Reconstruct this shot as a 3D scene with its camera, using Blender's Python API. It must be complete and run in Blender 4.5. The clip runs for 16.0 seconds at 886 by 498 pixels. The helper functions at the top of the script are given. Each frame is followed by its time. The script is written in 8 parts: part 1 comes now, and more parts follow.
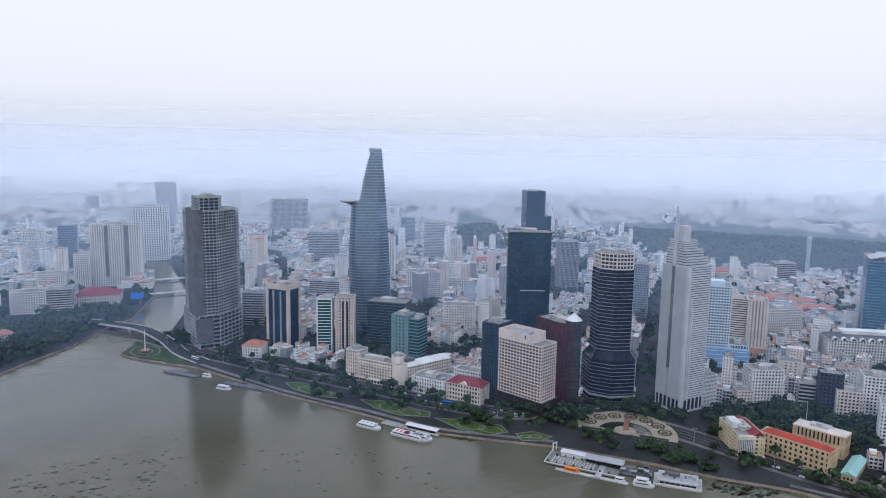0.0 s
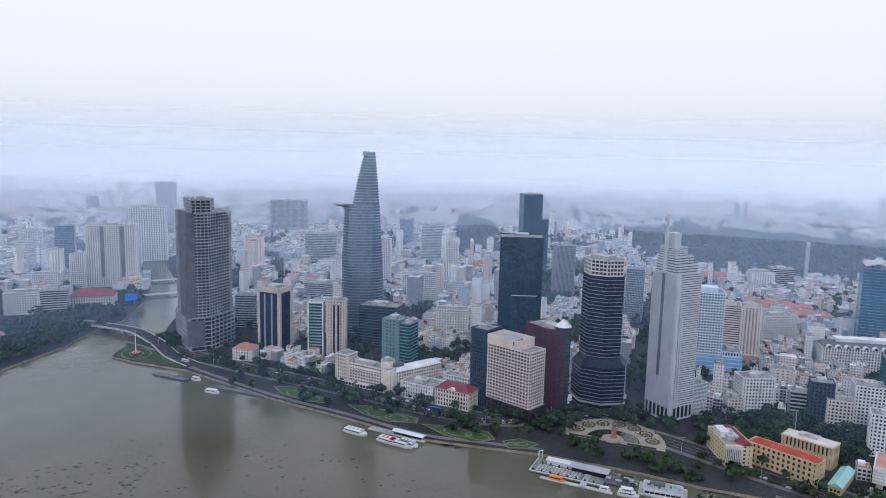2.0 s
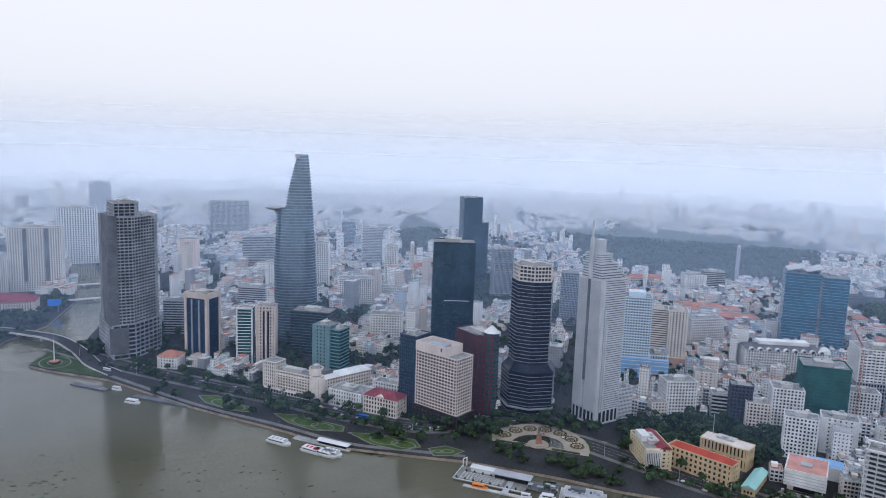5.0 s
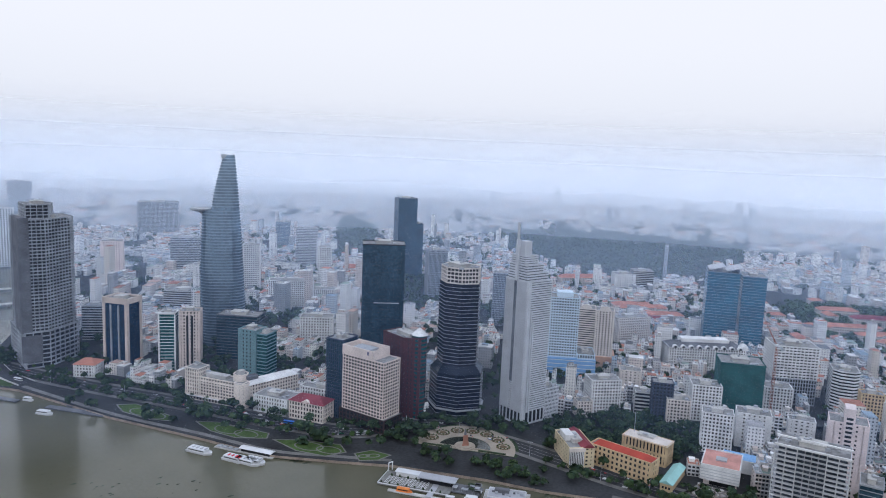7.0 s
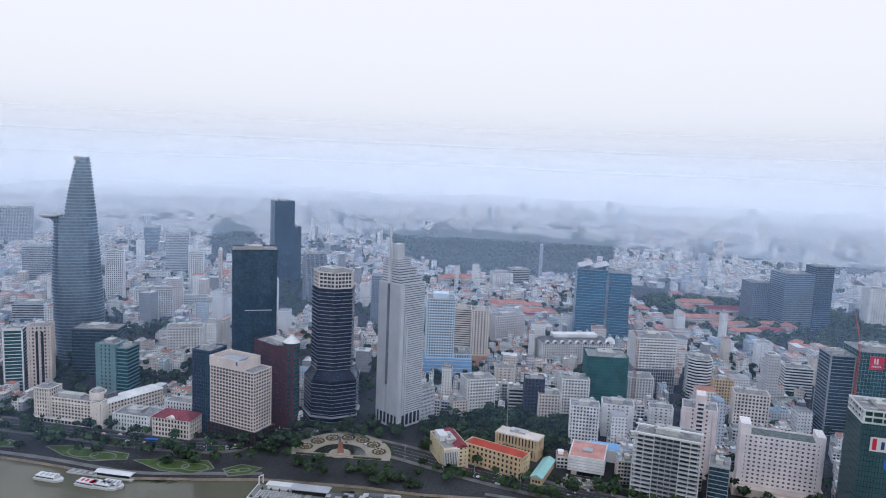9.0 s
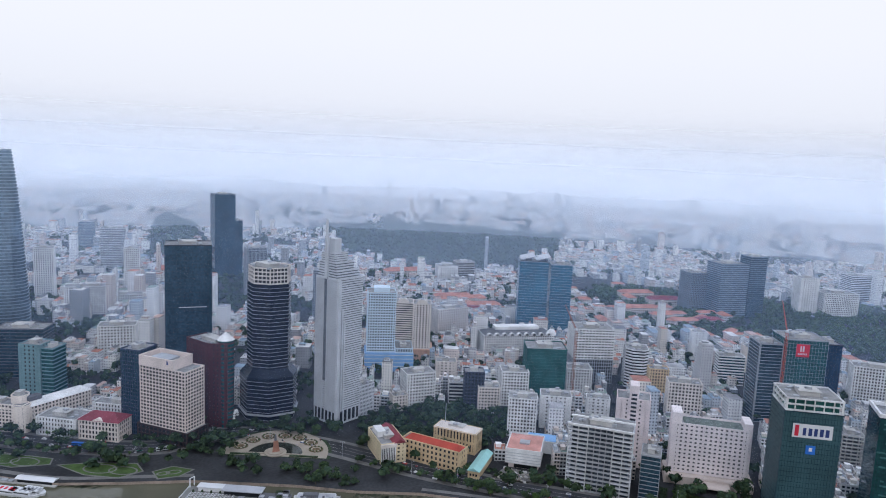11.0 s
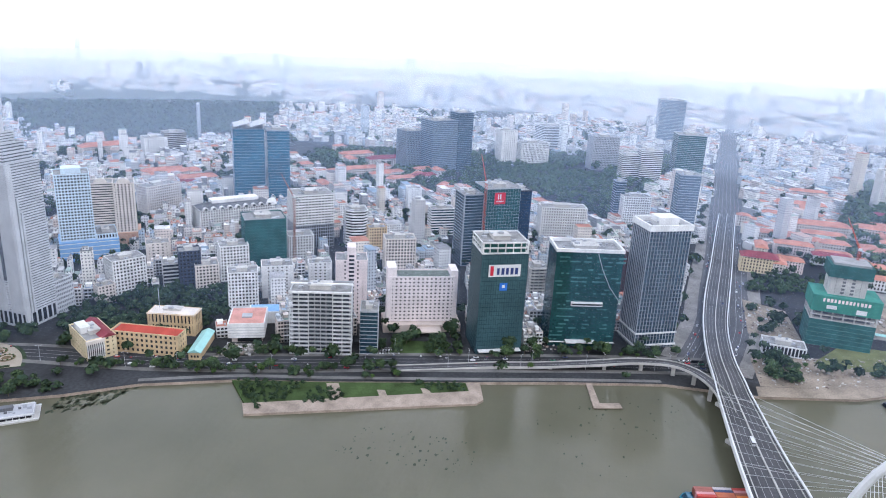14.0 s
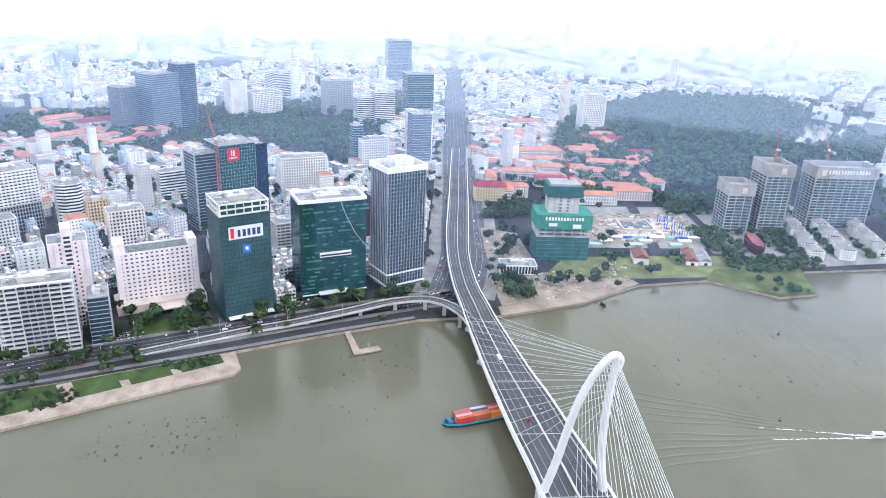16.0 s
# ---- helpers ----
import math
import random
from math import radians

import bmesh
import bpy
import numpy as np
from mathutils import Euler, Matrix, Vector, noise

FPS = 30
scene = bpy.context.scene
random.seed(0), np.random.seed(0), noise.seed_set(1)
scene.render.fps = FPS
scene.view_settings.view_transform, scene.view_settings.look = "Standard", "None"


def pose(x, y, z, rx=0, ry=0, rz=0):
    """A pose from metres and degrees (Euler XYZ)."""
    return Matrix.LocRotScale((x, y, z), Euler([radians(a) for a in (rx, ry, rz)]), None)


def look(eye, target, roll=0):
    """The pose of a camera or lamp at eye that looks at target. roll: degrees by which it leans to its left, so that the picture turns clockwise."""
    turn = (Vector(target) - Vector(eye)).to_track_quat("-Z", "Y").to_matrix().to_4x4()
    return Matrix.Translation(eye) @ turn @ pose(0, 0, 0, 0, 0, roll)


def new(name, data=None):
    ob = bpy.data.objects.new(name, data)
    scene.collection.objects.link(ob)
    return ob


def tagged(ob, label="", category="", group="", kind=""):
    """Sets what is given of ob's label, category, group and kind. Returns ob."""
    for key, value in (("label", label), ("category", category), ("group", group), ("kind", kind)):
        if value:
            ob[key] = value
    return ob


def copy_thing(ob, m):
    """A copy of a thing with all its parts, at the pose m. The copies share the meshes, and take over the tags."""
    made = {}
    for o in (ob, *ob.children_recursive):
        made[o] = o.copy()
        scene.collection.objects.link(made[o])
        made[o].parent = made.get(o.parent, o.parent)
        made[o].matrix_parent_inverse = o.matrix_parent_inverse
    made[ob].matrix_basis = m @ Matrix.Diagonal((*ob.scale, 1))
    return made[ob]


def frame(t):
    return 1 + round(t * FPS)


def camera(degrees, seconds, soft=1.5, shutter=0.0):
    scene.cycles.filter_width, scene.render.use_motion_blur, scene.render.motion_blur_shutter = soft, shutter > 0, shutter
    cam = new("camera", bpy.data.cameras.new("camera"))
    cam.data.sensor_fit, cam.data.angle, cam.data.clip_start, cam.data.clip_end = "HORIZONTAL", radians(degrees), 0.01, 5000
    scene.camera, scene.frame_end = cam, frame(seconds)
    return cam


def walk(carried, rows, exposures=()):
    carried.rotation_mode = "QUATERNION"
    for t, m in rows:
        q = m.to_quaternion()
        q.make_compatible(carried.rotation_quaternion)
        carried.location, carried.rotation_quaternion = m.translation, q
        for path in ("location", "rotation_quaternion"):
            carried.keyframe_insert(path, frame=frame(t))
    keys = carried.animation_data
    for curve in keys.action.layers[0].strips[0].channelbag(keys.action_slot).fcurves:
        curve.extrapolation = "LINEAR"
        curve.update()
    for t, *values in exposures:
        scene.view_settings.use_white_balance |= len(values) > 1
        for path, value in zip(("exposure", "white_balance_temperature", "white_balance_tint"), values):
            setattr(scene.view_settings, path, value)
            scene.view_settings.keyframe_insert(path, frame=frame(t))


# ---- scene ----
cam = camera(64.3, 16.0, soft=1.0)
# seconds, eye, yaw, pitch, roll
ROWS = [
    (0, -8.90, -1.37, 267.54, -30.789, -8.325, 0.983),
    (0.5, -5.06, -2.41, 268.68, -30.705, -8.313, 1.063),
    (1, -1.21, -3.45, 269.82, -30.615, -8.298, 1.167),
    (1.5, 2.64, -4.50, 270.96, -30.542, -8.298, 1.267),
    (2, 6.47, -5.60, 272.08, -30.448, -8.293, 1.348),
    (2.5, 10.29, -6.76, 273.18, -30.571, -8.291, 1.474),
    (3, 14.09, -7.97, 274.25, -30.899, -8.273, 1.635),
    (3.5, 17.88, -9.26, 275.29, -31.461, -8.241, 1.745),
    (4, 21.64, -10.61, 276.29, -32.064, -8.220, 1.788),
    (4.5, 25.37, -12.04, 277.23, -32.713, -8.224, 1.869),
    (5, 29.05, -13.52, 278.10, -34.446, -8.170, 1.984),
    (5.2, 30.52, -14.13, 278.44, -35.874, -8.129, 2.049),
    (7.5, 46.84, -21.53, 281.69, -40.004, -7.997, 2.382),
    (8, 50.25, -23.23, 282.27, -42.063, -7.903, 2.398),
    (8.5, 53.61, -24.94, 282.81, -45.787, -7.699, 2.457),
    (9, 56.93, -26.67, 283.33, -48.439, -7.562, 2.454),
    (9.5, 60.22, -28.42, 283.82, -49.739, -7.514, 2.554),
    (9.7, 61.53, -29.13, 284.02, -50.432, -7.512, 2.522),
    (11.8, 74.99, -36.91, 285.97, -53.387, -9.296, 2.764),
    (12, 76.25, -37.69, 286.14, -53.450, -10.184, 2.811),
    (12.5, 79.36, -39.65, 286.55, -53.860, -12.310, 2.916),
    (13, 82.45, -41.64, 286.95, -61.153, -14.173, 3.007),
    (13.5, 85.51, -43.63, 287.32, -68.085, -16.108, 3.044),
    (14, 88.56, -45.61, 287.68, -74.840, -18.080, 3.044),
    (14.5, 91.61, -47.59, 288.03, -82.401, -19.979, 2.986),
    (15, 94.64, -49.57, 288.36, -90.526, -21.322, 2.928),
    (15.5, 97.65, -51.54, 288.70, -95.901, -21.358, 2.624),
    (16, 100.65, -53.50, 289.04, -95.942, -21.424, 2.664),
]
EXPOSURES = [(0.0, 0.12, 6210, 13), (9.0, 0.10, 6210, 13), (12.0, 0.18, 6230, 14), (12.5, 0.26, 6280, 15), (13.0, 0.42, 6320, 15), (14.0, 0.84, 6380, 14), (15.0, 1.24, 6430, 13), (15.5, 1.34, 6450, 13), (16.0, 1.34, 6450, 13)]
walk(cam, [(t, pose(x, y, z, 0, 0, yaw) @ pose(0, 0, 0, 90 + pitch, 0, 0) @ pose(0, 0, 0, 0, 0, roll)) for t, x, y, z, yaw, pitch, roll in ROWS], EXPOSURES)

# overcast daylight: a grey-white cloud deck over a thin blue horizon, and a broad weak sun
world = bpy.data.worlds.new("overcast_sky")
scene.world = world
world.use_nodes = True
wn, wl = world.node_tree.nodes, world.node_tree.links
wn.clear()
w_out, w_bg, w_sky = wn.new("ShaderNodeOutputWorld"), wn.new("ShaderNodeBackground"), wn.new("ShaderNodeTexSky")
w_sky.sky_type, w_sky.sun_disc, w_sky.sun_elevation, w_sky.sun_rotation = "NISHITA", False, radians(58), radians(200)
w_tc, w_sep, w_ramp, w_mix, w_mul = wn.new("ShaderNodeTexCoord"), wn.new("ShaderNodeSeparateXYZ"), wn.new("ShaderNodeValToRGB"), wn.new("ShaderNodeMixRGB"), wn.new("ShaderNodeVectorMath")
wl.new(w_tc.outputs["Generated"], w_sep.inputs[0])
w_low = wn.new("ShaderNodeMapRange")
w_low.inputs["From Min"].default_value, w_low.inputs["From Max"].default_value = -0.15, 1.0
wl.new(w_sep.outputs["Z"], w_low.inputs[0])
wl.new(w_low.outputs[0], w_ramp.inputs[0])
w_ramp.color_ramp.interpolation = "B_SPLINE"
ce = w_ramp.color_ramp.elements
ce[0].position, ce[0].color = 0.0, (0.52, 0.565, 0.65, 1)
ce[1].position, ce[1].color = 1.0, (0.54, 0.63, 0.78, 1)
for where, tint in ((0.13, (0.58, 0.615, 0.685, 1)), (0.19, (0.685, 0.705, 0.74, 1)), (0.26, (0.74, 0.75, 0.77, 1)), (0.36, (0.75, 0.76, 0.78, 1)), (0.56, (0.68, 0.75, 0.86, 1))):
    ce.new(where).color = tint
w_up, w_dir = wn.new("ShaderNodeMath"), wn.new("ShaderNodeCombineXYZ")
w_up.operation = "MAXIMUM"
w_up.inputs[1].default_value = 0.04
wl.new(w_sep.outputs["Z"], w_up.inputs[0])
wl.new(w_sep.outputs["X"], w_dir.inputs[0]), wl.new(w_sep.outputs["Y"], w_dir.inputs[1]), wl.new(w_up.outputs[0], w_dir.inputs[2])
wl.new(w_dir.outputs[0], w_sky.inputs[0])
w_mul.operation = "SCALE"
w_mul.inputs["Scale"].default_value = 0.10
wl.new(w_sky.outputs[0], w_mul.inputs[0])
w_mix.inputs[0].default_value = 0.96
wl.new(w_mul.outputs[0], w_mix.inputs[1])
wl.new(w_ramp.outputs[0], w_mix.inputs[2])
wl.new(w_mix.outputs[0], w_bg.inputs[0])
w_bg.inputs[1].default_value = 1.16
wl.new(w_bg.outputs[0], w_out.inputs[0])
sun = new("sun", bpy.data.lights.new("sun", "SUN"))
sun.data.energy, sun.data.angle, sun.data.color = 0.5, radians(25), (1.0, 0.98, 0.95)
sun.matrix_world = look((0, 0, 900), (430, 480, 0))
# ---- materials ----
def mat(name, color, rough=0.7, metal=0.0, vary=0.12, scale=0.08, fine=1.5, bump=0.0, spec=0.3, random_hue=None):
    """Painted or mineral surface: colour with broad stains and fine grain, in metres of the world."""
    m = bpy.data.materials.new(name)
    m.use_nodes = True
    n, l = m.node_tree.nodes, m.node_tree.links
    b = n["Principled BSDF"]
    b.inputs["Roughness"].default_value, b.inputs["Metallic"].default_value = rough, metal
    b.inputs["Specular IOR Level"].default_value = spec
    geo = n.new("ShaderNodeNewGeometry")
    mul = None
    for sc, amp, det in ((scale, vary, 4.0), (fine, vary * 0.6, 2.0)):
        t = n.new("ShaderNodeTexNoise")
        t.inputs["Scale"].default_value, t.inputs["Detail"].default_value = sc, det
        l.new(geo.outputs["Position"], t.inputs["Vector"])
        r = n.new("ShaderNodeMapRange")
        r.inputs["From Min"].default_value, r.inputs["From Max"].default_value = 0.3, 0.7
        r.inputs["To Min"].default_value, r.inputs["To Max"].default_value = 1 - amp, 1 + amp
        l.new(t.outputs[0], r.inputs[0])
        if mul is None:
            mul = r.outputs[0]
        else:
            k = n.new("ShaderNodeMath")
            k.operation = "MULTIPLY"
            l.new(mul, k.inputs[0]), l.new(r.outputs[0], k.inputs[1])
            mul = k.outputs[0]
        last = t
    sc_ = n.new("ShaderNodeVectorMath")
    sc_.operation = "SCALE"
    if random_hue:
        src, stops = random_hue
        ramp = n.new("ShaderNodeValToRGB")
        ramp.color_ramp.interpolation = "CONSTANT"
        while len(ramp.color_ramp.elements) < len(stops):
            ramp.color_ramp.elements.new(0.5)
        for i, c in enumerate(stops):
            ramp.color_ramp.elements[i].position = i / len(stops)
            ramp.color_ramp.elements[i].color = (*c, 1)
        if src == "object":
            o = n.new("ShaderNodeObjectInfo")
            l.new(o.outputs["Random"], ramp.inputs[0])
        else:
            l.new(geo.outputs["Random Per Island"], ramp.inputs[0])
        l.new(ramp.outputs[0], sc_.inputs[0])
    else:
        sc_.inputs[0].default_value = color
    l.new(mul, sc_.inputs["Scale"])
    l.new(sc_.outputs[0], b.inputs["Base Color"])
    if bump:
        bp = n.new("ShaderNodeBump")
        bp.inputs["Strength"].default_value, bp.inputs["Distance"].default_value = bump, 0.3
        l.new(last.outputs[0], bp.inputs["Height"]), l.new(bp.outputs[0], b.inputs["Normal"])
    return m


def glass(name, color, rough=0.12, metal=0.35, panel=1.8, vary=0.35):
    """Tinted curtain-wall glazing: each pane a little different in tint and lie."""
    m = bpy.data.materials.new(name)
    m.use_nodes = True
    n, l = m.node_tree.nodes, m.node_tree.links
    b = n["Principled BSDF"]
    b.inputs["Roughness"].default_value, b.inputs["Metallic"].default_value = rough, metal
    b.inputs["Specular IOR Level"].default_value = 0.28
    tc = n.new("ShaderNodeTexCoord")
    v = n.new("ShaderNodeTexVoronoi")
    v.distance, v.feature = "CHEBYCHEV", "F1"
    v.inputs["Scale"].default_value, v.inputs["Randomness"].default_value = 1 / panel, 0.25
    l.new(tc.outputs["Object"], v.inputs["Vector"])
    r = n.new("ShaderNodeMapRange")
    sepc = n.new("ShaderNodeSeparateColor")
    l.new(v.outputs["Color"], sepc.inputs[0])
    l.new(sepc.outputs[0], r.inputs[0])
    r.inputs["To Min"].default_value, r.inputs["To Max"].default_value = 1 - vary, 1 + vary
    t = n.new("ShaderNodeTexNoise")
    t.inputs["Scale"].default_value = 0.035
    l.new(tc.outputs["Object"], t.inputs["Vector"])
    r2 = n.new("ShaderNodeMapRange")
    r2.inputs["From Min"].default_value, r2.inputs["From Max"].default_value = 0.3, 0.7
    r2.inputs["To Min"].default_value, r2.inputs["To Max"].default_value = 0.75, 1.25
    l.new(t.outputs[0], r2.inputs[0])
    k = n.new("ShaderNodeMath")
    k.operation = "MULTIPLY"
    l.new(r.outputs[0], k.inputs[0]), l.new(r2.outputs[0], k.inputs[1])
    s = n.new("ShaderNodeVectorMath")
    s.operation = "SCALE"
    s.inputs[0].default_value = color
    l.new(k.outputs[0], s.inputs["Scale"])
    l.new(s.outputs[0], b.inputs["Base Color"])
    bp = n.new("ShaderNodeBump")
    bp.inputs["Strength"].default_value, bp.inputs["Distance"].default_value = 0.05, 0.2
    l.new(sepc.outputs[1], bp.inputs["Height"]), l.new(bp.outputs[0], b.inputs["Normal"])
    return m


WHITE = mat("white_render", (0.70, 0.70, 0.695), 0.8, vary=0.18)
CREAM = mat("cream_render", (0.66, 0.60, 0.55), 0.8, vary=0.13)
BEIGE = mat("beige_render", (0.60, 0.51, 0.46), 0.8)
PINKISH = mat("pale_pink_render", (0.74, 0.64, 0.62), 0.8)
YELLOW = mat("ochre_render", (0.60, 0.45, 0.28), 0.8, vary=0.15)
ORANGE = mat("orange_render", (0.60, 0.34, 0.12), 0.8)
CONCRETE = mat("grey_concrete", (0.30, 0.30, 0.30), 0.85, vary=0.22, bump=0.2)
PALECON = mat("pale_concrete", (0.46, 0.45, 0.43), 0.85, vary=0.2, bump=0.2)
DARKCON = mat("dark_concrete", (0.13, 0.135, 0.15), 0.85, vary=0.25)
GREYMET = mat("grey_metal_panel", (0.40, 0.42, 0.45), 0.45, 0.4)
LIGHTMET = mat("light_metal_panel", (0.46, 0.47, 0.50), 0.45, 0.3)
COLONIAL = mat("colonial_white", (0.75, 0.67, 0.60), 0.8, vary=0.13)
BITBAND = mat("steel_band", (0.24, 0.29, 0.345), 0.4, 0.5)
GLASSPALE = glass("pale_grey_glazing", (0.20, 0.22, 0.25), 0.2, 0.3)
WHITEMET = mat("white_painted_steel", (0.66, 0.67, 0.68), 0.4, 0.0, vary=0.06)
MAROON = mat("maroon_stone", (0.078, 0.025, 0.029), 0.55)
REDROOF = mat("red_tile_roof", (0.42, 0.07, 0.05), 0.8, vary=0.2, fine=2.5, bump=0.3)
DARKRED = mat("wine_red_roof", (0.22, 0.045, 0.06), 0.8, vary=0.2)
TERRA = mat("terracotta_roof", (0.43, 0.19, 0.14), 0.85, vary=0.25, fine=2.5, bump=0.3)
TURQ = mat("turquoise_sheet_roof", (0.30, 0.55, 0.52), 0.5, vary=0.15)
SKYBLUE = mat("sky_blue_panel", (0.22, 0.42, 0.70), 0.5, vary=0.08)
PALEBLUE = mat("pale_blue_panel", (0.58, 0.70, 0.80), 0.55, vary=0.08)
NET = mat("green_safety_net", (0.024, 0.100, 0.095), 0.9, vary=0.25, fine=0.6)
TEALWALL = mat("teal_panel", (0.16, 0.27, 0.29), 0.6)
BLACKFR = mat("black_frame", (0.02, 0.022, 0.03), 0.4)
ROOFGREY = mat("grey_roof_felt", (0.25, 0.25, 0.25), 0.9, vary=0.3, scale=0.15)
ROOFGREEN = mat("mossy_roof", (0.12, 0.14, 0.12), 0.9, vary=0.3, scale=0.2)
ASPHALT = mat("asphalt", (0.046, 0.048, 0.054), 0.85, vary=0.22, scale=0.03, fine=0.6, bump=0.2, spec=0.12)
DECKASPHALT = mat("worn_deck_asphalt", (0.078, 0.079, 0.086), 0.85, vary=0.2, scale=0.03, fine=0.6, bump=0.2, spec=0.12)
PAVING = mat("paving", (0.165, 0.162, 0.156), 0.85, vary=0.22, scale=0.06, fine=0.9, spec=0.12)
CITYGROUND = mat("city_ground", (0.040, 0.042, 0.046), 0.95, vary=0.35, scale=0.02, fine=0.35, spec=0.12)
EARTH = mat("bare_earth", (0.27, 0.225, 0.18), 0.95, vary=0.3, scale=0.05, fine=0.7, bump=0.3, spec=0.12)
QUAY = mat("worn_quay_concrete", (0.31, 0.25, 0.205), 0.9, vary=0.3, scale=0.08, fine=0.9, bump=0.3)
GRASS = mat("grass", (0.048, 0.078, 0.028), 0.95, vary=0.35, scale=0.08, fine=1.2, bump=0.4, spec=0.12)
DRYGRASS = mat("dry_grass", (0.15, 0.16, 0.07), 0.95, vary=0.3, scale=0.04, fine=1.0, bump=0.4, spec=0.12)
HEDGE = mat("hedge", (0.035, 0.055, 0.03), 0.95, vary=0.4, scale=0.3, fine=2.0, spec=0.12)
BARK = mat("bark", (0.12, 0.09, 0.065), 0.9)
LEAF = mat("leaves", (0, 0, 0), 0.8, vary=0.5, scale=0.07, spec=0.12, random_hue=("island", [(0.026, 0.047, 0.027), (0.038, 0.063, 0.033), (0.050, 0.078, 0.037), (0.032, 0.056, 0.038)]))
LEAFLIGHT = mat("light_leaves", (0, 0, 0), 0.8, vary=0.3, scale=0.1, spec=0.12, random_hue=("island", [(0.055, 0.10, 0.03), (0.07, 0.125, 0.035), (0.05, 0.09, 0.03)]))
LEAFMID = mat("mid_green_leaves", (0, 0, 0), 0.8, vary=0.45, scale=0.1, spec=0.12, random_hue=("island", [(0.045, 0.078, 0.036), (0.06, 0.10, 0.045), (0.075, 0.115, 0.045), (0.05, 0.088, 0.05)]))
LINE = mat("road_paint", (0.42, 0.42, 0.42), 0.7)
RED = mat("red_paint", (0.60, 0.03, 0.06), 0.5)
ORANGEP = mat("orange_paint", (0.75, 0.24, 0.06), 0.5)
BLUEP = mat("blue_paint", (0.03, 0.16, 0.55), 0.5)
NAVYP = mat("dark_blue_paint", (0.03, 0.05, 0.17), 0.5)
DARKTINT = glass("dark_window", (0.016, 0.019, 0.024), 0.3, 0.0, panel=3.2)
GLASSBLUE = glass("blue_glazing", (0.018, 0.050, 0.105), 0.12, 0.3)
GLASSDEEP = glass("deep_teal_glazing", (0.038, 0.080, 0.115), 0.10, 0.35)
GLASSTEAL = glass("teal_glazing", (0.03, 0.12, 0.13), 0.12, 0.4)
GLASSGREEN = glass("green_glazing", (0.020, 0.085, 0.088), 0.10, 0.35, vary=0.25)
GLASSPALEPANE = glass("pale_green_pane", (0.07, 0.20, 0.20), 0.2, 0.2, vary=0.2)
GLASSSLATE = glass("slate_teal_glazing", (0.048, 0.105, 0.120), 0.3, 0.2, vary=0.1)
GLASSGREY = glass("grey_glazing", (0.14, 0.17, 0.21), 0.14, 0.5)
GLASSBIT = glass("steel_blue_glazing", (0.15, 0.215, 0.285), 0.16, 0.45, panel=2.4, vary=0.28)
GLASSBLACK = glass("black_glazing", (0.012, 0.016, 0.030), 0.16, 0.2, vary=0.2)
GLASSCYAN = glass("cyan_glazing", (0.02, 0.14, 0.22), 0.10, 0.4, panel=3.5, vary=0.28)

WATER = bpy.data.materials.new("river_water")
WATER.use_nodes = True
wn_, wl_ = WATER.node_tree.nodes, WATER.node_tree.links
wb = wn_["Principled BSDF"]
wb.inputs["Roughness"].default_value, wb.inputs["IOR"].default_value = 0.09, 1.33
wg = wn_.new("ShaderNodeNewGeometry")
wt = wn_.new("ShaderNodeTexNoise")
wt.inputs["Scale"].default_value, wt.inputs["Detail"].default_value = 0.006, 5.0
wl_.new(wg.outputs["Position"], wt.inputs["Vector"])
wr = wn_.new("ShaderNodeValToRGB")
wr.color_ramp.elements[0].position, wr.color_ramp.elements[0].color = 0.35, (0.090, 0.089, 0.060, 1)
wr.color_ramp.elements[1].position, wr.color_ramp.elements[1].color = 0.68, (0.124, 0.118, 0.083, 1)
wl_.new(wt.outputs[0], wr.inputs[0]), wl_.new(wr.outputs[0], wb.inputs["Base Color"])
wt2 = wn_.new("ShaderNodeTexNoise")
wt2.inputs["Scale"].default_value, wt2.inputs["Detail"].default_value = 0.22, 4.0
wl_.new(wg.outputs["Position"], wt2.inputs["Vector"])
wbp = wn_.new("ShaderNodeBump")
wbp.inputs["Strength"].default_value, wbp.inputs["Distance"].default_value = 0.28, 0.5
w_map, w_tex3, w_add, w_rr = wn_.new("ShaderNodeMapping"), wn_.new("ShaderNodeTexNoise"), wn_.new("ShaderNodeMath"), wn_.new("ShaderNodeMapRange")
w_map.inputs["Rotation"].default_value, w_map.inputs["Scale"].default_value = (0, 0, radians(35)), (0.02, 0.11, 1)
w_tex3.inputs["Scale"].default_value, w_tex3.inputs["Detail"].default_value = 1.0, 3.0
w_add.operation = "MULTIPLY_ADD"
w_add.inputs[1].default_value = 2.2
wl_.new(wg.outputs["Position"], w_map.inputs["Vector"]), wl_.new(w_map.outputs[0], w_tex3.inputs["Vector"])
wl_.new(w_tex3.outputs[0], w_add.inputs[0]), wl_.new(wt2.outputs[0], w_add.inputs[2])
w_rr.inputs["From Min"].default_value, w_rr.inputs["From Max"].default_value, w_rr.inputs["To Min"].default_value, w_rr.inputs["To Max"].default_value = 0.35, 0.65, 0.06, 0.17
wl_.new(w_tex3.outputs[0], w_rr.inputs[0]), wl_.new(w_rr.outputs[0], wb.inputs["Roughness"])
wl_.new(w_add.outputs[0], wbp.inputs["Height"]), wl_.new(wbp.outputs[0], wb.inputs["Normal"])


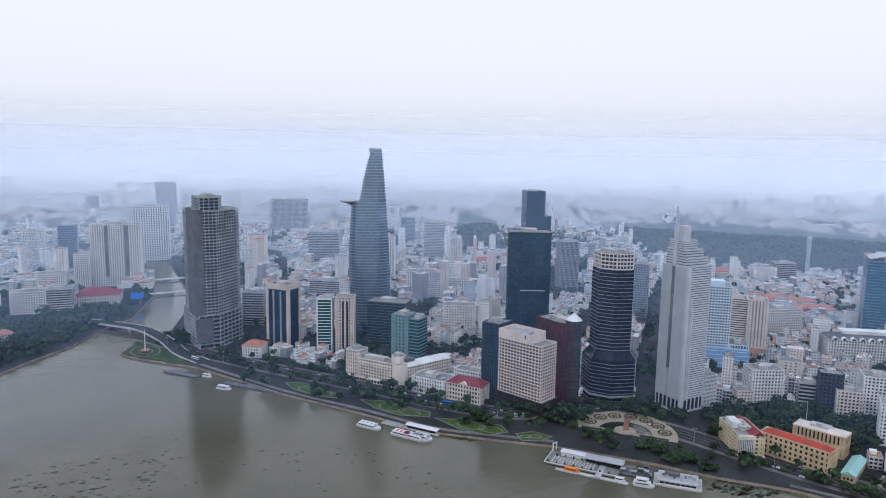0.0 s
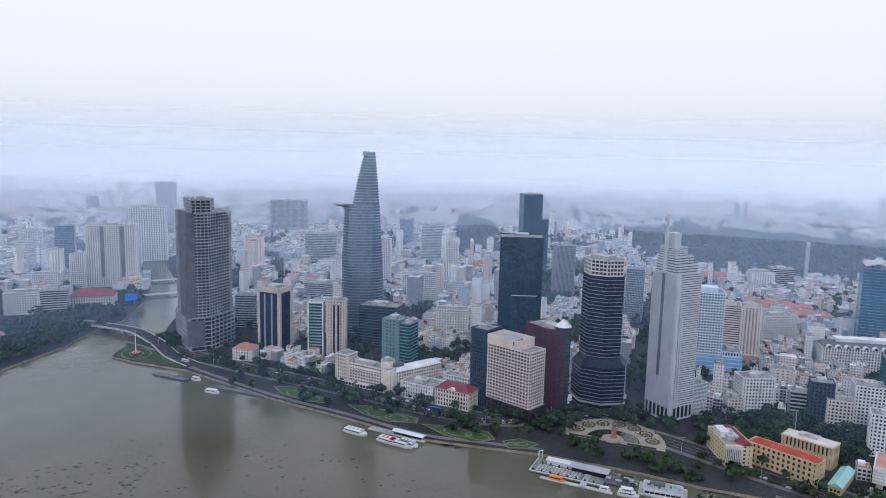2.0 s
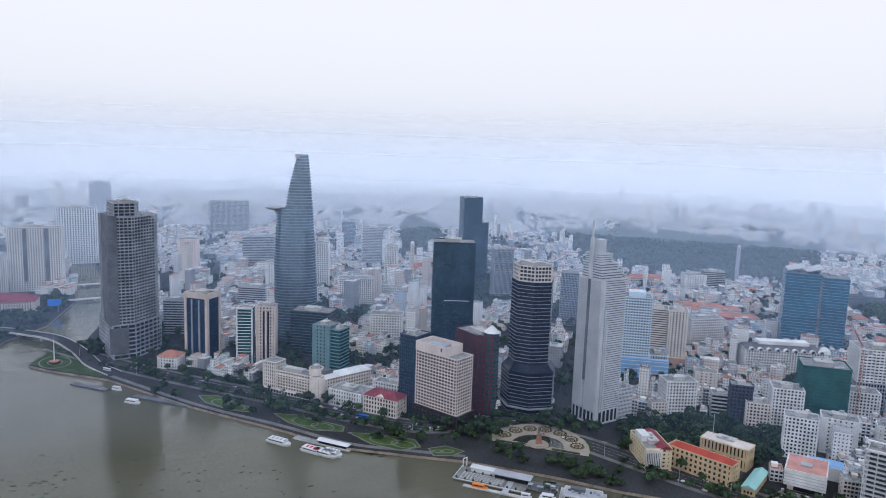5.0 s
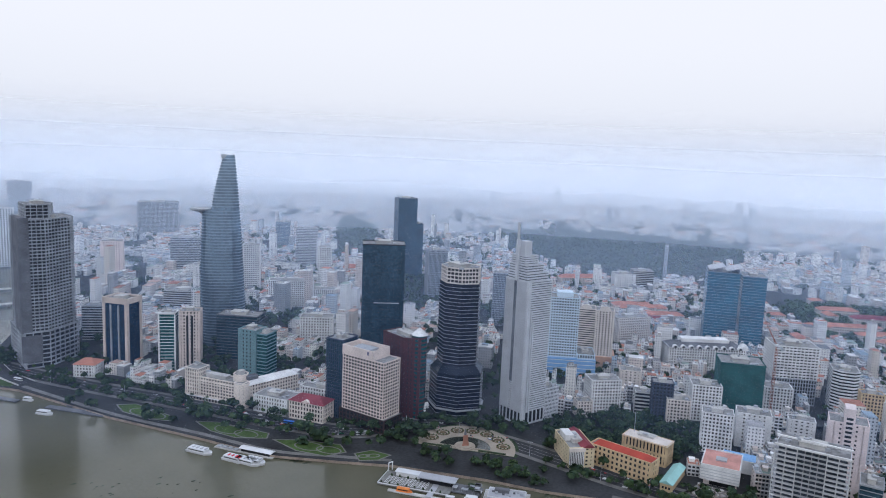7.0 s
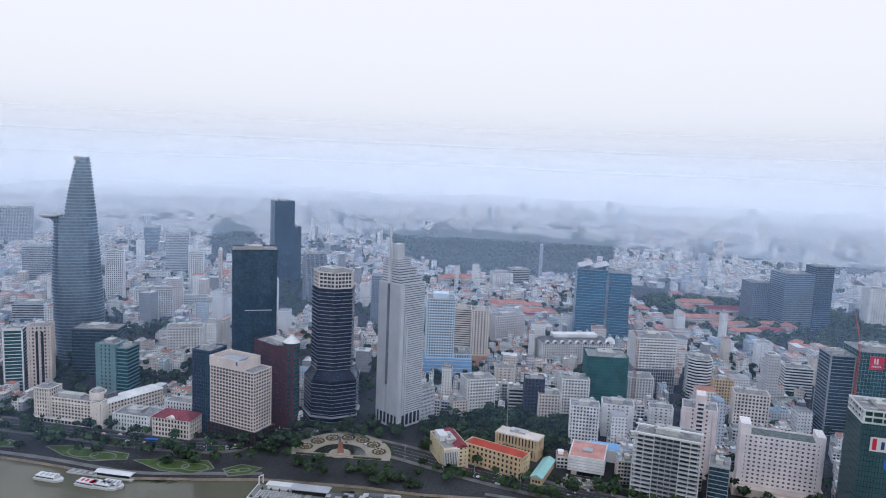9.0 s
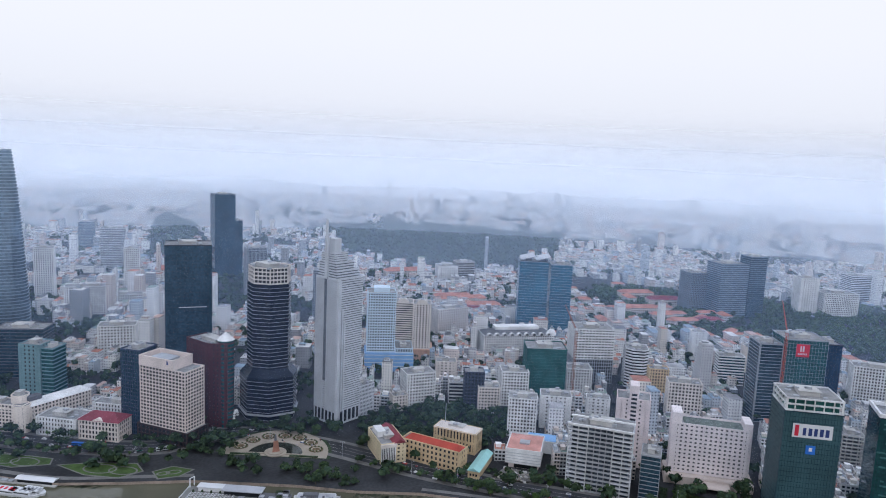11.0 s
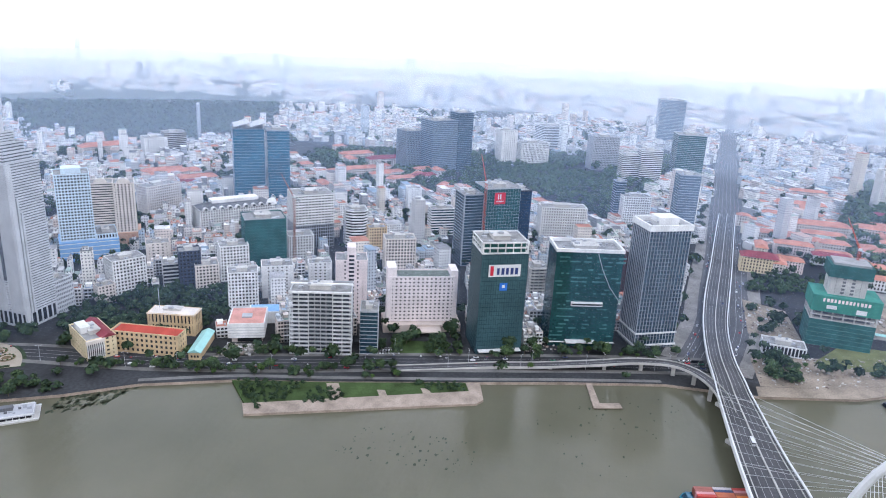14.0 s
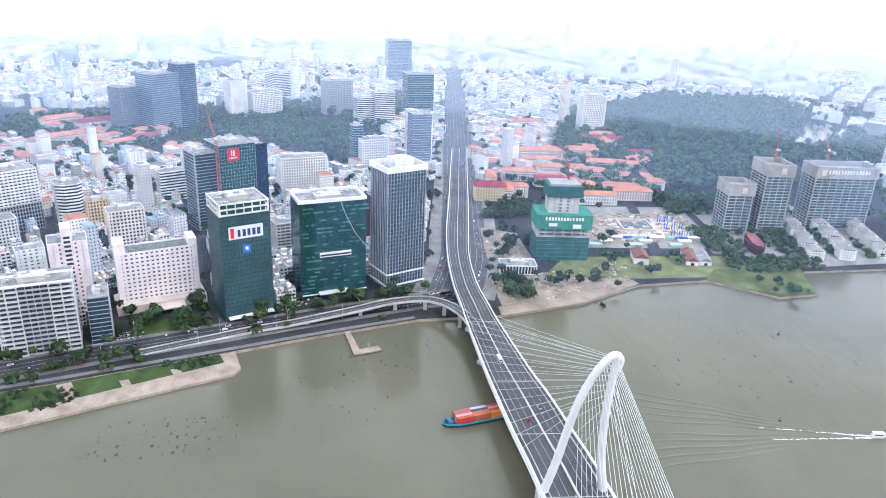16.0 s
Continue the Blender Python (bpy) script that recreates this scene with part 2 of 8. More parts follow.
def facade(name, stops, win=(0.10, 0.12, 0.15)):
    """Far house walls: plaster of many pale tints with small dark windows, too far off to be told apart."""
    m = mat(name, (0, 0, 0), 0.85, vary=0.15, random_hue=("island", stops))
    n, l = m.node_tree.nodes, m.node_tree.links
    b = n["Principled BSDF"]
    src = b.inputs["Base Color"].links[0].from_socket
    uv = n.new("ShaderNodeUVMap")
    sep = n.new("ShaderNodeSeparateXYZ")
    l.new(uv.outputs[0], sep.inputs[0])

    def band(sock, period, lo, hi):
        d = n.new("ShaderNodeMath")
        d.operation = "DIVIDE"
        d.inputs[1].default_value = period
        l.new(sock, d.inputs[0])
        f = n.new("ShaderNodeMath")
        f.operation = "FRACT"
        l.new(d.outputs[0], f.inputs[0])
        a = n.new("ShaderNodeMath")
        a.operation = "GREATER_THAN"
        a.inputs[1].default_value = lo
        l.new(f.outputs[0], a.inputs[0])
        c = n.new("ShaderNodeMath")
        c.operation = "LESS_THAN"
        c.inputs[1].default_value = hi
        l.new(f.outputs[0], c.inputs[0])
        k = n.new("ShaderNodeMath")
        k.operation = "MULTIPLY"
        l.new(a.outputs[0], k.inputs[0]), l.new(c.outputs[0], k.inputs[1])
        return k.outputs[0]
    k = n.new("ShaderNodeMath")
    k.operation = "MULTIPLY"
    l.new(band(sep.outputs[0], 3.1, 0.30, 0.70), k.inputs[0])
    l.new(band(sep.outputs[1], 3.4, 0.36, 0.76), k.inputs[1])
    mx = n.new("ShaderNodeMixRGB")
    l.new(k.outputs[0], mx.inputs[0]), l.new(src, mx.inputs[1])
    mx.inputs[2].default_value = (*win, 1)
    l.new(mx.outputs[0], b.inputs["Base Color"])
    return m


PALES = [(0.76, 0.76, 0.76), (0.56, 0.56, 0.57), (0.80, 0.78, 0.74), (0.34, 0.35, 0.37), (0.68, 0.63, 0.57), (0.82, 0.82, 0.82), (0.50, 0.55, 0.60), (0.62, 0.63, 0.64), (0.62, 0.55, 0.51), (0.78, 0.78, 0.78), (0.68, 0.64, 0.61), (0.80, 0.80, 0.79)]
FARWALL = facade("far_house_wall", PALES, (0.07, 0.085, 0.11))
FARROOF = mat("far_house_roof", (0, 0, 0), 0.85, vary=0.25, random_hue=("island", [(0.30, 0.30, 0.31), (0.50, 0.50, 0.50), (0.15, 0.155, 0.165), (0.56, 0.56, 0.56), (0.36, 0.16, 0.115), (0.36, 0.36, 0.37), (0.22, 0.29, 0.36), (0.20, 0.20, 0.21), (0.60, 0.60, 0.60), (0.40, 0.18, 0.13), (0.42, 0.30, 0.26), (0.24, 0.30, 0.27)]))
HOUSEWALL = mat("house_wall", (0, 0, 0), 0.85, vary=0.15, random_hue=("object", PALES))
HOUSEROOF = mat("house_roof", (0, 0, 0), 0.85, vary=0.25, scale=0.2, random_hue=("object", [(0.26, 0.26, 0.27), (0.40, 0.40, 0.41), (0.16, 0.165, 0.18), (0.40, 0.19, 0.145), (0.60, 0.60, 0.60), (0.26, 0.33, 0.40), (0.34, 0.33, 0.32), (0.22, 0.29, 0.26)]))
# ---- builders ----
def mesh_of(name, verts, faces, material):
    me = bpy.data.meshes.new(name)
    me.from_pydata([tuple(v) for v in verts], [], faces)
    me.update()
    for m in (material if isinstance(material, (list, tuple)) else [material]):
        me.materials.append(m)
    return me


BOXF = [(0, 3, 2, 1), (4, 5, 6, 7), (0, 1, 5, 4), (1, 2, 6, 5), (2, 3, 7, 6), (3, 0, 4, 7)]


class Geo:
    """Gathers boxes, prisms and rings into one mesh."""

    def __init__(self):
        self.v, self.f = [], []

    def add(self, verts, faces):
        k = len(self.v)
        self.v += verts
        self.f += [tuple(i + k for i in f) for f in faces]
        return self

    def box(self, x0, y0, z0, x1, y1, z1, turn=0.0, at=(0, 0)):
        c, s = math.cos(radians(turn)), math.sin(radians(turn))
        p = [(x0, y0), (x1, y0), (x1, y1), (x0, y1)]
        p = [(at[0] + c * x - s * y, at[1] + s * x + c * y) for x, y in p]
        return self.add([(x, y, z) for z in (z0, z1) for x, y in p], BOXF)

    def prism(self, poly, z0, z1, top=None, caps=True):
        n = len(poly)
        top = top or poly
        f = [(i, (i + 1) % n, n + (i + 1) % n, n + i) for i in range(n)]
        if caps:
            f += [tuple(range(n - 1, -1, -1)), tuple(range(n, 2 * n))]
        return self.add([(x, y, z0) for x, y in poly] + [(x, y, z1) for x, y in top], f)

    def ring(self, poly, z0, z1, out=0.0, inn=0.4):
        """A band along the outline of a plan, proud by out and reaching in by inn."""
        a, b = offset(poly, out), offset(poly, -inn)
        n = len(poly)
        f = []
        for i in range(n):
            j = (i + 1) % n
            f += [(i, j, n + j, n + i), (n + i, n + j, 3 * n + j, 3 * n + i), (2 * n + j, 2 * n + i, 3 * n + i, 3 * n + j), (j, i, 2 * n + i, 2 * n + j)]
        return self.add([(x, y, z0) for x, y in a] + [(x, y, z1) for x, y in a] + [(x, y, z0) for x, y in b] + [(x, y, z1) for x, y in b], f)

    def piers(self, poly, z0, z1, bay, width, out=0.0, inn=0.4, corner=None, sides=None):
        """Upright piers along each side of a plan."""
        n = len(poly)
        for i in range(n):
            if sides is not None and i not in sides:
                continue
            (ax, ay), (bx, by) = poly[i], poly[(i + 1) % n]
            ln = math.hypot(bx - ax, by - ay)
            if ln < 0.5:
                continue
            ang = math.degrees(math.atan2(by - ay, bx - ax))
            k = max(1, round(ln / bay))
            for q in range(k + 1):
                wd = (corner or width) if q in (0, k) else width
                u = min(max(q * ln / k, wd / 2), ln - wd / 2)
                self.box(u - wd / 2, -out, z0, u + wd / 2, inn, z1, ang, (ax, ay))
        return self

    def tube(self, pts, r, n=6):
        """A round bar through points."""
        pts = [Vector(p) for p in pts]
        rows = []
        for i, p in enumerate(pts):
            d = (pts[min(i + 1, len(pts) - 1)] - pts[max(i - 1, 0)]).normalized()
            a = d.orthogonal().normalized()
            b = d.cross(a)
            rr = r[i] if isinstance(r, (list, tuple)) else r
            rows.append([tuple(p + rr * (math.cos(6.2832 * q / n) * a + math.sin(6.2832 * q / n) * b)) for q in range(n)])
        v = [x for row in rows for x in row]
        f = []
        for i in range(len(rows) - 1):
            for q in range(n):
                f.append((i * n + q, i * n + (q + 1) % n, (i + 1) * n + (q + 1) % n, (i + 1) * n + q))
        f += [tuple(range(n - 1, -1, -1)), tuple(range(len(v) - n, len(v)))]
        return self.add(v, f)

    def mesh(self, name, material):
        return mesh_of(name, self.v, self.f, material)


def offset(poly, d):
    """A convex or gently concave plan (anticlockwise) grown by d."""
    n, out = len(poly), []
    for i in range(n):
        p, q, r = Vector(poly[i - 1]), Vector(poly[i]), Vector(poly[(i + 1) % n])
        a, b = (q - p).normalized(), (r - q).normalized()
        na, nb = Vector((a.y, -a.x)), Vector((b.y, -b.x))
        m = na + nb
        m = m / max(0.3, 1 + na.dot(nb)) if m.length > 1e-6 else na
        out.append((q.x + m.x * d, q.y + m.y * d))
    return out


def rect(w, d):
    return [(0, 0), (w, 0), (w, d), (0, d)]


def thing(name, label, category, x, y, z=2.6, ang=0.0, group="", kind=""):
    ob = new(name)
    ob.empty_display_size = 1
    ob.matrix_world = pose(x, y, z, 0, 0, ang)
    return tagged(ob, label, category, group, kind)


def part(name, me, parent, label="", z=0.0, x=0.0, y=0.0, rz=0.0):
    ob = new(name, me)
    ob.parent = parent
    ob.matrix_basis = pose(x, y, z, 0, 0, rz)
    return tagged(ob, label)


TAKEN = []  # plans of placed things: x, y, angle, w, d


def take(x, y, ang, w, d, pad=3.0):
    TAKEN.append((x, y, math.cos(radians(ang)), math.sin(radians(ang)), -pad, -pad, w + pad, d + pad))


def rooftop(ob, poly, h, seed, material=None, dark=None, crowd=6):
    """Parapet, plant rooms, tanks and units on a flat roof."""
    rng = random.Random(seed)
    xs, ys = [p[0] for p in poly], [p[1] for p in poly]
    w, d, cx, cy = max(xs) - min(xs), max(ys) - min(ys), (max(xs) + min(xs)) / 2, (max(ys) + min(ys)) / 2
    part("plant_room", Geo().box(cx - w * 0.2, cy - d * 0.22, 0, cx + w * 0.15, cy + d * 0.22, 3.6).box(cx - w * 0.22, cy - d * 0.24, 3.6, cx + w * 0.17, cy + d * 0.24, 3.9).mesh("plant_room", material or PALECON), ob, z=h)
    for i in range(crowd):
        x, y = cx + (rng.random() - 0.5) * w * 0.75, cy + (rng.random() - 0.5) * d * 0.75
        s = 0.8 + rng.random() * 1.6
        g = Geo().box(x - s, y - s * 0.7, 0, x + s, y + s * 0.7, 1.1 + rng.random())
        part("roof_unit", g.mesh("roof_unit", dark or GREYMET), ob, z=h + (3.9 if abs(x - cx + w * 0.03) < w * 0.2 and abs(y - cy) < d * 0.25 else 0))


def tower(name, label, x, y, ang, poly, h, floors, wall, glazing, style="grid", bay=3.6, pier=1.4, sill=1.5, z=2.6, z0=0.0, seed=1, roof=None,
          parapet=1.2, corner=None, crowd=5, category="tower block", ob=None, top=True, out=0.0, inset=0.45, sides=None):
    """A building of repeated storeys on a plan: glazed core, storeys with real piers and spandrels, roof, parapet, roof plant.
    x, y: the plan's origin; poly: anticlockwise outline in its own metres."""
    if ob is None:
        ob = thing(name, label, category, x, y, z, ang)
        xs, ys = [p[0] for p in poly], [p[1] for p in poly]
        c, s = math.cos(radians(ang)), math.sin(radians(ang))
        take(x + c * min(xs) - s * min(ys), y + s * min(xs) + c * min(ys), ang, max(xs) - min(xs), max(ys) - min(ys))
    fh = (h - z0) / floors
    part("glazing", Geo().prism(offset(poly, -inset), z0, h - 0.05).mesh("glazing", glazing), ob)
    g = Geo()
    if style in ("grid", "bands", "lines"):
        g.ring(poly, 0, sill, out=out, inn=0.5)
    if style == "grid":
        g.piers(poly, sill, fh, bay, pier, out=out - 0.04, inn=0.5, corner=corner, sides=sides)
    if style == "fins":
        g.ring(poly, 0, sill, out=-0.15, inn=0.35)
    if style == "skeleton":
        g.ring(poly, 0, sill, out=out, inn=6.0)
        g.piers(poly, sill, fh, bay, pier, out=-0.5, inn=1.5)
    if style == "glass":
        g.ring(poly, 0, 0.22, out=-0.34, inn=0.46)
        g.piers(poly, 0.22, fh, bay, 0.16, out=-0.34, inn=0.46)
    if math.hypot(ob.matrix_basis.translation.x, ob.matrix_basis.translation.y) > 1150:
        stack = Geo()
        for i in range(floors):
            stack.add([(vx, vy, vz + z0 + i * fh) for vx, vy, vz in g.v], g.f)
        part("storeys", stack.mesh("storeys", wall), ob)["kind"] = "stuff"
    else:
        me = g.mesh("storey", wall)
        for i in range(floors):
            part("storey", me, ob, z=z0 + i * fh)
    if style == "fins":
        for i in (sides or range(len(poly))):
            part("ribbed_face", Geo().piers(poly, z0, h, bay, pier, out=out + 0.25, inn=0.4, corner=corner, sides=[i]).mesh("ribbed_face", wall), ob)["kind"] = "stuff"
    if top:
        deck = part("roof", Geo().prism(offset(poly, -0.5), h - 0.05, h + 0.1).mesh("roof", roof or ROOFGREY), ob)
        part("parapet", Geo().ring(poly, h - 0.1, h + parapet, out=out + 0.06, inn=0.5).mesh("parapet", wall), deck)
        if crowd:
            rooftop(deck, poly, h + 0.1, seed, crowd=crowd)
    return ob


def wpart(name, me, parent, label="", kind=""):
    """A part whose mesh is in the world's own metres."""
    ob = new(name, me)
    ob.parent = parent
    ob.matrix_parent_inverse = parent.matrix_basis.inverted()
    return tagged(ob, label, kind=kind)


def hip(poly_w, poly_d, z, rise, ridge=0.5, over=0.6):
    """A hipped roof over a rectangle that starts at the origin."""
    w, d = poly_w, poly_d
    k = min(w, d) / 2 * ridge * 2
    a, b = (k / 1, d / 2), (w - k / 1, d / 2)
    if w < d:
        a, b = (w / 2, k), (w / 2, d - k)
    if ridge == 0:
        a, b = ((-over, d / 2), (w + over, d / 2)) if w >= d else ((w / 2, -over), (w / 2, d + over))
    g = Geo()
    v = [(-over, -over, z), (w + over, -over, z), (w + over, d + over, z), (-over, d + over, z), (*a, z + rise), (*b, z + rise)]
    f = [(0, 1, 5, 4), (1, 2, 5), (2, 3, 4, 5), (3, 0, 4), (0, 3, 2, 1)] if w >= d else [(0, 1, 4), (1, 2, 5, 4), (2, 3, 5), (3, 0, 4, 5), (0, 3, 2, 1)]
    return g.add(v, f)


def bars(ob, material, x0, z0, x1, z1, n, y=-0.3, seed=1, rows=1):
    """Unreadable lettering as plain upright bars on a facade."""
    rng = random.Random(seed)
    step = (x1 - x0) / n
    for i in range(n):
        wd = step * (0.5 + 0.25 * rng.random())
        part("letter_bar", Geo().box(x0 + i * step, y - 0.15, z0, x0 + i * step + wd, y, z1).mesh("letter_bar", material), ob)
# ---- river, land, roads ----
def flat(poly, z):
    return [(x, y, z) for x, y in poly]


def slab(name, poly, z0, z1, material, side=None):
    g = Geo().prism(poly, z0, z1)
    me = g.mesh(name, [material, side or material])
    for p in me.polygons[:len(poly)]:
        p.material_index = 1
    return new(name, me)


def arc(cx, cy, r, a0, a1, n):
    return [(cx + r * math.cos(radians(a0 + (a1 - a0) * i / n)), cy + r * math.sin(radians(a0 + (a1 - a0) * i / n))) for i in range(n + 1)]


SHORE = [(262, 1682), (232, 1285), (200, 1140), (160, 1030), (122, 1000), (95, 962), (84, 938), (104, 905), (156, 842), (216, 709), (268, 617), (308, 541), (350, 499), (389, 462), (440, 395),
         (467, 351), (501, 309), (534, 244), (560, 168), (600, 63), (627, -6), (657, -92), (665, -170), (691, -250), (733, -321), (745, -398), (704, -456), (712, -500), (769, -518), (778, -622), (800, -900), (1000, -1600), (1900, -3000)]
CITY = SHORE + [(4900, -4900), (7000, 0), (4900, 4900), (1500, 6500), (420, 6500), (300, 2300)]
FARSIDE = [(-7000, 2000), (-1500, 900), (-600, 850), (-45, 921), (-11, 962), (35, 1010), (66, 1068), (120, 1130), (178, 1290), (214, 1690), (255, 2300), (370, 6500), (-2500, 6500)]
CITY_CCW = CITY[::-1] if sum((CITY[i][0] - CITY[i - 1][0]) * (CITY[i][1] + CITY[i - 1][1]) for i in range(len(CITY))) > 0 else CITY
FAR_CCW = FARSIDE[::-1] if sum((FARSIDE[i][0] - FARSIDE[i - 1][0]) * (FARSIDE[i][1] + FARSIDE[i - 1][1]) for i in range(len(FARSIDE))) > 0 else FARSIDE

water = new("water", mesh_of("water", flat([(-9000, -9000), (9000, -9000), (9000, 9000), (-9000, 9000)], 0), [(0, 1, 2, 3)], WATER))
tagged(water, "murky grey-green river with faint ripples and drifting weed", "river", kind="structure")
tagged(slab("ground", CITY_CCW, -3, 2.5, CITYGROUND, QUAY), "grey city ground behind a concrete embankment", "ground", kind="structure")
tagged(slab("ground_west", FAR_CCW, -3, 2.5, CITYGROUND, QUAY), "grey city ground on the far bank of the canal", "ground", kind="structure")


def inside(poly, x, y):
    c, j = False, len(poly) - 1
    for i in range(len(poly)):
        (ax, ay), (bx, by) = poly[i], poly[j]
        if (ay > y) != (by > y) and x < (bx - ax) * (y - ay) / (by - ay) + ax:
            c = not c
        j = i
    return c


def smooth(pts, n=8):
    """Points along a smooth line through pts."""
    out = []
    for i in range(len(pts) - 1):
        p = [Vector(pts[max(0, min(len(pts) - 1, i + k))]) for k in (-1, 0, 1, 2)]
        for q in range(n):
            t = q / n
            out.append(tuple(0.5 * ((2 * p[1]) + (p[2] - p[0]) * t + (2 * p[0] - 5 * p[1] + 4 * p[2] - p[3]) * t * t + (3 * p[1] - p[0] - 3 * p[2] + p[3]) * t ** 3)))
    return out + [tuple(pts[-1])]


def sides(line, off):
    """A plan line moved to its left by off."""
    out = []
    for i, p in enumerate(line):
        a, b = Vector(line[max(0, i - 1)][:2]), Vector(line[min(len(line) - 1, i + 1)][:2])
        d = (b - a).normalized()
        out.append((p[0] - d.y * off, p[1] + d.x * off))
    return out


def ribbon(name, line, o0, o1, z0, z1, material, label="", category="", kind="structure", parent=None):
    """A strip of road, kerb, lawn or wall between two offsets of a plan line; z may come with the points."""
    a, b = sides(line, o0), sides(line, o1)
    n = len(line)
    zs = [p[2] if len(p) > 2 else 0 for p in line]
    v = [(*a[i], zs[i] + z0) for i in range(n)] + [(*b[i], zs[i] + z0) for i in range(n)] + [(*a[i], zs[i] + z1) for i in range(n)] + [(*b[i], zs[i] + z1) for i in range(n)]
    f = []
    for i in range(n - 1):
        f += [(2 * n + i, 2 * n + i + 1, 3 * n + i + 1, 3 * n + i), (i + 1, i, n + i, n + i + 1), (i, i + 1, 2 * n + i + 1, 2 * n + i), (n + i + 1, n + i, 3 * n + i, 3 * n + i + 1)]
    f += [(0, 2 * n, 3 * n, n), (n - 1, 2 * n - 1, 4 * n - 1, 3 * n - 1)]
    ob = new(name, mesh_of(name, v, f, material))
    if parent:
        ob.parent = parent
    else:
        tagged(ob, label, category, kind=kind)
    return ob


ROADS = []


def road(line, width, name="road", lanes=0, z=2.5, label="grey asphalt city street", material=None):
    ROADS.append((line, width / 2 + 4))
    ob = ribbon(name, line, -width / 2, width / 2, z - 0.3, z + 0.06, material or ASPHALT, label, "road")
    for k in range(1, lanes):
        o = -width / 2 + k * width / lanes
        ribbon("lane_line", line, o - 0.12, o + 0.12, z + 0.05, z + 0.075, LINE, parent=ob)
    return ob


# the riverside boulevard
BOULEVARD = smooth([(120, 1010), (170, 905), (230, 800), (300, 690), (350, 605), (400, 545), (470, 520), (508, 440), (530, 350), (545, 300), (577, 214), (612, 130), (640, 55), (665, -10), (690, -80), (705, -130)], 6)
road(BOULEVARD, 24, lanes=4, label="wide riverside boulevard of grey asphalt with lane lines")
STREETPAVING = mat("dusty_pavement", (0.21, 0.20, 0.19), 0.9, vary=0.3, scale=0.04, fine=0.6, spec=0.12)
STREETASPHALT = mat("dusty_street_asphalt", (0.095, 0.096, 0.103), 0.85, vary=0.2, scale=0.03, fine=0.5, spec=0.12)
# the long straight street beyond the bridge
STREET = smooth([(705, -128), (800, -150), (905, -160), (1100, -180), (1320, -199), (2250, -285), (4500, -490)], 4)
road(STREET, 52, lanes=8, material=STREETASPHALT, label="long straight street of grey asphalt running inland")
for o0, o1 in ((-40, -26.2), (26.2, 40)):
    ribbon("street_pavement", STREET[:18], o0, o1, 2.3, 2.57, STREETPAVING, "pale dusty pavement beside the long street", "pavement")
for a, b, wdt in (((420, 560), (900, 930), 16), ((500, 470), (1000, 900), 14), ((560, 300), (980, 480), 14), ((600, 215), (1060, 360), 12), ((640, 90), (1100, 210), 12), ((680, -15), (900, 40), 12), ((290, 720), (640, 1080), 18),
                  ((190, 920), (420, 1300), 16), ((700, 560), (900, 80), 12), ((640, 760), (470, 980), 14), ((900, -200), (905, -620), 14), ((790, -368), (1100, -420), 14), ((1030, -478), (775, -458), 11), ((420, 1300), (520, 1700), 18)):
    road(smooth([a, b], 3), wdt)


def riverside(o0, o1, i0, i1, z0, z1, name, material, label, category="lawn"):
    return ribbon(name, SHORE[i0:i1], o0, o1, z0, z1, material, label, category)
# ---- the cable-stayed bridge and its ramps ----
DECK_L = smooth([(200, -165, 21), (407, -148, 20.3), (466, -142, 19.4), (511, -138, 18.6), (550, -135, 18), (625, -131, 16.5), (659, -130, 15.5), (711, -128, 14), (788, -130, 12), (883, -138, 10), (1001, -152, 8), (1154, -169, 5.5), (1310, -187, 2.65)], 4)
DECK_R = smooth([(200, -206, 21), (407, -188, 20.3), (466, -181, 19.4), (511, -175, 18.6), (550, -168, 18), (625, -158, 16.5), (659, -155, 15.5), (711, -151, 14), (788, -153, 12), (883, -164, 10), (1001, -178, 8), (1154, -195, 5.5), (1310, -213, 2.65)], 4)
RAMP = smooth([(600, 128, 2.7), (620, 85, 3.0), (634, 51, 4.2), (645, 13, 6.2), (662, -34, 9), (674, -66, 11.2), (677, -95, 13), (668, -113, 14.4), (650, -126, 15.7), (628, -134, 16.4), (600, -137, 17.0)], 5)
ROADS.append((RAMP, 10)), ROADS.append((DECK_L, 22))


def between(a, b, u):
    return [tuple(p[i] + (q[i] - p[i]) * u for i in range(3)) for p, q in zip(a, b)]


def strip(A, B, z0, z1):
    n = len(A)
    v = [(x, y, z + z0) for x, y, z in A] + [(x, y, z + z0) for x, y, z in B] + [(x, y, z + z1) for x, y, z in A] + [(x, y, z + z1) for x, y, z in B]
    f = []
    for i in range(n - 1):
        f += [(2 * n + i, 3 * n + i, 3 * n + i + 1, 2 * n + i + 1), (i, i + 1, n + i + 1, n + i), (i, 2 * n + i, 2 * n + i + 1, i + 1), (n + i, n + i + 1, 3 * n + i + 1, 3 * n + i)]
    f += [(0, n, 3 * n, 2 * n), (n - 1, 3 * n - 1, 4 * n - 1, 2 * n - 1)]
    return Geo().add(v, f)


def line3(A, o):
    return [(x, y, p[2]) for (x, y), p in zip(sides(A, o), A)]


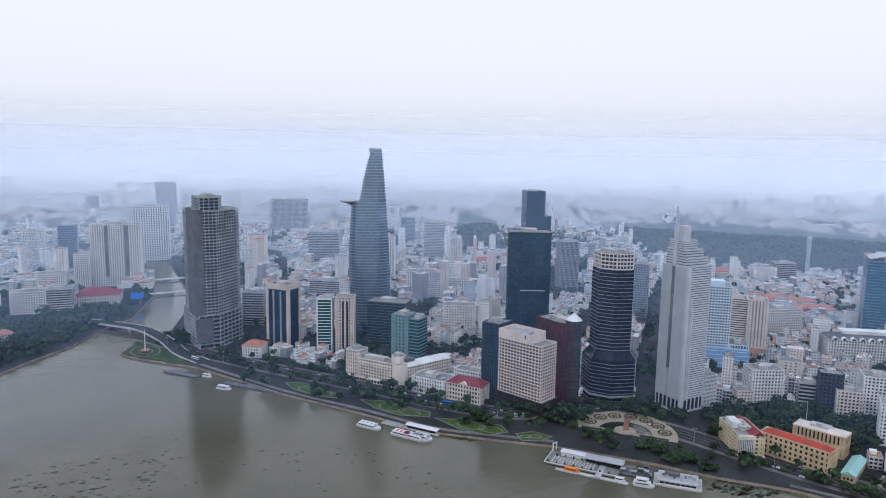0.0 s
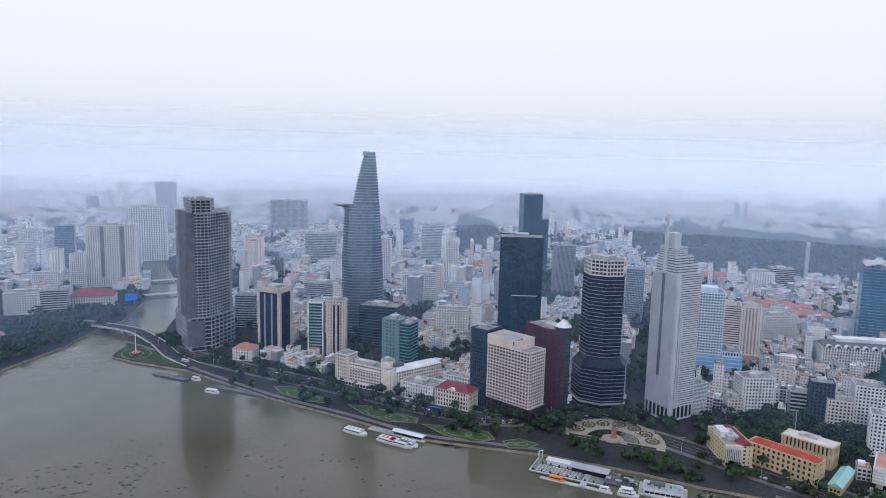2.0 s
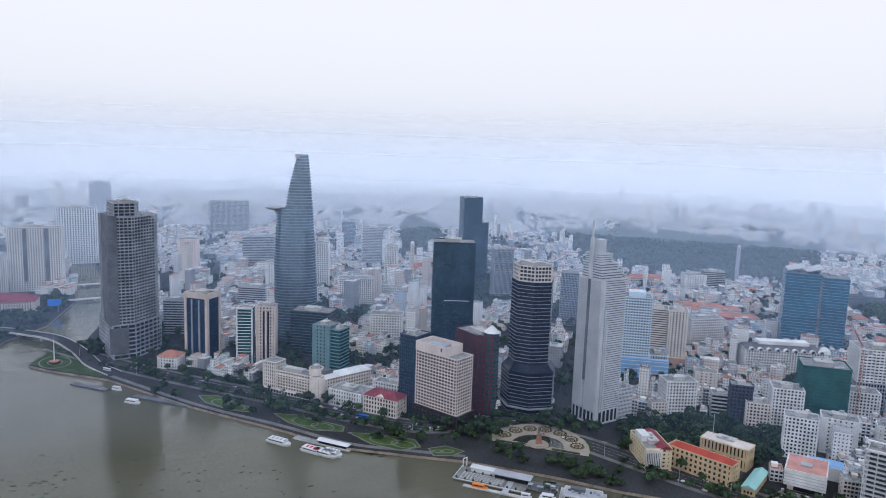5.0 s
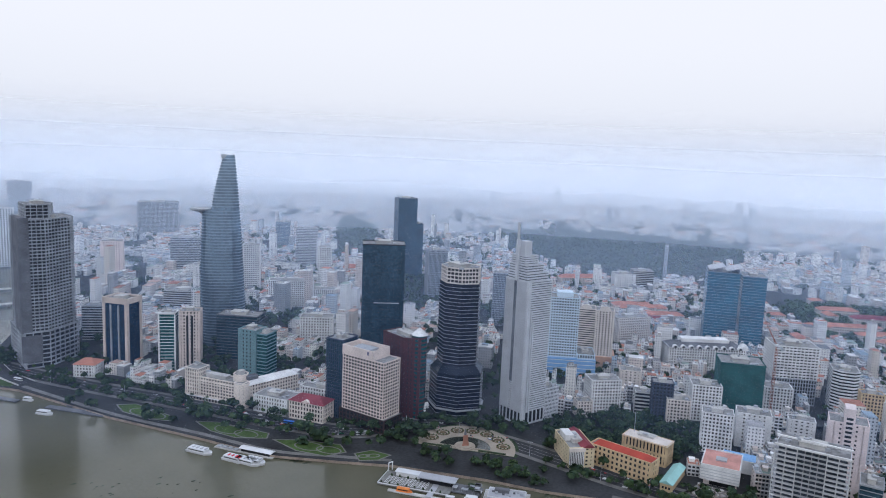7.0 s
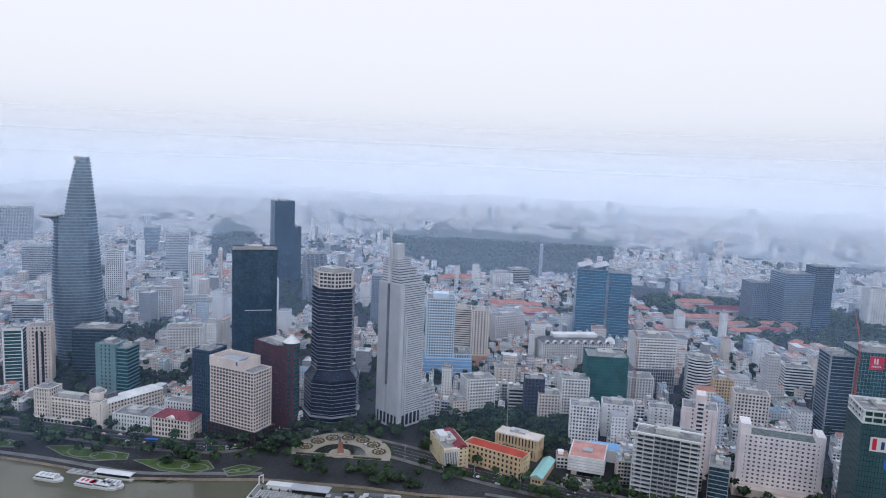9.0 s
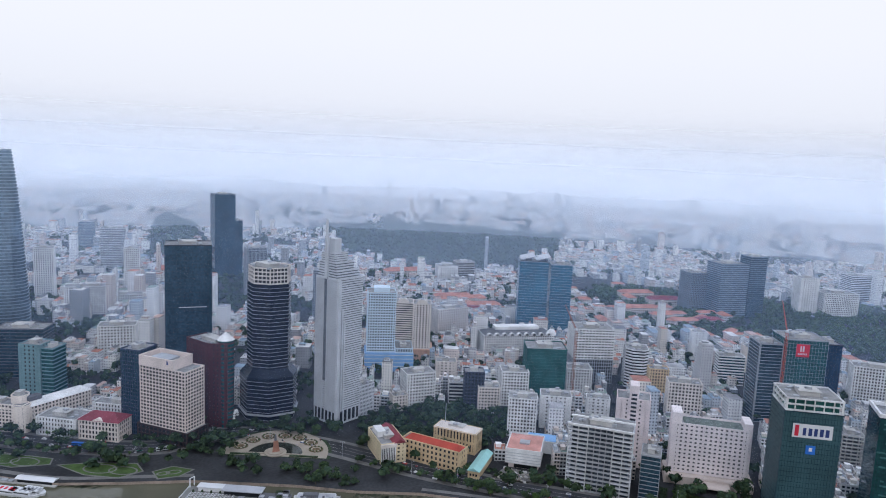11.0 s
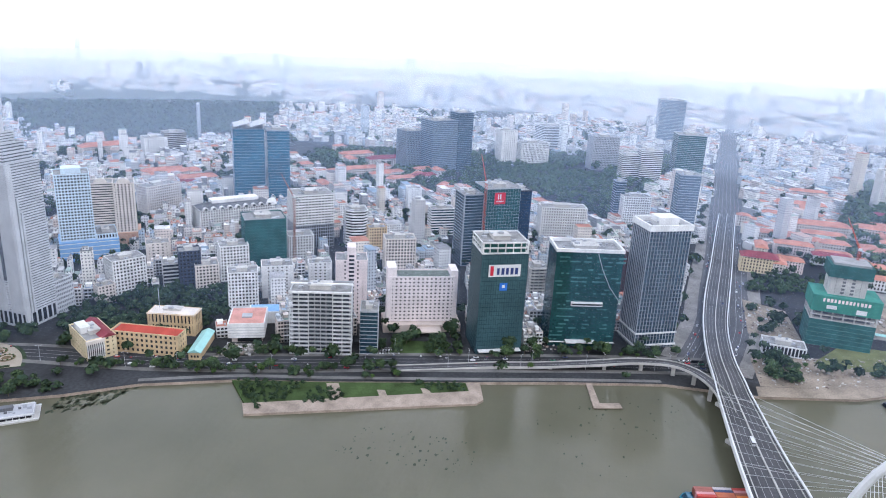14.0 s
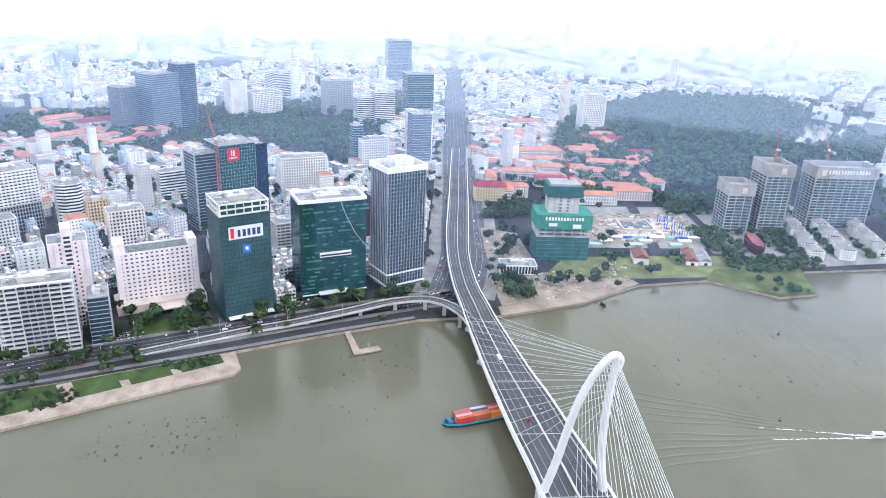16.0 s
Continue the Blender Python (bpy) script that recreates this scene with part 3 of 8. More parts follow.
bridge = thing("cable_stayed_bridge", "white cable-stayed road bridge with an arched pylon over the river", "bridge", 412, -168, 0)
wpart("deck", strip(DECK_L, DECK_R, -0.5, 0).mesh("deck", DECKASPHALT), bridge, "grey asphalt deck")
wpart("girder", strip(between(DECK_L, DECK_R, 0.08), between(DECK_L, DECK_R, 0.92), -2.6, -0.5).mesh("girder", PALECON), bridge, "pale concrete box girder")
for u0, u1, hgt, nm in ((-0.012, 0.025, 1.1, "edge_barrier"), (0.975, 1.012, 1.1, "edge_barrier"), (0.485, 0.515, 0.9, "median_barrier"), (0.095, 0.108, 0.8, "walkway_kerb"), (0.892, 0.905, 0.8, "walkway_kerb")):
    wpart(nm, strip(between(DECK_L, DECK_R, u0), between(DECK_L, DECK_R, u1), -0.7 if "edge" in nm else 0.0, hgt).mesh(nm, WHITEMET if "edge" in nm else PALECON), bridge)
wpart("side_girder", strip(between(DECK_L, DECK_R, -0.02), between(DECK_L, DECK_R, 0.05), -2.2, -0.7).mesh("side_girder", WHITEMET), bridge)
wpart("side_girder", strip(between(DECK_L, DECK_R, 0.95), between(DECK_L, DECK_R, 1.02), -2.2, -0.7).mesh("side_girder", WHITEMET), bridge)
for u in (0.235, 0.36, 0.64, 0.765):
    wpart("lane_line", strip(between(DECK_L, DECK_R, u), between(DECK_L, DECK_R, u + 0.005), -0.01, 0.02).mesh("lane_line", LINE), bridge)
for i in (4, 8, 14, 20):
    a, b = DECK_L[i], DECK_R[i]
    wpart("joint", Geo().tube([(a[0], a[1], a[2] + 0.02), (b[0], b[1], b[2] + 0.02)], 0.3, 4).mesh("joint", LINE), bridge)
# viaduct piers on land
for i in range(24, len(DECK_L) - 6, 3):
    m = [(a + b) / 2 for a, b in zip(DECK_L[i], DECK_R[i])]
    ztop = m[2] - 2.6
    if ztop > 3.4:
        wpart("pier", Geo().box(m[0] - 1.2, m[1] - 4, -1, m[0] + 1.2, m[1] + 4, ztop).mesh("pier", PALECON), bridge)
for x, y in ((640, -145), (585, -148), (412, -168)):
    wpart("river_pier", Geo().prism([(x + 5 * math.cos(k * 0.785), y + 13 * math.sin(k * 0.785)) for k in range(8)], -2, 3).box(x - 2, y - 9, 3, x + 2, y + 9, 14).mesh("river_pier", PALECON), bridge)
# the pylon: two legs that rise from the deck's edges and meet in a round head, leaning back
LEG = {1: smooth([(413, -148.7, 18), (411, -153.6, 41), (409, -156.8, 62), (407, -160.3, 82), (405.6, -165, 97), (404.7, -169.8, 106.5), (404.2, -174.5, 112)], 6),
       -1: smooth([(413, -184, 18), (411, -179.2, 41), (409, -177, 62), (407, -176.2, 82), (405.6, -176.3, 97), (404.7, -176.6, 106.5), (404.2, -176.5, 111.5)], 6)}


def leg_point(s, side):
    """s from 0 at the deck to 1 at the head."""
    L = LEG[side]
    u = max(0.0, min(0.9999, s)) * (len(L) - 1)
    i = int(u)
    return tuple(L[i][k] + (L[i + 1][k] - L[i][k]) * (u - i) for k in range(3))


for side in (1, -1):
    pts = [leg_point(k / 22, side) for k in range(23)]
    wpart("pylon_leg", Geo().tube(pts, [2.6 - 0.7 * k / 22 for k in range(23)], 8).mesh("pylon_leg", WHITEMET), bridge, "white painted leaning pylon leg")
    wpart("pylon_foot", Geo().box(409, pts[0][1] - 3, -2, 417, pts[0][1] + 3, 19).mesh("pylon_foot", PALECON), bridge)
wpart("pylon_head", Geo().tube(smooth([(405.0, -167.0, 102.2), (404.5, -171.2, 108.8), (404.2, -174.6, 112.0), (404.1, -177.2, 111.6), (404.3, -178.5, 108.6), (404.9, -177.8, 103.5)], 4), 2.15, 12).mesh("pylon_head", WHITEMET), bridge)


def edge_at(x, L):
    i = min(range(len(L) - 1), key=lambda k: abs((L[k][0] + L[k + 1][0]) / 2 - x))
    a, b = L[i], L[i + 1]
    t = (x - a[0]) / (b[0] - a[0])
    return tuple(a[k] + (b[k] - a[k]) * t for k in range(3))


for side, L in ((1, DECK_L), (-1, DECK_R)):
    for k in range(15):
        s = 0.95 - 0.036 * k
        e = edge_at(636 - 13.2 * k, L)
        wpart("stay_cable", Geo().tube([leg_point(s, side), (e[0], e[1] - side * 0.8, e[2] + 0.6)], 0.12, 4).mesh("stay_cable", WHITEMET), bridge)
    for k in range(13):
        s = 0.95 - 0.036 * k
        e = edge_at(235 + 10.5 * k, L)
        wpart("stay_cable", Geo().tube([leg_point(s, side), (e[0], e[1] - side * 0.8, e[2] + 0.6)], 0.12, 4).mesh("stay_cable", WHITEMET), bridge)

ramp = thing("ramp_flyover", "curved pale concrete ramp that joins the bridge from the riverside road", "flyover", 634, 51, 0)
RL, RR = line3(RAMP, -4.6), line3(RAMP, 4.6)
wpart("ramp_deck", strip(RR, RL, -1.2, 0).mesh("ramp_deck", DECKASPHALT), ramp)
for o in (-4.75, 4.45):
    wpart("ramp_barrier", strip(line3(RAMP, o + 0.35), line3(RAMP, o), -1.3, 1.0).mesh("ramp_barrier", PALECON), ramp)
wpart("lane_line", strip(line3(RAMP, 0.12), line3(RAMP, -0.12), 0, 0.03).mesh("lane_line", LINE), ramp)
for i in range(16, len(RAMP) - 8, 5):
    x, y, z = RAMP[i]
    wpart("ramp_pier", Geo().box(x - 1, y - 1.6, -1, x + 1, y + 1.6, z - 1.2).mesh("ramp_pier", PALECON), ramp)

# ---- the shore: quay, lawns, jetty, promenade ----
def patch(name, poly, z, material, label, category, kind="structure", depth=0.4):
    p = poly if sum((poly[i][0] - poly[i - 1][0]) * (poly[i][1] + poly[i - 1][1]) for i in range(len(poly))) < 0 else poly[::-1]
    return tagged(new(name, Geo().prism(p, z - depth, z).mesh(name, material)), label, category, kind=kind)


patch("quay_lawn", [(496, 208), (534, 246), (562, 168), (600, 66), (594, 60), (572, 62), (512, 200)], 1.9, GRASS, "green lawn between the road and the old quay", "lawn", depth=4)
POINTGRASS = mat("yellow_green_grass", (0.095, 0.115, 0.045), 0.95, vary=0.35, scale=0.05, fine=1.0, bump=0.4, spec=0.12)
DUST = mat("dusty_pale_paving", (0.25, 0.24, 0.225), 0.9, vary=0.3, scale=0.04, fine=0.6, spec=0.12)
LAWNPATH = mat("pale_path_paving", (0.17, 0.165, 0.155), 0.85, vary=0.2, spec=0.15)
LAWN = mat("mown_green_lawn", (0.060, 0.100, 0.032), 0.95, vary=0.3, scale=0.1, fine=1.0, bump=0.3, spec=0.12)
quay = patch("quay", [(492, 210), (505, 219), (586, 61), (598, 67), (603, 56), (577, 47), (569, 51)], 2.05, QUAY, "worn brown-grey concrete quay in the river", "quay", depth=5)
for k, (x, y) in enumerate(((524, 152), (541, 118), (556, 86))):
    patch("quay_crossing", [(x - 2, y), (x + 2, y - 9), (x + 36, y + 12), (x + 32, y + 21)] if k == 0 else [(x - 1, y), (x + 1, y - 6), (x + 22, y + 7), (x + 20, y + 13)], 2.06, QUAY, "pale concrete crossing on the lawn", "path")
jetty = patch("jetty", [(641, -27), (644, -31), (606, -42), (612, -57), (605, -60), (597, -38)], 1.7, QUAY, "small L-shaped concrete jetty", "jetty", depth=1.0)
for x, y in ((630, -33), (615, -37), (603, -42), (608, -54)):
    wpart("post", Geo().tube([(x, y, -2), (x, y, 1.4)], 0.5, 8).mesh("post", PALECON), jetty)
patch("promenade", [(664, -168), (690, -250), (735, -322), (746, -318), (705, -243), (682, -168)], 2.62, EARTH, "bare earth promenade along the river edge", "path")
patch("site_yard", [(684, -172), (705, -243), (746, -316), (800, -330), (760, -224), (740, -170)], 2.58, EARTH, "bare earth building yard with rubble", "yard")
patch("dry_lawn", [(752, -226), (806, -262), (812, -420), (816, -536), (772, -520), (752, -402), (748, -330)], 2.63, DRYGRASS, "dry yellow-green grass field", "lawn")
patch("green_point", [(746, -398), (704, -456), (712, -500), (772, -518), (775, -420)], 2.66, POINTGRASS, "yellow-green grassy point at the water", "lawn")
patch("site_yard", [(850, -300), (848, -356), (874, -458), (968, -452), (946, -300)], 2.61, EARTH, "bare excavated building site", "yard")
patch("villa_ground", [(780, -528), (820, -440), (960, -440), (1010, -640), (800, -680)], 2.53, DUST, "pale paved ground round the villas", "yard")
patch("site_street_ground", [(835, -285), (835, -445), (990, -450), (990, -285)], 2.515, DUST, "pale dusty ground round the building site", "yard")
patch("site_yard", [(800, -175), (800, -225), (880, -222), (900, -180)], 2.6, EARTH, "bare earth plot beside the street", "yard")
patch("hotel_garden", [(625, 146), (638, 98), (665, 98), (652, 150)], 2.62, GRASS, "green hotel garden lawn", "lawn")
for poly in ([(231, 738), (247, 730), (268, 673), (261, 668), (247, 681), (231, 716)], [(283, 649), (299, 637), (328, 585), (322, 576), (299, 593), (286, 621)], [(327, 568), (347, 553), (372, 524), (368, 508), (349, 511), (333, 536)], [(374, 500), (390, 497), (398, 480), (384, 478), (370, 486)]):
    patch("riverside_lawn", poly, 2.64, LAWN, "green riverside lawn with curved paths", "lawn")
    ccw = poly if sum((poly[i][0] - poly[i - 1][0]) * (poly[i][1] + poly[i - 1][1]) for i in range(len(poly))) < 0 else poly[::-1]
    cx, cy = sum(p[0] for p in poly) / len(poly), sum(p[1] for p in poly) / len(poly)
    far_ = max(poly, key=lambda p: math.dist(p, (cx, cy)))
    lean = math.atan2(far_[1] - cy, far_[0] - cx)
    tagged(new("lawn_path", Geo().ring(ccw, 2.5, 2.68, 1.3, 0.0).mesh("lawn_path", LAWNPATH)), "pale footpath round the lawn", "path", kind="structure")
    for q, k in ((-0.38, 0.17), (0.12, 0.2)):
        ln = math.dist(far_, (cx, cy))
        ex, ey = cx + q * ln * math.cos(lean), cy + q * ln * math.sin(lean)
        oval = [(ex + ln * k * 1.7 * math.cos(a) * math.cos(lean) - ln * k * math.sin(a) * math.sin(lean), ey + ln * k * 1.7 * math.cos(a) * math.sin(lean) + ln * k * math.sin(a) * math.cos(lean)) for a in [m_ * 0.2618 for m_ in range(24)]]
        tagged(new("lawn_path", Geo().ring(oval, 2.5, 2.69, 0.7, 0.7).mesh("lawn_path", LAWNPATH)), "pale oval footpath on the lawn", "path", kind="structure")
SHOREPATH = smooth([(160, 850), (219, 714), (272, 622), (312, 548), (353, 506), (392, 469)], 6)
ribbon("riverside_path", SHOREPATH, -1, 4.5, 2.4, 2.58, PAVING, "pale paved riverside walk", "path")
ribbon("riverside_path", smooth([(505, 312), (538, 247), (565, 170), (603, 66), (630, -5), (660, -90)], 6), -1, 3.5, 2.4, 2.58, PAVING, "pale paved riverside walk", "path")
ribbon("boulevard_pavement", BOULEVARD, -17.5, -12, 2.4, 2.66, PAVING, "pale paved footway beside the boulevard", "pavement")
ribbon("boulevard_pavement", BOULEVARD, 12, 17, 2.4, 2.66, PAVING, "pale paved footway beside the boulevard", "pavement")
# the green cape at the canal's mouth, with its ring paths
patch("cape_garden", [(122, 998), (97, 962), (87, 938), (105, 909), (150, 856), (160, 868), (134, 950)], 2.65, GRASS, "green garden cape with pale ring paths at the canal mouth", "lawn")
for r in (8, 17):
    tagged(new("ring_path", Geo().ring([(112 + r * math.cos(k * 0.2618), 936 + 1.5 * r * math.sin(k * 0.2618)) for k in range(24)], 2.66, 2.72, 0.8, 0.8).mesh("ring_path", PAVING)), "pale ring path on the cape", "path", kind="structure")
# the canal bridge
CANALBR = smooth([(40, 1150, 4), (62, 1122, 6), (95, 1075, 8), (124, 1030, 8), (142, 960, 6.5), (150, 905, 4), (166, 858, 2.7)], 5)
canal_bridge = thing("canal_bridge", "low curved concrete road bridge over the canal mouth", "bridge", 95, 1075, 0)
wpart("deck", strip(line3(CANALBR, 9), line3(CANALBR, -9), -1.4, 0).mesh("deck", ASPHALT), canal_bridge)
for o in (9, -9):
    wpart("barrier", strip(line3(CANALBR, o + 0.3), line3(CANALBR, o - 0.3), -1.6, 1.1).mesh("barrier", PALECON), canal_bridge)
for i in (8, 12, 16, 20):
    x, y, z = CANALBR[i]
    wpart("pier", Geo().box(x - 1.2, y - 6, -2, x + 1.2, y + 6, z - 1.4).mesh("pier", PALECON), canal_bridge)
for y in (1290, 1420):
    cb = thing("canal_footbridge", "flat pale concrete bridge over the canal", "bridge", 205, y, 0)
    wpart("deck", Geo().box(150 + (y - 1290) * 0.09, y - 6, 3.4, 275, y + 6, 4.4).mesh("deck", PALECON), cb)
    wpart("pier", Geo().box(204, y - 4, -2, 208, y + 4, 3.4).mesh("pier", PALECON), cb)
# ---- the towers ----
def oct_(cx, cy, r, n=16, sx=1.0, sy=1.0):
    return [(cx + sx * r * math.cos(2 * math.pi * k / n), cy + sy * r * math.sin(2 * math.pi * k / n)) for k in range(n)]


def spun(cx, cy, profile, n=16):
    """A body of rings: radius, height."""
    g = Geo()
    for (r0, z0), (r1, z1) in zip(profile, profile[1:]):
        g.prism(oct_(cx, cy, r0, n), z0, z1, oct_(cx, cy, max(r1, 0.02), n), caps=False)
    return g


HOTELPALE = mat("pale_hotel_stone", (0.70, 0.60, 0.545), 0.8, vary=0.1)
NAVYFIN = mat("navy_steel_fin", (0.05, 0.07, 0.12), 0.4, 0.4)
STEELPALE = mat("pale_steel_cladding", (0.56, 0.58, 0.61), 0.5, 0.1, vary=0.1)
SLABWHITE = mat("warm_white_render", (0.78, 0.70, 0.68), 0.8, vary=0.1)
# near-black core colour in place of the shade inside open floors
FLOORSHADE = mat("floor_shade_core", (0.045, 0.048, 0.058), 0.9, vary=0.4, scale=0.3)
RAWCON = mat("raw_weathered_concrete", (0.35, 0.37, 0.40), 0.9, vary=0.3, scale=0.06)


t = tower("glass_tower", "dark teal glass office tower with a pale roof edge", 503, 698, -33, rect(52, 40), 160, 38, BLACKFR, GLASSDEEP, "glass", bay=4.5, seed=3, crowd=6)
part("light_strip", Geo().box(15, -0.1, 88, 46, 0.4, 88.7).mesh("light_strip", WHITEMET), t, "thin white strip")
t = tower("twin_step_tower", "tall blue-grey glass tower with a lower shoulder", 905, 1190, -20, rect(42, 36), 172, 40, GLASSDEEP, GLASSDEEP, "lines", sill=0.9, seed=4)
tower("shoulder", "", 0, 0, 0, [(42, 4), (58, 4), (58, 34), (42, 34)], 118, 28, GLASSDEEP, GLASSDEEP, "lines", sill=0.9, ob=t, crowd=2)
tower("grey_office_tower", "grey office tower with fine vertical ribs", 842, 1000, -25, rect(36, 30), 92, 22, GREYMET, GLASSGREY, "fins", bay=2.4, pier=0.7, sill=0.8, seed=5)
t = tower("teal_block", "teal-panelled office block with dark window strips", 368, 752, -57, rect(24, 24), 60, 14, TEALWALL, DARKTINT, "grid", bay=4.5, pier=3.0, sill=2.1, seed=6)
tower("wing", "", 0, 0, 0, [(24, 1), (38, 1), (38, 24), (24, 24)], 57, 14, TEALWALL, GLASSTEAL, "bands", sill=1.0, ob=t, crowd=2)
tower("white_hotel", "cream white stepped hotel with small square windows", 490, 832, -35, rect(45, 26), 42, 11, WHITE, DARKTINT, "grid", bay=3.6, pier=1.9, sill=1.8, seed=7)

DARKBASE = mat("dark_brown_stone", (0.055, 0.036, 0.036), 0.6, vary=0.2)
# pale hotel by the river on a dark red base, with a stepped crown
t = tower("riverside_hotel", "pale beige hotel with a regular grid of dark windows", 405, 577, -74, rect(54, 26), 70, 17, HOTELPALE, DARKTINT, "grid", bay=3.85, pier=1.0, sill=1.15, inset=1.0, z0=13, seed=8, crowd=3)
tower("podium", "", 0, 0, 0, [(-2, -2), (58, -2), (58, 27), (-2, 27)], 13, 3, DARKBASE, DARKTINT, "grid", bay=5, pier=1.4, sill=1.0, ob=t, crowd=0)
part("crown", Geo().box(-0.3, -0.3, 70, 40, 1.0, 80).box(-0.3, 1.0, 70, 1.0, 26.2, 80).box(1, 25, 70, 40, 26.2, 80).box(39, 1, 70, 40, 25, 80).mesh("crown", HOTELPALE), t)
part("roof", Geo().box(1, 1, 70.2, 39, 25, 71).mesh("roof", ROOFGREY), t)
part("plant_room", Geo().box(8, 6, 71, 30, 20, 78).mesh("plant_room", GREYMET), t)
bars(t, NAVYP, 33, 75, 36, 78.5, 1, y=-0.32)
tower("glass_annex", "dark slate glass slab beside the pale hotel", 398, 598, -68, rect(21, 26), 82, 22, NAVYFIN, GLASSDEEP, "fins", bay=2.6, pier=0.28, sill=0.7, seed=9)

# dark red block with a round corner tower
t = tower("maroon_block", "dark red stone block with a round glass corner tower", 458, 552, 0, [(3, -1), (14, -17), (31, -4), (25, 36), (2, 34)], 84, 20, MAROON, DARKTINT, "grid", bay=4.2, pier=2.6, sill=2.2, seed=32, roof=ROOFGREY)
part("corner_tower", spun(18, -9, [(8, 0), (8, 88)], 20).mesh("corner_tower", GLASSTEAL), t, "round teal glass corner")
for k in range(20):
    part("corner_band", Geo().ring(oct_(18, -9, 8, 20), 3 + k * 4.3, 4.6 + k * 4.3, 0.15, 0.3).mesh("corner_band", MAROON), t)
part("cone_roof", spun(18, -9, [(8.6, 88), (0.0, 96)], 20).mesh("cone_roof", WHITE), t, "pale conical roof")
for k in range(9):
    a0 = math.pi * k / 8
    part("arch_piece", Geo().box(-1.1, -0.8, -0.7, 1.1, 0.8, 0.7).mesh("arch_piece", WHITE), t, x=24 + 0.8 * 5 * math.cos(a0), y=-17 + 0.55 * 5 * math.cos(a0), z=9 + 6.5 * math.sin(a0))

# black glass tower with thin white floor lines and an unfinished pale crown
HP = [(2, 1), (14, -19), (38, -28), (58, -10), (56, 20), (33, 36), (11, 25)]
t = tower("lined_black_tower", "black glass tower with thin white lines at every floor", 497, 539, 0, HP, 44, 11, LIGHTMET, GLASSBLACK, "lines", sill=0.34, seed=29, crowd=0, out=0.12, inset=0.08, top=False)
HP2 = offset(HP, -6.5)
part("shoulder", Geo().prism(HP, 44, 52, HP2).mesh("shoulder", GLASSBLACK), t)
tower("shaft", "", 0, 0, 0, HP2, 140, 24, LIGHTMET, GLASSBLACK, "lines", sill=0.34, z0=46, ob=t, top=False, out=0.12, inset=0.08)
tower("crown", "", 0, 0, 0, offset(HP2, -1.0), 156, 4, CREAM, DARKTINT, "grid", bay=4, pier=0.8, sill=1.4, z0=140, ob=t, crowd=5)
part("canopy", Geo().ring(HP, 5.0, 6.2, 1.8, 0.5).mesh("canopy", LIGHTMET), t)

# tall grey stone tower with stepped shoulders
t = thing("stepped_grey_tower", "tall grey stone tower with stepped shoulders and fine ribs", "tower block", 548, 462, 2.6, -2)
take(548, 462, -2, 56, 38)
for k, (x0, y0, x1, y1, zb, zt) in enumerate(((0, 0, 34, 33, 14, 150), (1, 3, 31, 31, 150, 158), (1, 5, 26, 30, 158, 166), (2, 8, 20, 28, 166, 175))):
    P = [(x0, y0), (x1, y0), (x1, y1), (x0, y1)]
    tower("tier", "", 0, 0, 0, P, zt, max(2, round((zt - zb) / 2.4)), STEELPALE, GLASSPALE, "bands", sill=1.5, z0=zb, ob=t, crowd=0)
    if k == 0:
        for y in range(0, 33):
            if 15 < y < 20:
                continue
            part("rib", Geo().box(-0.9, y - 0.28, zb, 0.0, y + 0.28, zt).mesh("rib", STEELPALE), t)
        part("dark_seam", Geo().box(-0.5, 15.5, zb + 30, 0.05, 20, 152).mesh("dark_seam", GLASSPALE), t)
        for x, top in ((2.2, 150), (5.6, 120), (8.8, 107)):
            part("stepped_fin", Geo().box(x - 0.9, -2.4 + x * 0.08, zb, x + 0.9, 0.3, top).mesh("stepped_fin", STEELPALE), t)
        part("corner_pier", Geo().box(-1.2, -2.8, 0, 2.0, 0.2, 150).mesh("corner_pier", STEELPALE), t)
part("lift_head", Geo().box(5, 12, 175, 14, 20, 190).mesh("lift_head", STEELPALE), t)
part("spire", Geo().box(-1.4, 15.5, 150, 1.2, 19.0, 192).box(-1.0, 16.4, 192, 0.6, 18.2, 209).mesh("spire", STEELPALE), t, "tapering pale metal spire")
tower("base", "", 0, 0, 0, rect(34, 33), 14, 1, STEELPALE, DARKTINT, "grid", bay=5.5, pier=1.7, sill=2.0, ob=t, top=False)
tower("podium", "", 0, 0, 0, [(34, 0), (55, 0), (55, 32), (34, 32)], 33, 8, STEELPALE, GLASSPALE, "grid", bay=2, pier=0.7, sill=1.8, ob=t, crowd=4)

# unfinished concrete tower: open slabs and columns round a solid core coloured dark for the shade inside, dark clad
# edge, blank machine rooms
MP = [(0, 0), (24, 0), (60, 30), (56, 71), (-4, 71)]
t = tower("concrete_frame_tower", "unfinished dark concrete tower with open floors", 176, 914, 0, MP, 177, 33, RAWCON, FLOORSHADE, "skeleton", bay=5, pier=0.8, sill=1.0, z0=43, seed=27, inset=3.5, crowd=7)
tower("podium", "", 0, 0, 0, offset(MP, 2.5), 43, 8, RAWCON, FLOORSHADE, "skeleton", bay=8, pier=0.9, sill=0.8, ob=t, inset=3.0, crowd=0)
part("podium_cladding", Geo().box(-5.5, -3.0, 8, 16, -1.6, 40).mesh("podium_cladding", DARKCON), t)
part("edge_cladding", Geo().box(-4.8, -0.6, 43, -1.5, 45, 180).box(-1.5, -0.8, 43, 6.5, 0.5, 180).mesh("edge_cladding", DARKCON), t, "dark glazed edge")
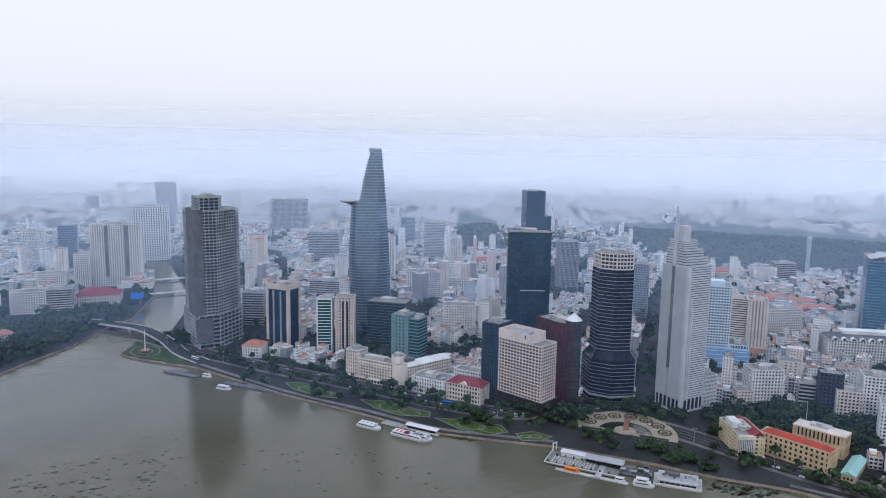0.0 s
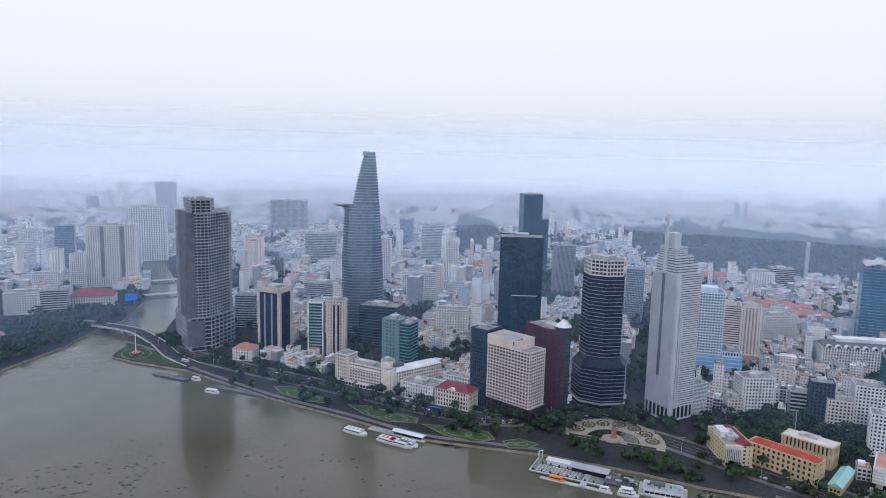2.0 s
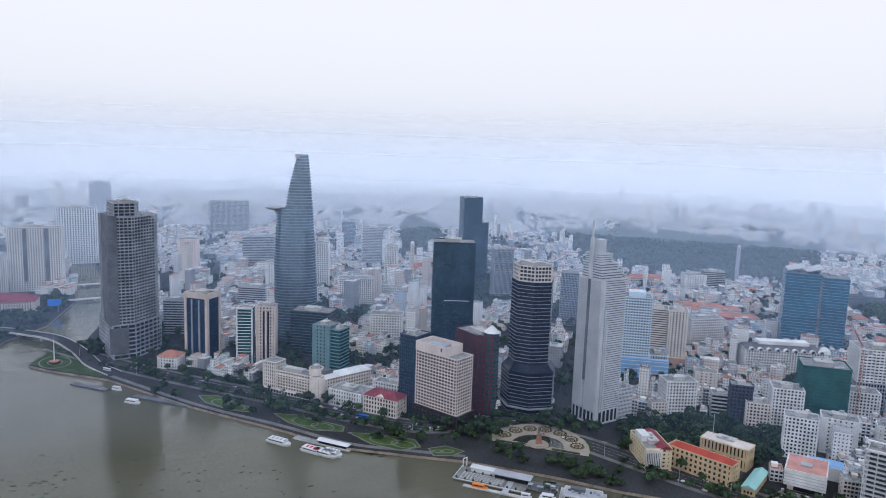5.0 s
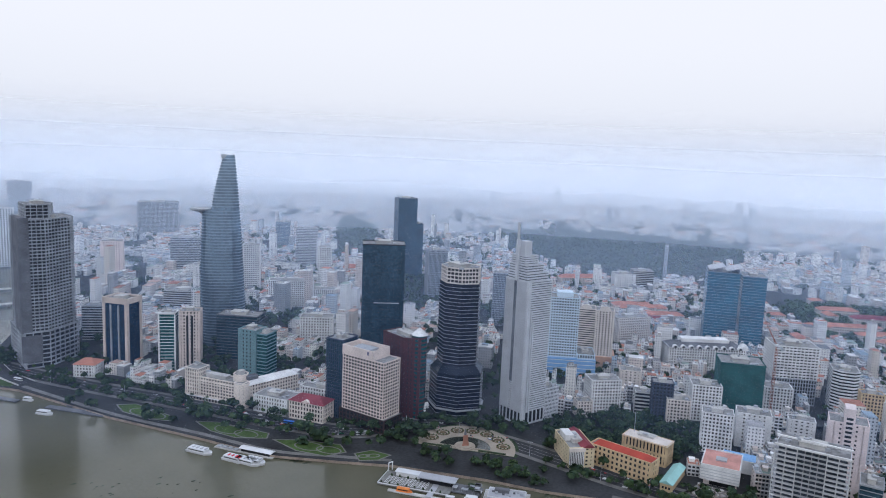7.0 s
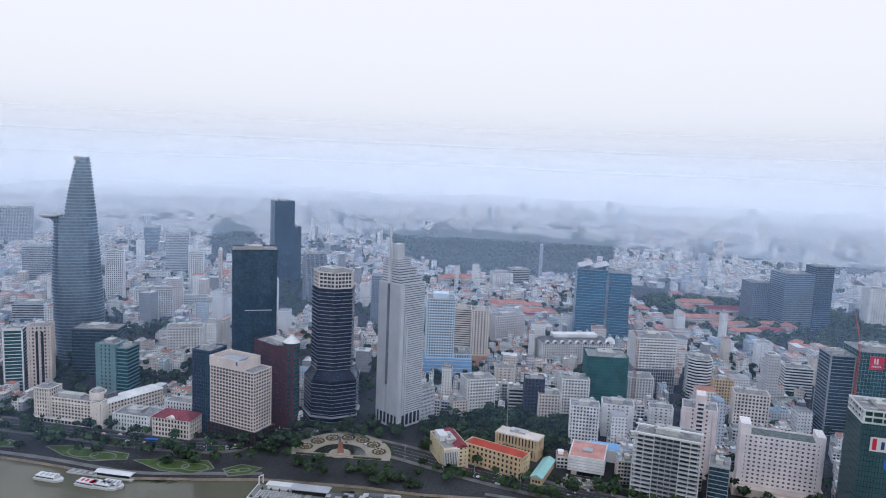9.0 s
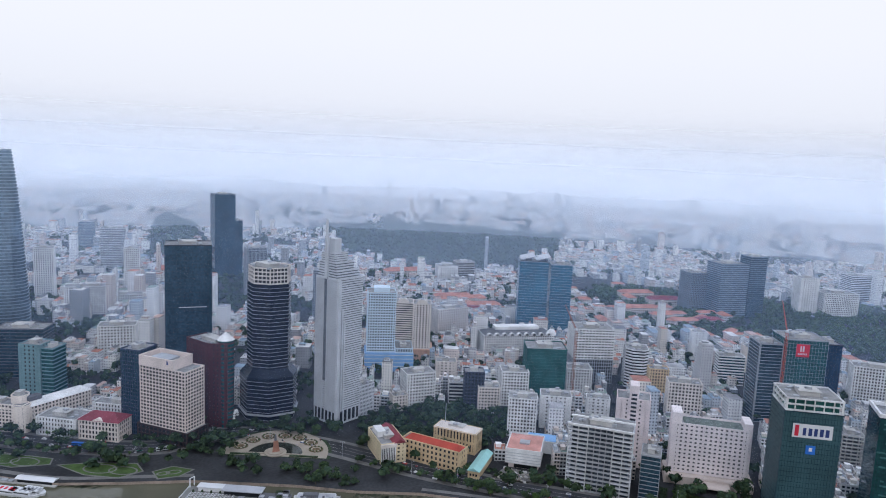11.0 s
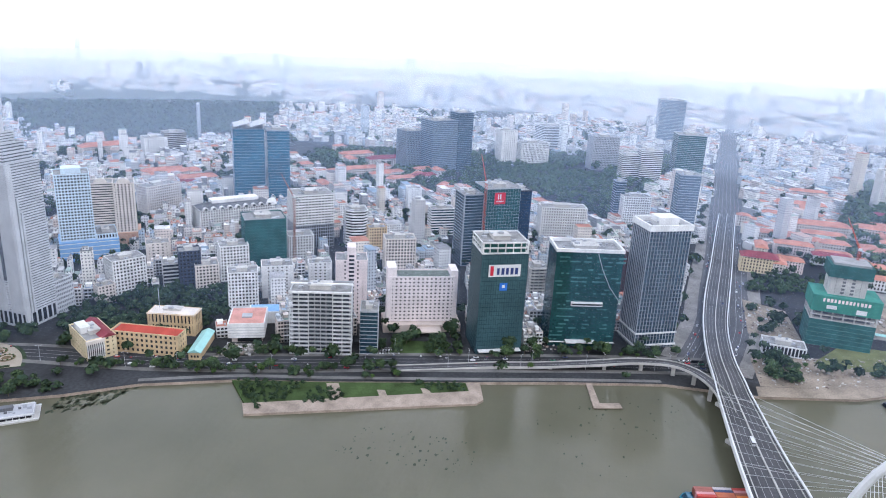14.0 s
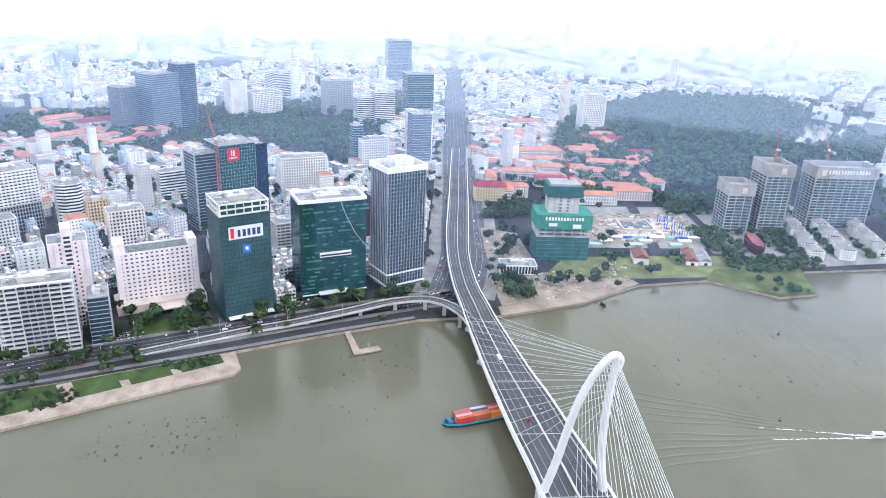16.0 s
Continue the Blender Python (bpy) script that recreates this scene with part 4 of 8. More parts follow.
tower("machine_room", "", 0, 0, 0, [(4, 8), (30, 8), (38, 30), (30, 52), (4, 52)], 194, 4, RAWCON, FLOORSHADE, "skeleton", bay=6, pier=0.8, sill=0.8, z0=178, ob=t, inset=2.5, crowd=3)

# blue glass strips between beige stone piers
t = tower("blue_stripe_tower", "tower with dark blue glass strips between beige stone piers", 252, 878, -53, rect(33, 26), 84, 20, BLACKFR, GLASSBLUE, "glass", bay=2.2, seed=28, crowd=4)
for x in (-0.6, 9.6, 20.4, 30.2):
    part("stone_pier", Geo().box(x, -0.9, 0, x + (3.4 if x in (-0.6, 30.2) else 2.0), 0.4, 86 if x in (-0.6, 30.2) else 78).mesh("stone_pier", BEIGE if x in (-0.6, 30.2) else GREYMET), t)
for y in (-0.5, 23):
    part("stone_pier", Geo().box(32.6, y, 0, 34, y + 3.4, 86).mesh("stone_pier", BEIGE), t)
part("head_beam", Geo().ring(rect(33, 26), 80, 87, 0.9, 0.5).mesh("head_beam", BEIGE), t)

t = tower("teal_glass_block", "narrow teal glass tower in a white frame", 301, 828, -30, rect(19, 20), 70, 18, WHITE, GLASSTEAL, "bands", sill=0.6, seed=41, crowd=3)
part("white_frame", Geo().box(-0.5, -0.8, 0, 1.0, 0.4, 72).box(18, -0.8, 0, 19.5, 0.4, 72).box(-0.5, -0.8, 70, 19.5, 0.4, 72.5).mesh("white_frame", WHITE), t)
t = tower("beige_block", "beige tower with two dark window columns", 321, 816, -30, rect(24, 20), 73, 18, BEIGE, DARKTINT, "grid", bay=4.0, pier=2.3, sill=1.9, seed=42, crowd=4)
part("window_column", Geo().box(8.5, -0.35, 8, 11, 0.2, 68).mesh("window_column", DARKTINT), t)
part("window_column", Geo().box(14, -0.35, 8, 16.5, 0.2, 68).mesh("window_column", DARKTINT), t)

# tapering glass tower with helipad
bit = thing("curved_glass_tower", "tall tapering glass tower with a round helipad", "tower block", 414, 912, 2.6, -25.6)
take(379, 900, -25.6, 66, 56)
PROFILE = [(0, -27, 29, 24), (60, -30, 29.5, 24), (110, -30.5, 27, 23), (150, -28.5, 24.5, 21), (186, -26.5, 22.3, 18.5)]
CROWN = [(186, -15.5, 22.2, 17), (215, -10.5, 20.0, 14), (240, -4.5, 17.6, 11), (254, -0.5, 16.2, 9), (259.6, 3.0, 15.4, 7)]


def section(prof, z, grow=0.0, n=28):
    i = max(k for k in range(len(prof) - 1) if prof[k][0] <= z + 1e-6)
    a, b = prof[i], prof[i + 1]
    t_ = (z - a[0]) / (b[0] - a[0])
    xl, xr, d = (a[k] + (b[k] - a[k]) * t_ for k in (1, 2, 3))
    cx, hw = (xl + xr) / 2, (xr - xl) / 2 + grow
    out = []
    for k in range(n):
        c, s = math.cos(2 * math.pi * k / n), math.sin(2 * math.pi * k / n)
        out.append((cx + hw * math.copysign(abs(c) ** 0.72, c), (d + grow) * math.copysign(abs(s) ** 0.72, s)))
    return out


for prof, lo, hi, nm in ((PROFILE, 0, 186, "lower_glazing"), (CROWN, 186, 259.6, "upper_glazing")):
    g, zz = Geo(), lo
    while zz < hi - 0.1:
        z2 = min(hi, zz + 6)
        g.prism(section(prof, zz), zz, z2, section(prof, z2), caps=z2 >= hi - 0.1)
        zz = z2
    part(nm, g.mesh(nm, GLASSBIT), bit)
    zz = lo + 4
    while zz < hi - 1:
        part("floor_band", Geo().prism(section(prof, zz, 0.22), zz, zz + 1.0, section(prof, min(hi, zz + 1.0), 0.22)).mesh("floor_band", BITBAND), bit)
        zz += 4.0
part("crown_screen", Geo().box(-2, -7, 255, 6, 7, 260).mesh("crown_screen", GREYMET), bit)
part("helipad", Geo().prism(oct_(-29, -6, 13.5, 28), 185.6, 187.0).prism(oct_(-29, -6, 8, 20), 183.2, 185.6, oct_(-29, -6, 12.5, 20)).mesh("helipad", GREYMET), bit, "round grey helipad deck")
part("helipad_strut", Geo().tube([(-20, -3, 172), (-31, -6, 184)], 0.9, 6).tube([(-18, 4, 172), (-30, -2, 184)], 0.9, 6).mesh("helipad_strut", GREYMET), bit)

# colonial hotel on the corner: two wings, corner bay, attic tower, arcade
t = tower("colonial_hotel", "cream colonial riverside hotel with an arcade and balconies", 298, 724, -59.5, rect(73, 17), 25, 6, COLONIAL, DARKTINT, "grid", bay=3.6, pier=1.4, sill=1.3, z0=4.5, seed=51, crowd=2, category="hotel")
tower("attic_tower", "", 0, 0, 0, [(-1, -1), (17, -1), (17, 17), (-1, 17)], 33, 8, COLONIAL, DARKTINT, "grid", bay=3.2, pier=1.4, sill=1.6, ob=t, crowd=2)
part("attic_roof", hip(18, 18, 33, 4, 0.45, 1.0).mesh("attic_roof", ROOFGREY), t, x=-1, y=-1)
tower("arcade", "", 0, 0, 0, [(-1.5, -2.5), (74, -2.5), (74, 17), (-1.5, 17)], 4.5, 1, COLONIAL, DARKTINT, "grid", bay=4, pier=0.9, sill=0.5, ob=t, crowd=0)
part("canopy", Geo().box(-2, -4.2, 4.4, 75, -2.3, 4.9).mesh("canopy", WHITE), t)
tower("corner_bay", "", 0, 0, 0, oct_(70, 3, 8, 12), 25.4, 6, COLONIAL, DARKTINT, "grid", bay=4.2, pier=1.9, sill=1.3, ob=t, crowd=0)
tower("roof_pavilion", "", 0, 0, 0, oct_(62, 12, 8, 8), 32, 2, COLONIAL, DARKTINT, "grid", bay=6.1, pier=3.0, sill=1.6, z0=25, ob=t, crowd=1)
part("cornice", Geo().box(-0.6, -0.7, 21.0, 64, 0.3, 21.6).mesh("cornice", COLONIAL), t)
part("cornice", Geo().box(-0.6, -0.7, 8.2, 64, 0.3, 8.7).mesh("cornice", COLONIAL), t)
for k in range(20):
    part("balcony", Geo().box(18 + k * 2.3, -0.9, 12.0, 19.4 + k * 2.3, 0.1, 12.9).mesh("balcony", COLONIAL), t)
b = tower("hotel_wing", "long cream hotel wing with a pale low-pitched roof", 342, 660, 8, rect(62, 17), 23, 6, COLONIAL, DARKTINT, "grid", bay=3.4, pier=1.6, sill=1.6, seed=52, crowd=0, category="hotel")
part("roof_slope", hip(62, 17, 23.6, 4.5, 0.4, 1.2).mesh("roof_slope", WHITE), b)
part("terrace", Geo().box(2, 5, 27, 14, 13, 31).mesh("terrace", DARKCON), b)

t = tower("customs_office", "cream office building with a hipped red tile roof", 363, 611, -60, rect(40, 22), 18, 4, COLONIAL, DARKTINT, "grid", bay=3.2, pier=1.4, sill=1.5, seed=53, crowd=0, category="office building")
part("hipped_roof", hip(40, 22, 19, 6, 0.45, 1.0).mesh("hipped_roof", DARKRED), t, "dark red tile roof")
part("pediment", Geo().add([(12, -0.6, 18), (28, -0.6, 18), (20, -0.6, 22), (12, 3, 18), (28, 3, 18), (20, 3, 22)], [(0, 1, 2), (3, 5, 4), (0, 2, 5, 3), (1, 4, 5, 2)]).mesh("pediment", COLONIAL), t)
tower("white_annex", "long white flat-roofed annex with small windows", 341, 648, -60, rect(41, 26), 17, 4, WHITE, DARKTINT, "grid", bay=3.2, pier=1.7, sill=1.7, seed=54, crowd=5, category="office building")
tower("long_block", "long pale block with a sloping grey roof behind the hotel", 390, 640, -60, rect(60, 16), 20, 5, WHITE, DARKTINT, "grid", bay=3.4, pier=1.7, sill=1.6, seed=55, crowd=3, category="office building")

# pale blue tower on a bright blue podium
t = tower("sky_blue_office", "pale blue office tower with square windows over a bright blue podium", 700, 566, -45, rect(36, 34), 100, 22, PALEBLUE, DARKTINT, "grid", bay=3.3, pier=1.3, sill=1.5, z0=24, seed=10)
part("upper_block", Geo().box(8, 8, 100, 28, 26, 106).mesh("upper_block", PALEBLUE), t)
part("podium", Geo().box(-2, -3, 0, 60, 36, 23.5).mesh("podium", SKYBLUE), t, "bright blue podium with pale stripes")
for z in (6, 11, 16, 21):
    part("pale_stripe", Geo().ring([(-2, -3), (60, -3), (60, 36), (-2, 36)], z, z + 0.7, 0.15, 0.2).mesh("pale_stripe", WHITE), t)
tower("podium_floor", "", 0, 0, 0, [(36.5, -2), (59, -2), (59, 35), (36.5, 35)], 29, 1, PALEBLUE, DARKTINT, "grid", bay=3.3, pier=1.4, sill=1.6, z0=23.6, ob=t, crowd=2)

# cream hotel with gabled wings
t = tower("cream_hotel_tower", "cream hotel tower with two gabled wings", 757, 573, -50, rect(26, 28), 78, 20, CREAM, DARKTINT, "bands", bay=3.4, sill=1.8, z0=18, seed=11, crowd=3)
tower("wing", "", 0, 0, 0, [(26, -4), (50, -4), (50, 24), (26, 24)], 78, 20, CREAM, DARKTINT, "grid", bay=4, pier=2.2, sill=1.2, z0=18, ob=t, crowd=3)
for cx, y0 in ((13, -0.5), (38, -4.5)):
    part("gable", Geo().prism([(cx + 8 * math.cos(math.pi * k / 12), 78 + 7 * math.sin(math.pi * k / 12)) for k in range(13)], 0, 1.2).mesh("gable", CREAM), t, x=0, y=y0 + 1.2).matrix_basis = pose(0, y0 + 1.2, 0, 90, 0, 0)
part("podium", Geo().box(-3, -8, 0, 54, 30, 18).mesh("podium", mat("salmon_render", (0.52, 0.33, 0.24), 0.8)), t, "salmon podium")

# dark glass office with a banner
t = tower("banner_office", "dark glass office tower with a white banner near its top", 651, 72, -62, rect(43, 37), 94, 23, GLASSDEEP, GLASSSLATE, "glass", bay=2.2, seed=12, crowd=0, parapet=0.3)
tower("open_crown", "", 0, 0, 0, [(0.5, 0.5), (42.5, 0.5), (42.5, 36.5), (0.5, 36.5)], 104, 2, WHITE, NET, "skeleton", bay=7, pier=0.7, sill=0.8, z0=94.5, ob=t, inset=2.5, crowd=9)
part("banner", Geo().box(7, -0.6, 74, 36, -0.2, 85).mesh("banner", WHITEMET), t, "white banner")
bars(t, RED, 8.5, 75.2, 14, 84, 1, y=-0.6)
bars(t, NAVYP, 14.5, 76, 35, 82, 5, y=-0.6, seed=3)
part("small_sign", Geo().box(18, -0.5, 61, 25, -0.2, 68).mesh("small_sign", BLUEP), t, "small blue sign")
part("sign_mark", Geo().box(20.3, -0.65, 63.5, 22.7, -0.5, 66.3).mesh("sign_mark", WHITEMET), t)
part("canopy", Geo().box(2, -6, 4, 41, 0, 4.6).mesh("canopy", WHITE), t)

# green glass hotel with slanting seam
t = tower("green_glass_hotel", "green glass hotel slab with a slanting pale seam", 694, 13, -71, rect(62, 34), 92, 24, GLASSDEEP, GLASSGREEN, "glass", bay=2.4, seed=13, crowd=8, parapet=3.0)
part("roof_edge", Geo().ring(rect(62, 34), 92.5, 95.5, 0.3, 1.5).mesh("roof_edge", WHITE), t)
part("seam", Geo().tube([(38, -0.1, 92), (44, -0.15, 76), (52, -0.15, 60), (62, -0.1, 47)], 0.35, 4).mesh("seam", LIGHTMET), t, "slanting pale metal seam")
# panes of paler green glass, scattered at random over the facade
rng = random.Random(77)
for k in range(95):
    x, z = 1 + rng.randrange(24) * 2.45, 6 + rng.randrange(22) * 3.83
    part("lit_pane", Geo().box(x, -0.05, z + 0.4, x + 2.3 * rng.choice((1, 2, 2, 3)), 0.42, z + 1.7).mesh("lit_pane", GLASSPALEPANE), t)
part("ledge", Geo().box(18, -1.6, 41, 47, 0.3, 45).mesh("ledge", WHITE), t, "white two-storey ledge")
part("ledge_glass", Geo().box(18.4, -1.7, 42, 46.6, -1.3, 43.6).mesh("ledge_glass", DARKTINT), t)
bars(t, WHITEMET, 40, 92.5, 60, 95.2, 8, y=-0.35, seed=5)
part("canopy", Geo().box(16, -7, 6, 44, 0, 7).mesh("canopy", WHITE), t)
part("plinth_band", Geo().box(-0.5, -1, 4.2, 62.5, 0, 5).mesh("plinth_band", WHITE), t)

# grey tower with white fins and white crown
t = tower("ribbed_office_tower", "grey glass office tower with white vertical fins", 718, -65, -61, rect(41, 32), 116, 30, LIGHTMET, GLASSDEEP, "fins", bay=3.1, pier=0.34, sill=0.3, seed=14, out=0.2, crowd=4, z0=0)
part("crown_band", Geo().ring(rect(41, 32), 115, 120.5, 1.2, 0.6).mesh("crown_band", WHITE), t)
part("lift_block", Geo().box(12, 8, 116, 32, 24, 125).mesh("lift_block", WHITE), t)
part("entrance_band", Geo().ring(rect(41, 32), 14.6, 16, 0.9, 0.3).ring(rect(41, 32), 2.6, 4, 1.2, 0.3).mesh("entrance_band", WHITE), t)

# white hotel slab with end towers
t = tower("white_hotel_slab", "white hotel slab with rows of small square windows", 672, 162, -66, rect(62, 22), 52, 12, SLABWHITE, DARKTINT, "grid", bay=4.1, pier=2.3, sill=2.1, z0=8, seed=15, crowd=0, parapet=1.6)
part("end_tower", Geo().box(-2.5, 1, 0, 6, 20, 62).mesh("end_tower", SLABWHITE), t)
part("end_tower", Geo().box(58, 4, 0, 65, 24, 58).mesh("end_tower", SLABWHITE), t)
part("roof_deck", Geo().box(8, 2, 52.2, 57, 20, 52.6).mesh("roof_deck", ROOFGREEN), t)
part("podium", Geo().box(-6, -8, 0, 68, 26, 7.6).mesh("podium", BEIGE), t)
part("porch", Geo().box(24, -20, 4.5, 48, -8, 5.6).mesh("porch", BEIGE), t)

# lattice apartments
LATTICE = mat("grey_white_lattice", (0.56, 0.57, 0.58), 0.6, vary=0.12)
t = tower("lattice_apartments", "apartment block with white lattice balconies over dark glass", 593, 224, -71, rect(52, 28), 57, 15, LIGHTMET, GLASSGREY, "bands", sill=0.9, seed=16, inset=2.0, crowd=8)
for x0, x1 in ((-1, 16), (36, 53)):
    for k in range(16):
        part("balcony_beam", Geo().box(x0, -2.2, k * 3.8, x1, 0.2, k * 3.8 + 0.55).mesh("balcony_beam", LATTICE), t)
    for x in (x0, (x0 + x1) / 2 - 0.4, x1 - 0.8):
        part("balcony_post", Geo().box(x, -2.4, 0, x + 0.8, -1.6, 58).mesh("balcony_post", LATTICE), t)
for k in range(15):
    part("balcony_slab", Geo().box(16.2, -1.4, k * 3.8, 35.8, 0.2, k * 3.8 + 0.45).mesh("balcony_slab", LIGHTMET), t)
    part("balcony_rail", Geo().box(16.2, -1.45, k * 3.8 + 0.45, 35.8, -1.3, k * 3.8 + 1.45).mesh("balcony_rail", LIGHTMET), t)
for x in (20.8, 25.6, 30.4):
    part("balcony_post", Geo().box(x, -1.6, 0, x + 0.5, -1.2, 57).mesh("balcony_post", LIGHTMET), t)
part("roof_beam", Geo().box(-1, -2.4, 57.5, 53, -1.0, 59).box(-1, 10, 61, 53, 12, 62).mesh("roof_beam", WHITE), t)
tower("side_glass_block", "narrow dark glass block beside the apartments", 613, 168, -71, rect(16, 24), 40, 11, GREYMET, GLASSDEEP, "lines", sill=0.5, seed=161, crowd=3)

t = tower("pink_hotel", "pale pink narrow hotel tower with a white crown", 664, 214, -66, rect(30, 24), 64, 16, PINKISH, DARKTINT, "grid", bay=6.5, pier=4.6, sill=2.2, seed=17, crowd=2)
part("centre_bay", Geo().box(11, -1.5, 0, 19, 14, 78).mesh("centre_bay", PINKISH), t)
for k in range(17):
    part("bay_window", Geo().box(12.5, -1.62, 6 + k * 3.9, 17.5, -1.4, 8 + k * 3.9).mesh("bay_window", DARKTINT), t)
t = tower("sign_tower", "blue glass tower under construction with a red banner", 886, 120, -55, rect(44, 40), 96, 24, GREYMET, GLASSTEAL, "glass", bay=3.5, seed=18, crowd=9)
tower("wing", "", 0, 0, 0, [(-26, 6), (0, 6), (0, 38), (-26, 38)], 88, 24, GREYMET, GLASSDEEP, "skeleton", bay=5, pier=0.5, sill=0.5, ob=t, crowd=7)
tower("wing", "", 0, 0, 0, [(44, 2), (60, 2), (60, 36), (44, 36)], 92, 24, BLACKFR, GLASSBLUE, "glass", bay=3.5, ob=t, crowd=3)
part("red_banner", Geo().box(10, -0.7, 78, 24, -0.2, 92).mesh("red_banner", RED), t, "red banner")
bars(t, WHITEMET, 14, 84, 19, 90, 2, y=-0.7)
bars(t, WHITEMET, 12, 80.5, 22, 82.2, 6, y=-0.7)
t = tower("blue_glass_twin", "large blue glass office block with winged roof", 1008, 535, -55, rect(46, 46), 114, 27, BITBAND, GLASSCYAN, "lines", sill=0.5, seed=19)
tower("second_block", "", 0, 0, 0, [(50, 6), (84, 6), (84, 50), (50, 50)], 110, 26, BITBAND, GLASSCYAN, "lines", sill=0.5, ob=t, crowd=3)
for k in range(2):
    part("roof_wing", Geo().add([(2 + k * 24, -2, 117), (24 + k * 24, -2, 123), (24 + k * 24, 44, 123), (2 + k * 24, 44, 117), (2 + k * 24, -2, 118), (24 + k * 24, -2, 124), (24 + k * 24, 44, 124), (2 + k * 24, 44, 118)], BOXF).box(8 + k * 24, 4, 114, 9 + k * 24, 40, 119).box(20 + k * 24, 4, 114, 21 + k * 24, 40, 122).mesh("roof_wing", LIGHTMET), t)

t = tower("white_apartment_block", "white apartment tower with dark window bands on a dark podium", 850, 352, -48, rect(50, 40), 68, 11, WHITE, DARKTINT, "grid", bay=4, pier=1.2, sill=1.9, z0=30, seed=20)
tower("podium", "", 0, 0, 0, rect(50, 40), 30, 7, GREYMET, DARKTINT, "grid", bay=3, pier=0.9, sill=1.0, ob=t, crowd=0)
tower("round_white_block", "white block with rounded balcony bands", 885, 300, -60, [(0, 0), (8, -6), (22, -6), (28, 0), (28, 26), (0, 26)], 48, 13, WHITE, DARKTINT, "bands", sill=1.8, seed=21)
t = tower("slab_apartments", "long white apartment slab with rows of small windows", 88, 1412, -14, rect(86, 24), 112, 30, WHITE, DARKTINT, "grid", bay=4, pier=1.9, sill=1.5, seed=22)
tower("podium", "", 0, 0, 0, [(-4, -4), (90, -4), (90, 28), (-4, 28)], 16, 4, WHITE, DARKTINT, "grid", bay=4, pier=1.5, sill=1.4, ob=t, crowd=0)
for x in (24, 58):
    part("glass_stripe", Geo().box(x, -0.4, 16, x + 7, 0.2, 111).mesh("glass_stripe", GLASSPALE), t, "grey glazed stripe")
tower("slab_apartments", "long white apartment slab behind the canal", 190, 1680, -10, rect(80, 26), 120, 30, WHITE, DARKTINT, "grid", bay=5, pier=2.4, sill=1.5, seed=221)

# bare concrete towers with blank crowns
GLASSSITE = glass("new_blue_green_glazing", (0.09, 0.17, 0.20), 0.2, 0.3, panel=3.0, vary=0.4)
TOWERCON = mat("brown_grey_concrete", (0.33, 0.325, 0.325), 0.9, vary=0.2)
for x, y, w, d, h, n, lab in ((893, -484, 32, 34, 47, 12, "bare concrete tower under construction with a blank crown"), (893, -528, 34, 40, 72, 19, "bare concrete tower under construction with blue-green glazing"), (912, -604, 80, 34, 66, 18, "wide bare concrete tower under construction with a blank top band")):
    t = tower("concrete_tower", lab, x, y, -92, rect(w, d), h, n, TOWERCON, GLASSSITE, "skeleton", bay=9.5, pier=0.9, sill=0.75, seed=int(h), inset=1.1, crowd=0)
    part("crown_screen", Geo().ring(rect(w, d), h, h + 15, 0.8, 0.6).mesh("crown_screen", TOWERCON), t, "blank pale crown screen")
    part("emblem", Geo().box(w * (0.5 if w < 60 else 0.08), -1.2, h + 4, w * (0.5 if w < 60 else 0.08) + 6, -0.7, h + 11).mesh("emblem", BEIGE), t)
    if w > 60:
        bars(t, WHITEMET, 15, h + 6, 70, h + 11, 14, y=-0.85)
    part("roof_deck", Geo().box(1, 1, h, w - 1, d - 1, h + 9).mesh("roof_deck", CONCRETE), t)
# netted tower on the building site
GREENPOLE = mat("green_scaffold", (0.10, 0.24, 0.21), 0.7)
t = tower("netted_tower", "tower under construction wrapped in green netting", 797, -226, -92, rect(58, 34), 27, 6, GREENPOLE, NET, "lines", sill=0.25, seed=26, crowd=0, top=False, inset=0.1)
# the solid dark core here stands for shade deep in the open floors
tower("open_floors", "", 0, 0, 0, rect(58, 34), 36, 2, PALECON, DARKCON, "skeleton", bay=9, pier=1.2, sill=0.8, z0=27, ob=t, top=False, inset=5)
part("net_wrap", Geo().box(-1, -1, 36, 59, 35, 52).mesh("net_wrap", mat("bright_net", (0.04, 0.22, 0.17), 0.9, vary=0.25)), t, "bright green netting with signs")
bars(t, PINKISH, 8, 46, 50, 49.5, 13, y=-1.05)
part("sign", Geo().box(12, -1.4, 39.5, 21, -1.05, 43).box(38, -1.4, 37.5, 47, -1.05, 42).mesh("sign", WHITEMET), t)
tower("core", "", 0, 0, 0, [(12, 6), (44, 6), (44, 30), (12, 30)], 70, 5, PALECON, DARKCON, "grid", bay=8, pier=5, sill=1.4, z0=52, ob=t, top=False)
part("upper_net", Geo().box(9, 4, 70, 47, 32, 82).mesh("upper_net", NET), t)
part("formwork", Geo().box(12, 6, 82, 44, 30, 84).mesh("formwork", CONCRETE), t)
# ---- middle-sized blocks ----
NAVYWALL = mat("navy_panel", (0.05, 0.06, 0.09), 0.6)


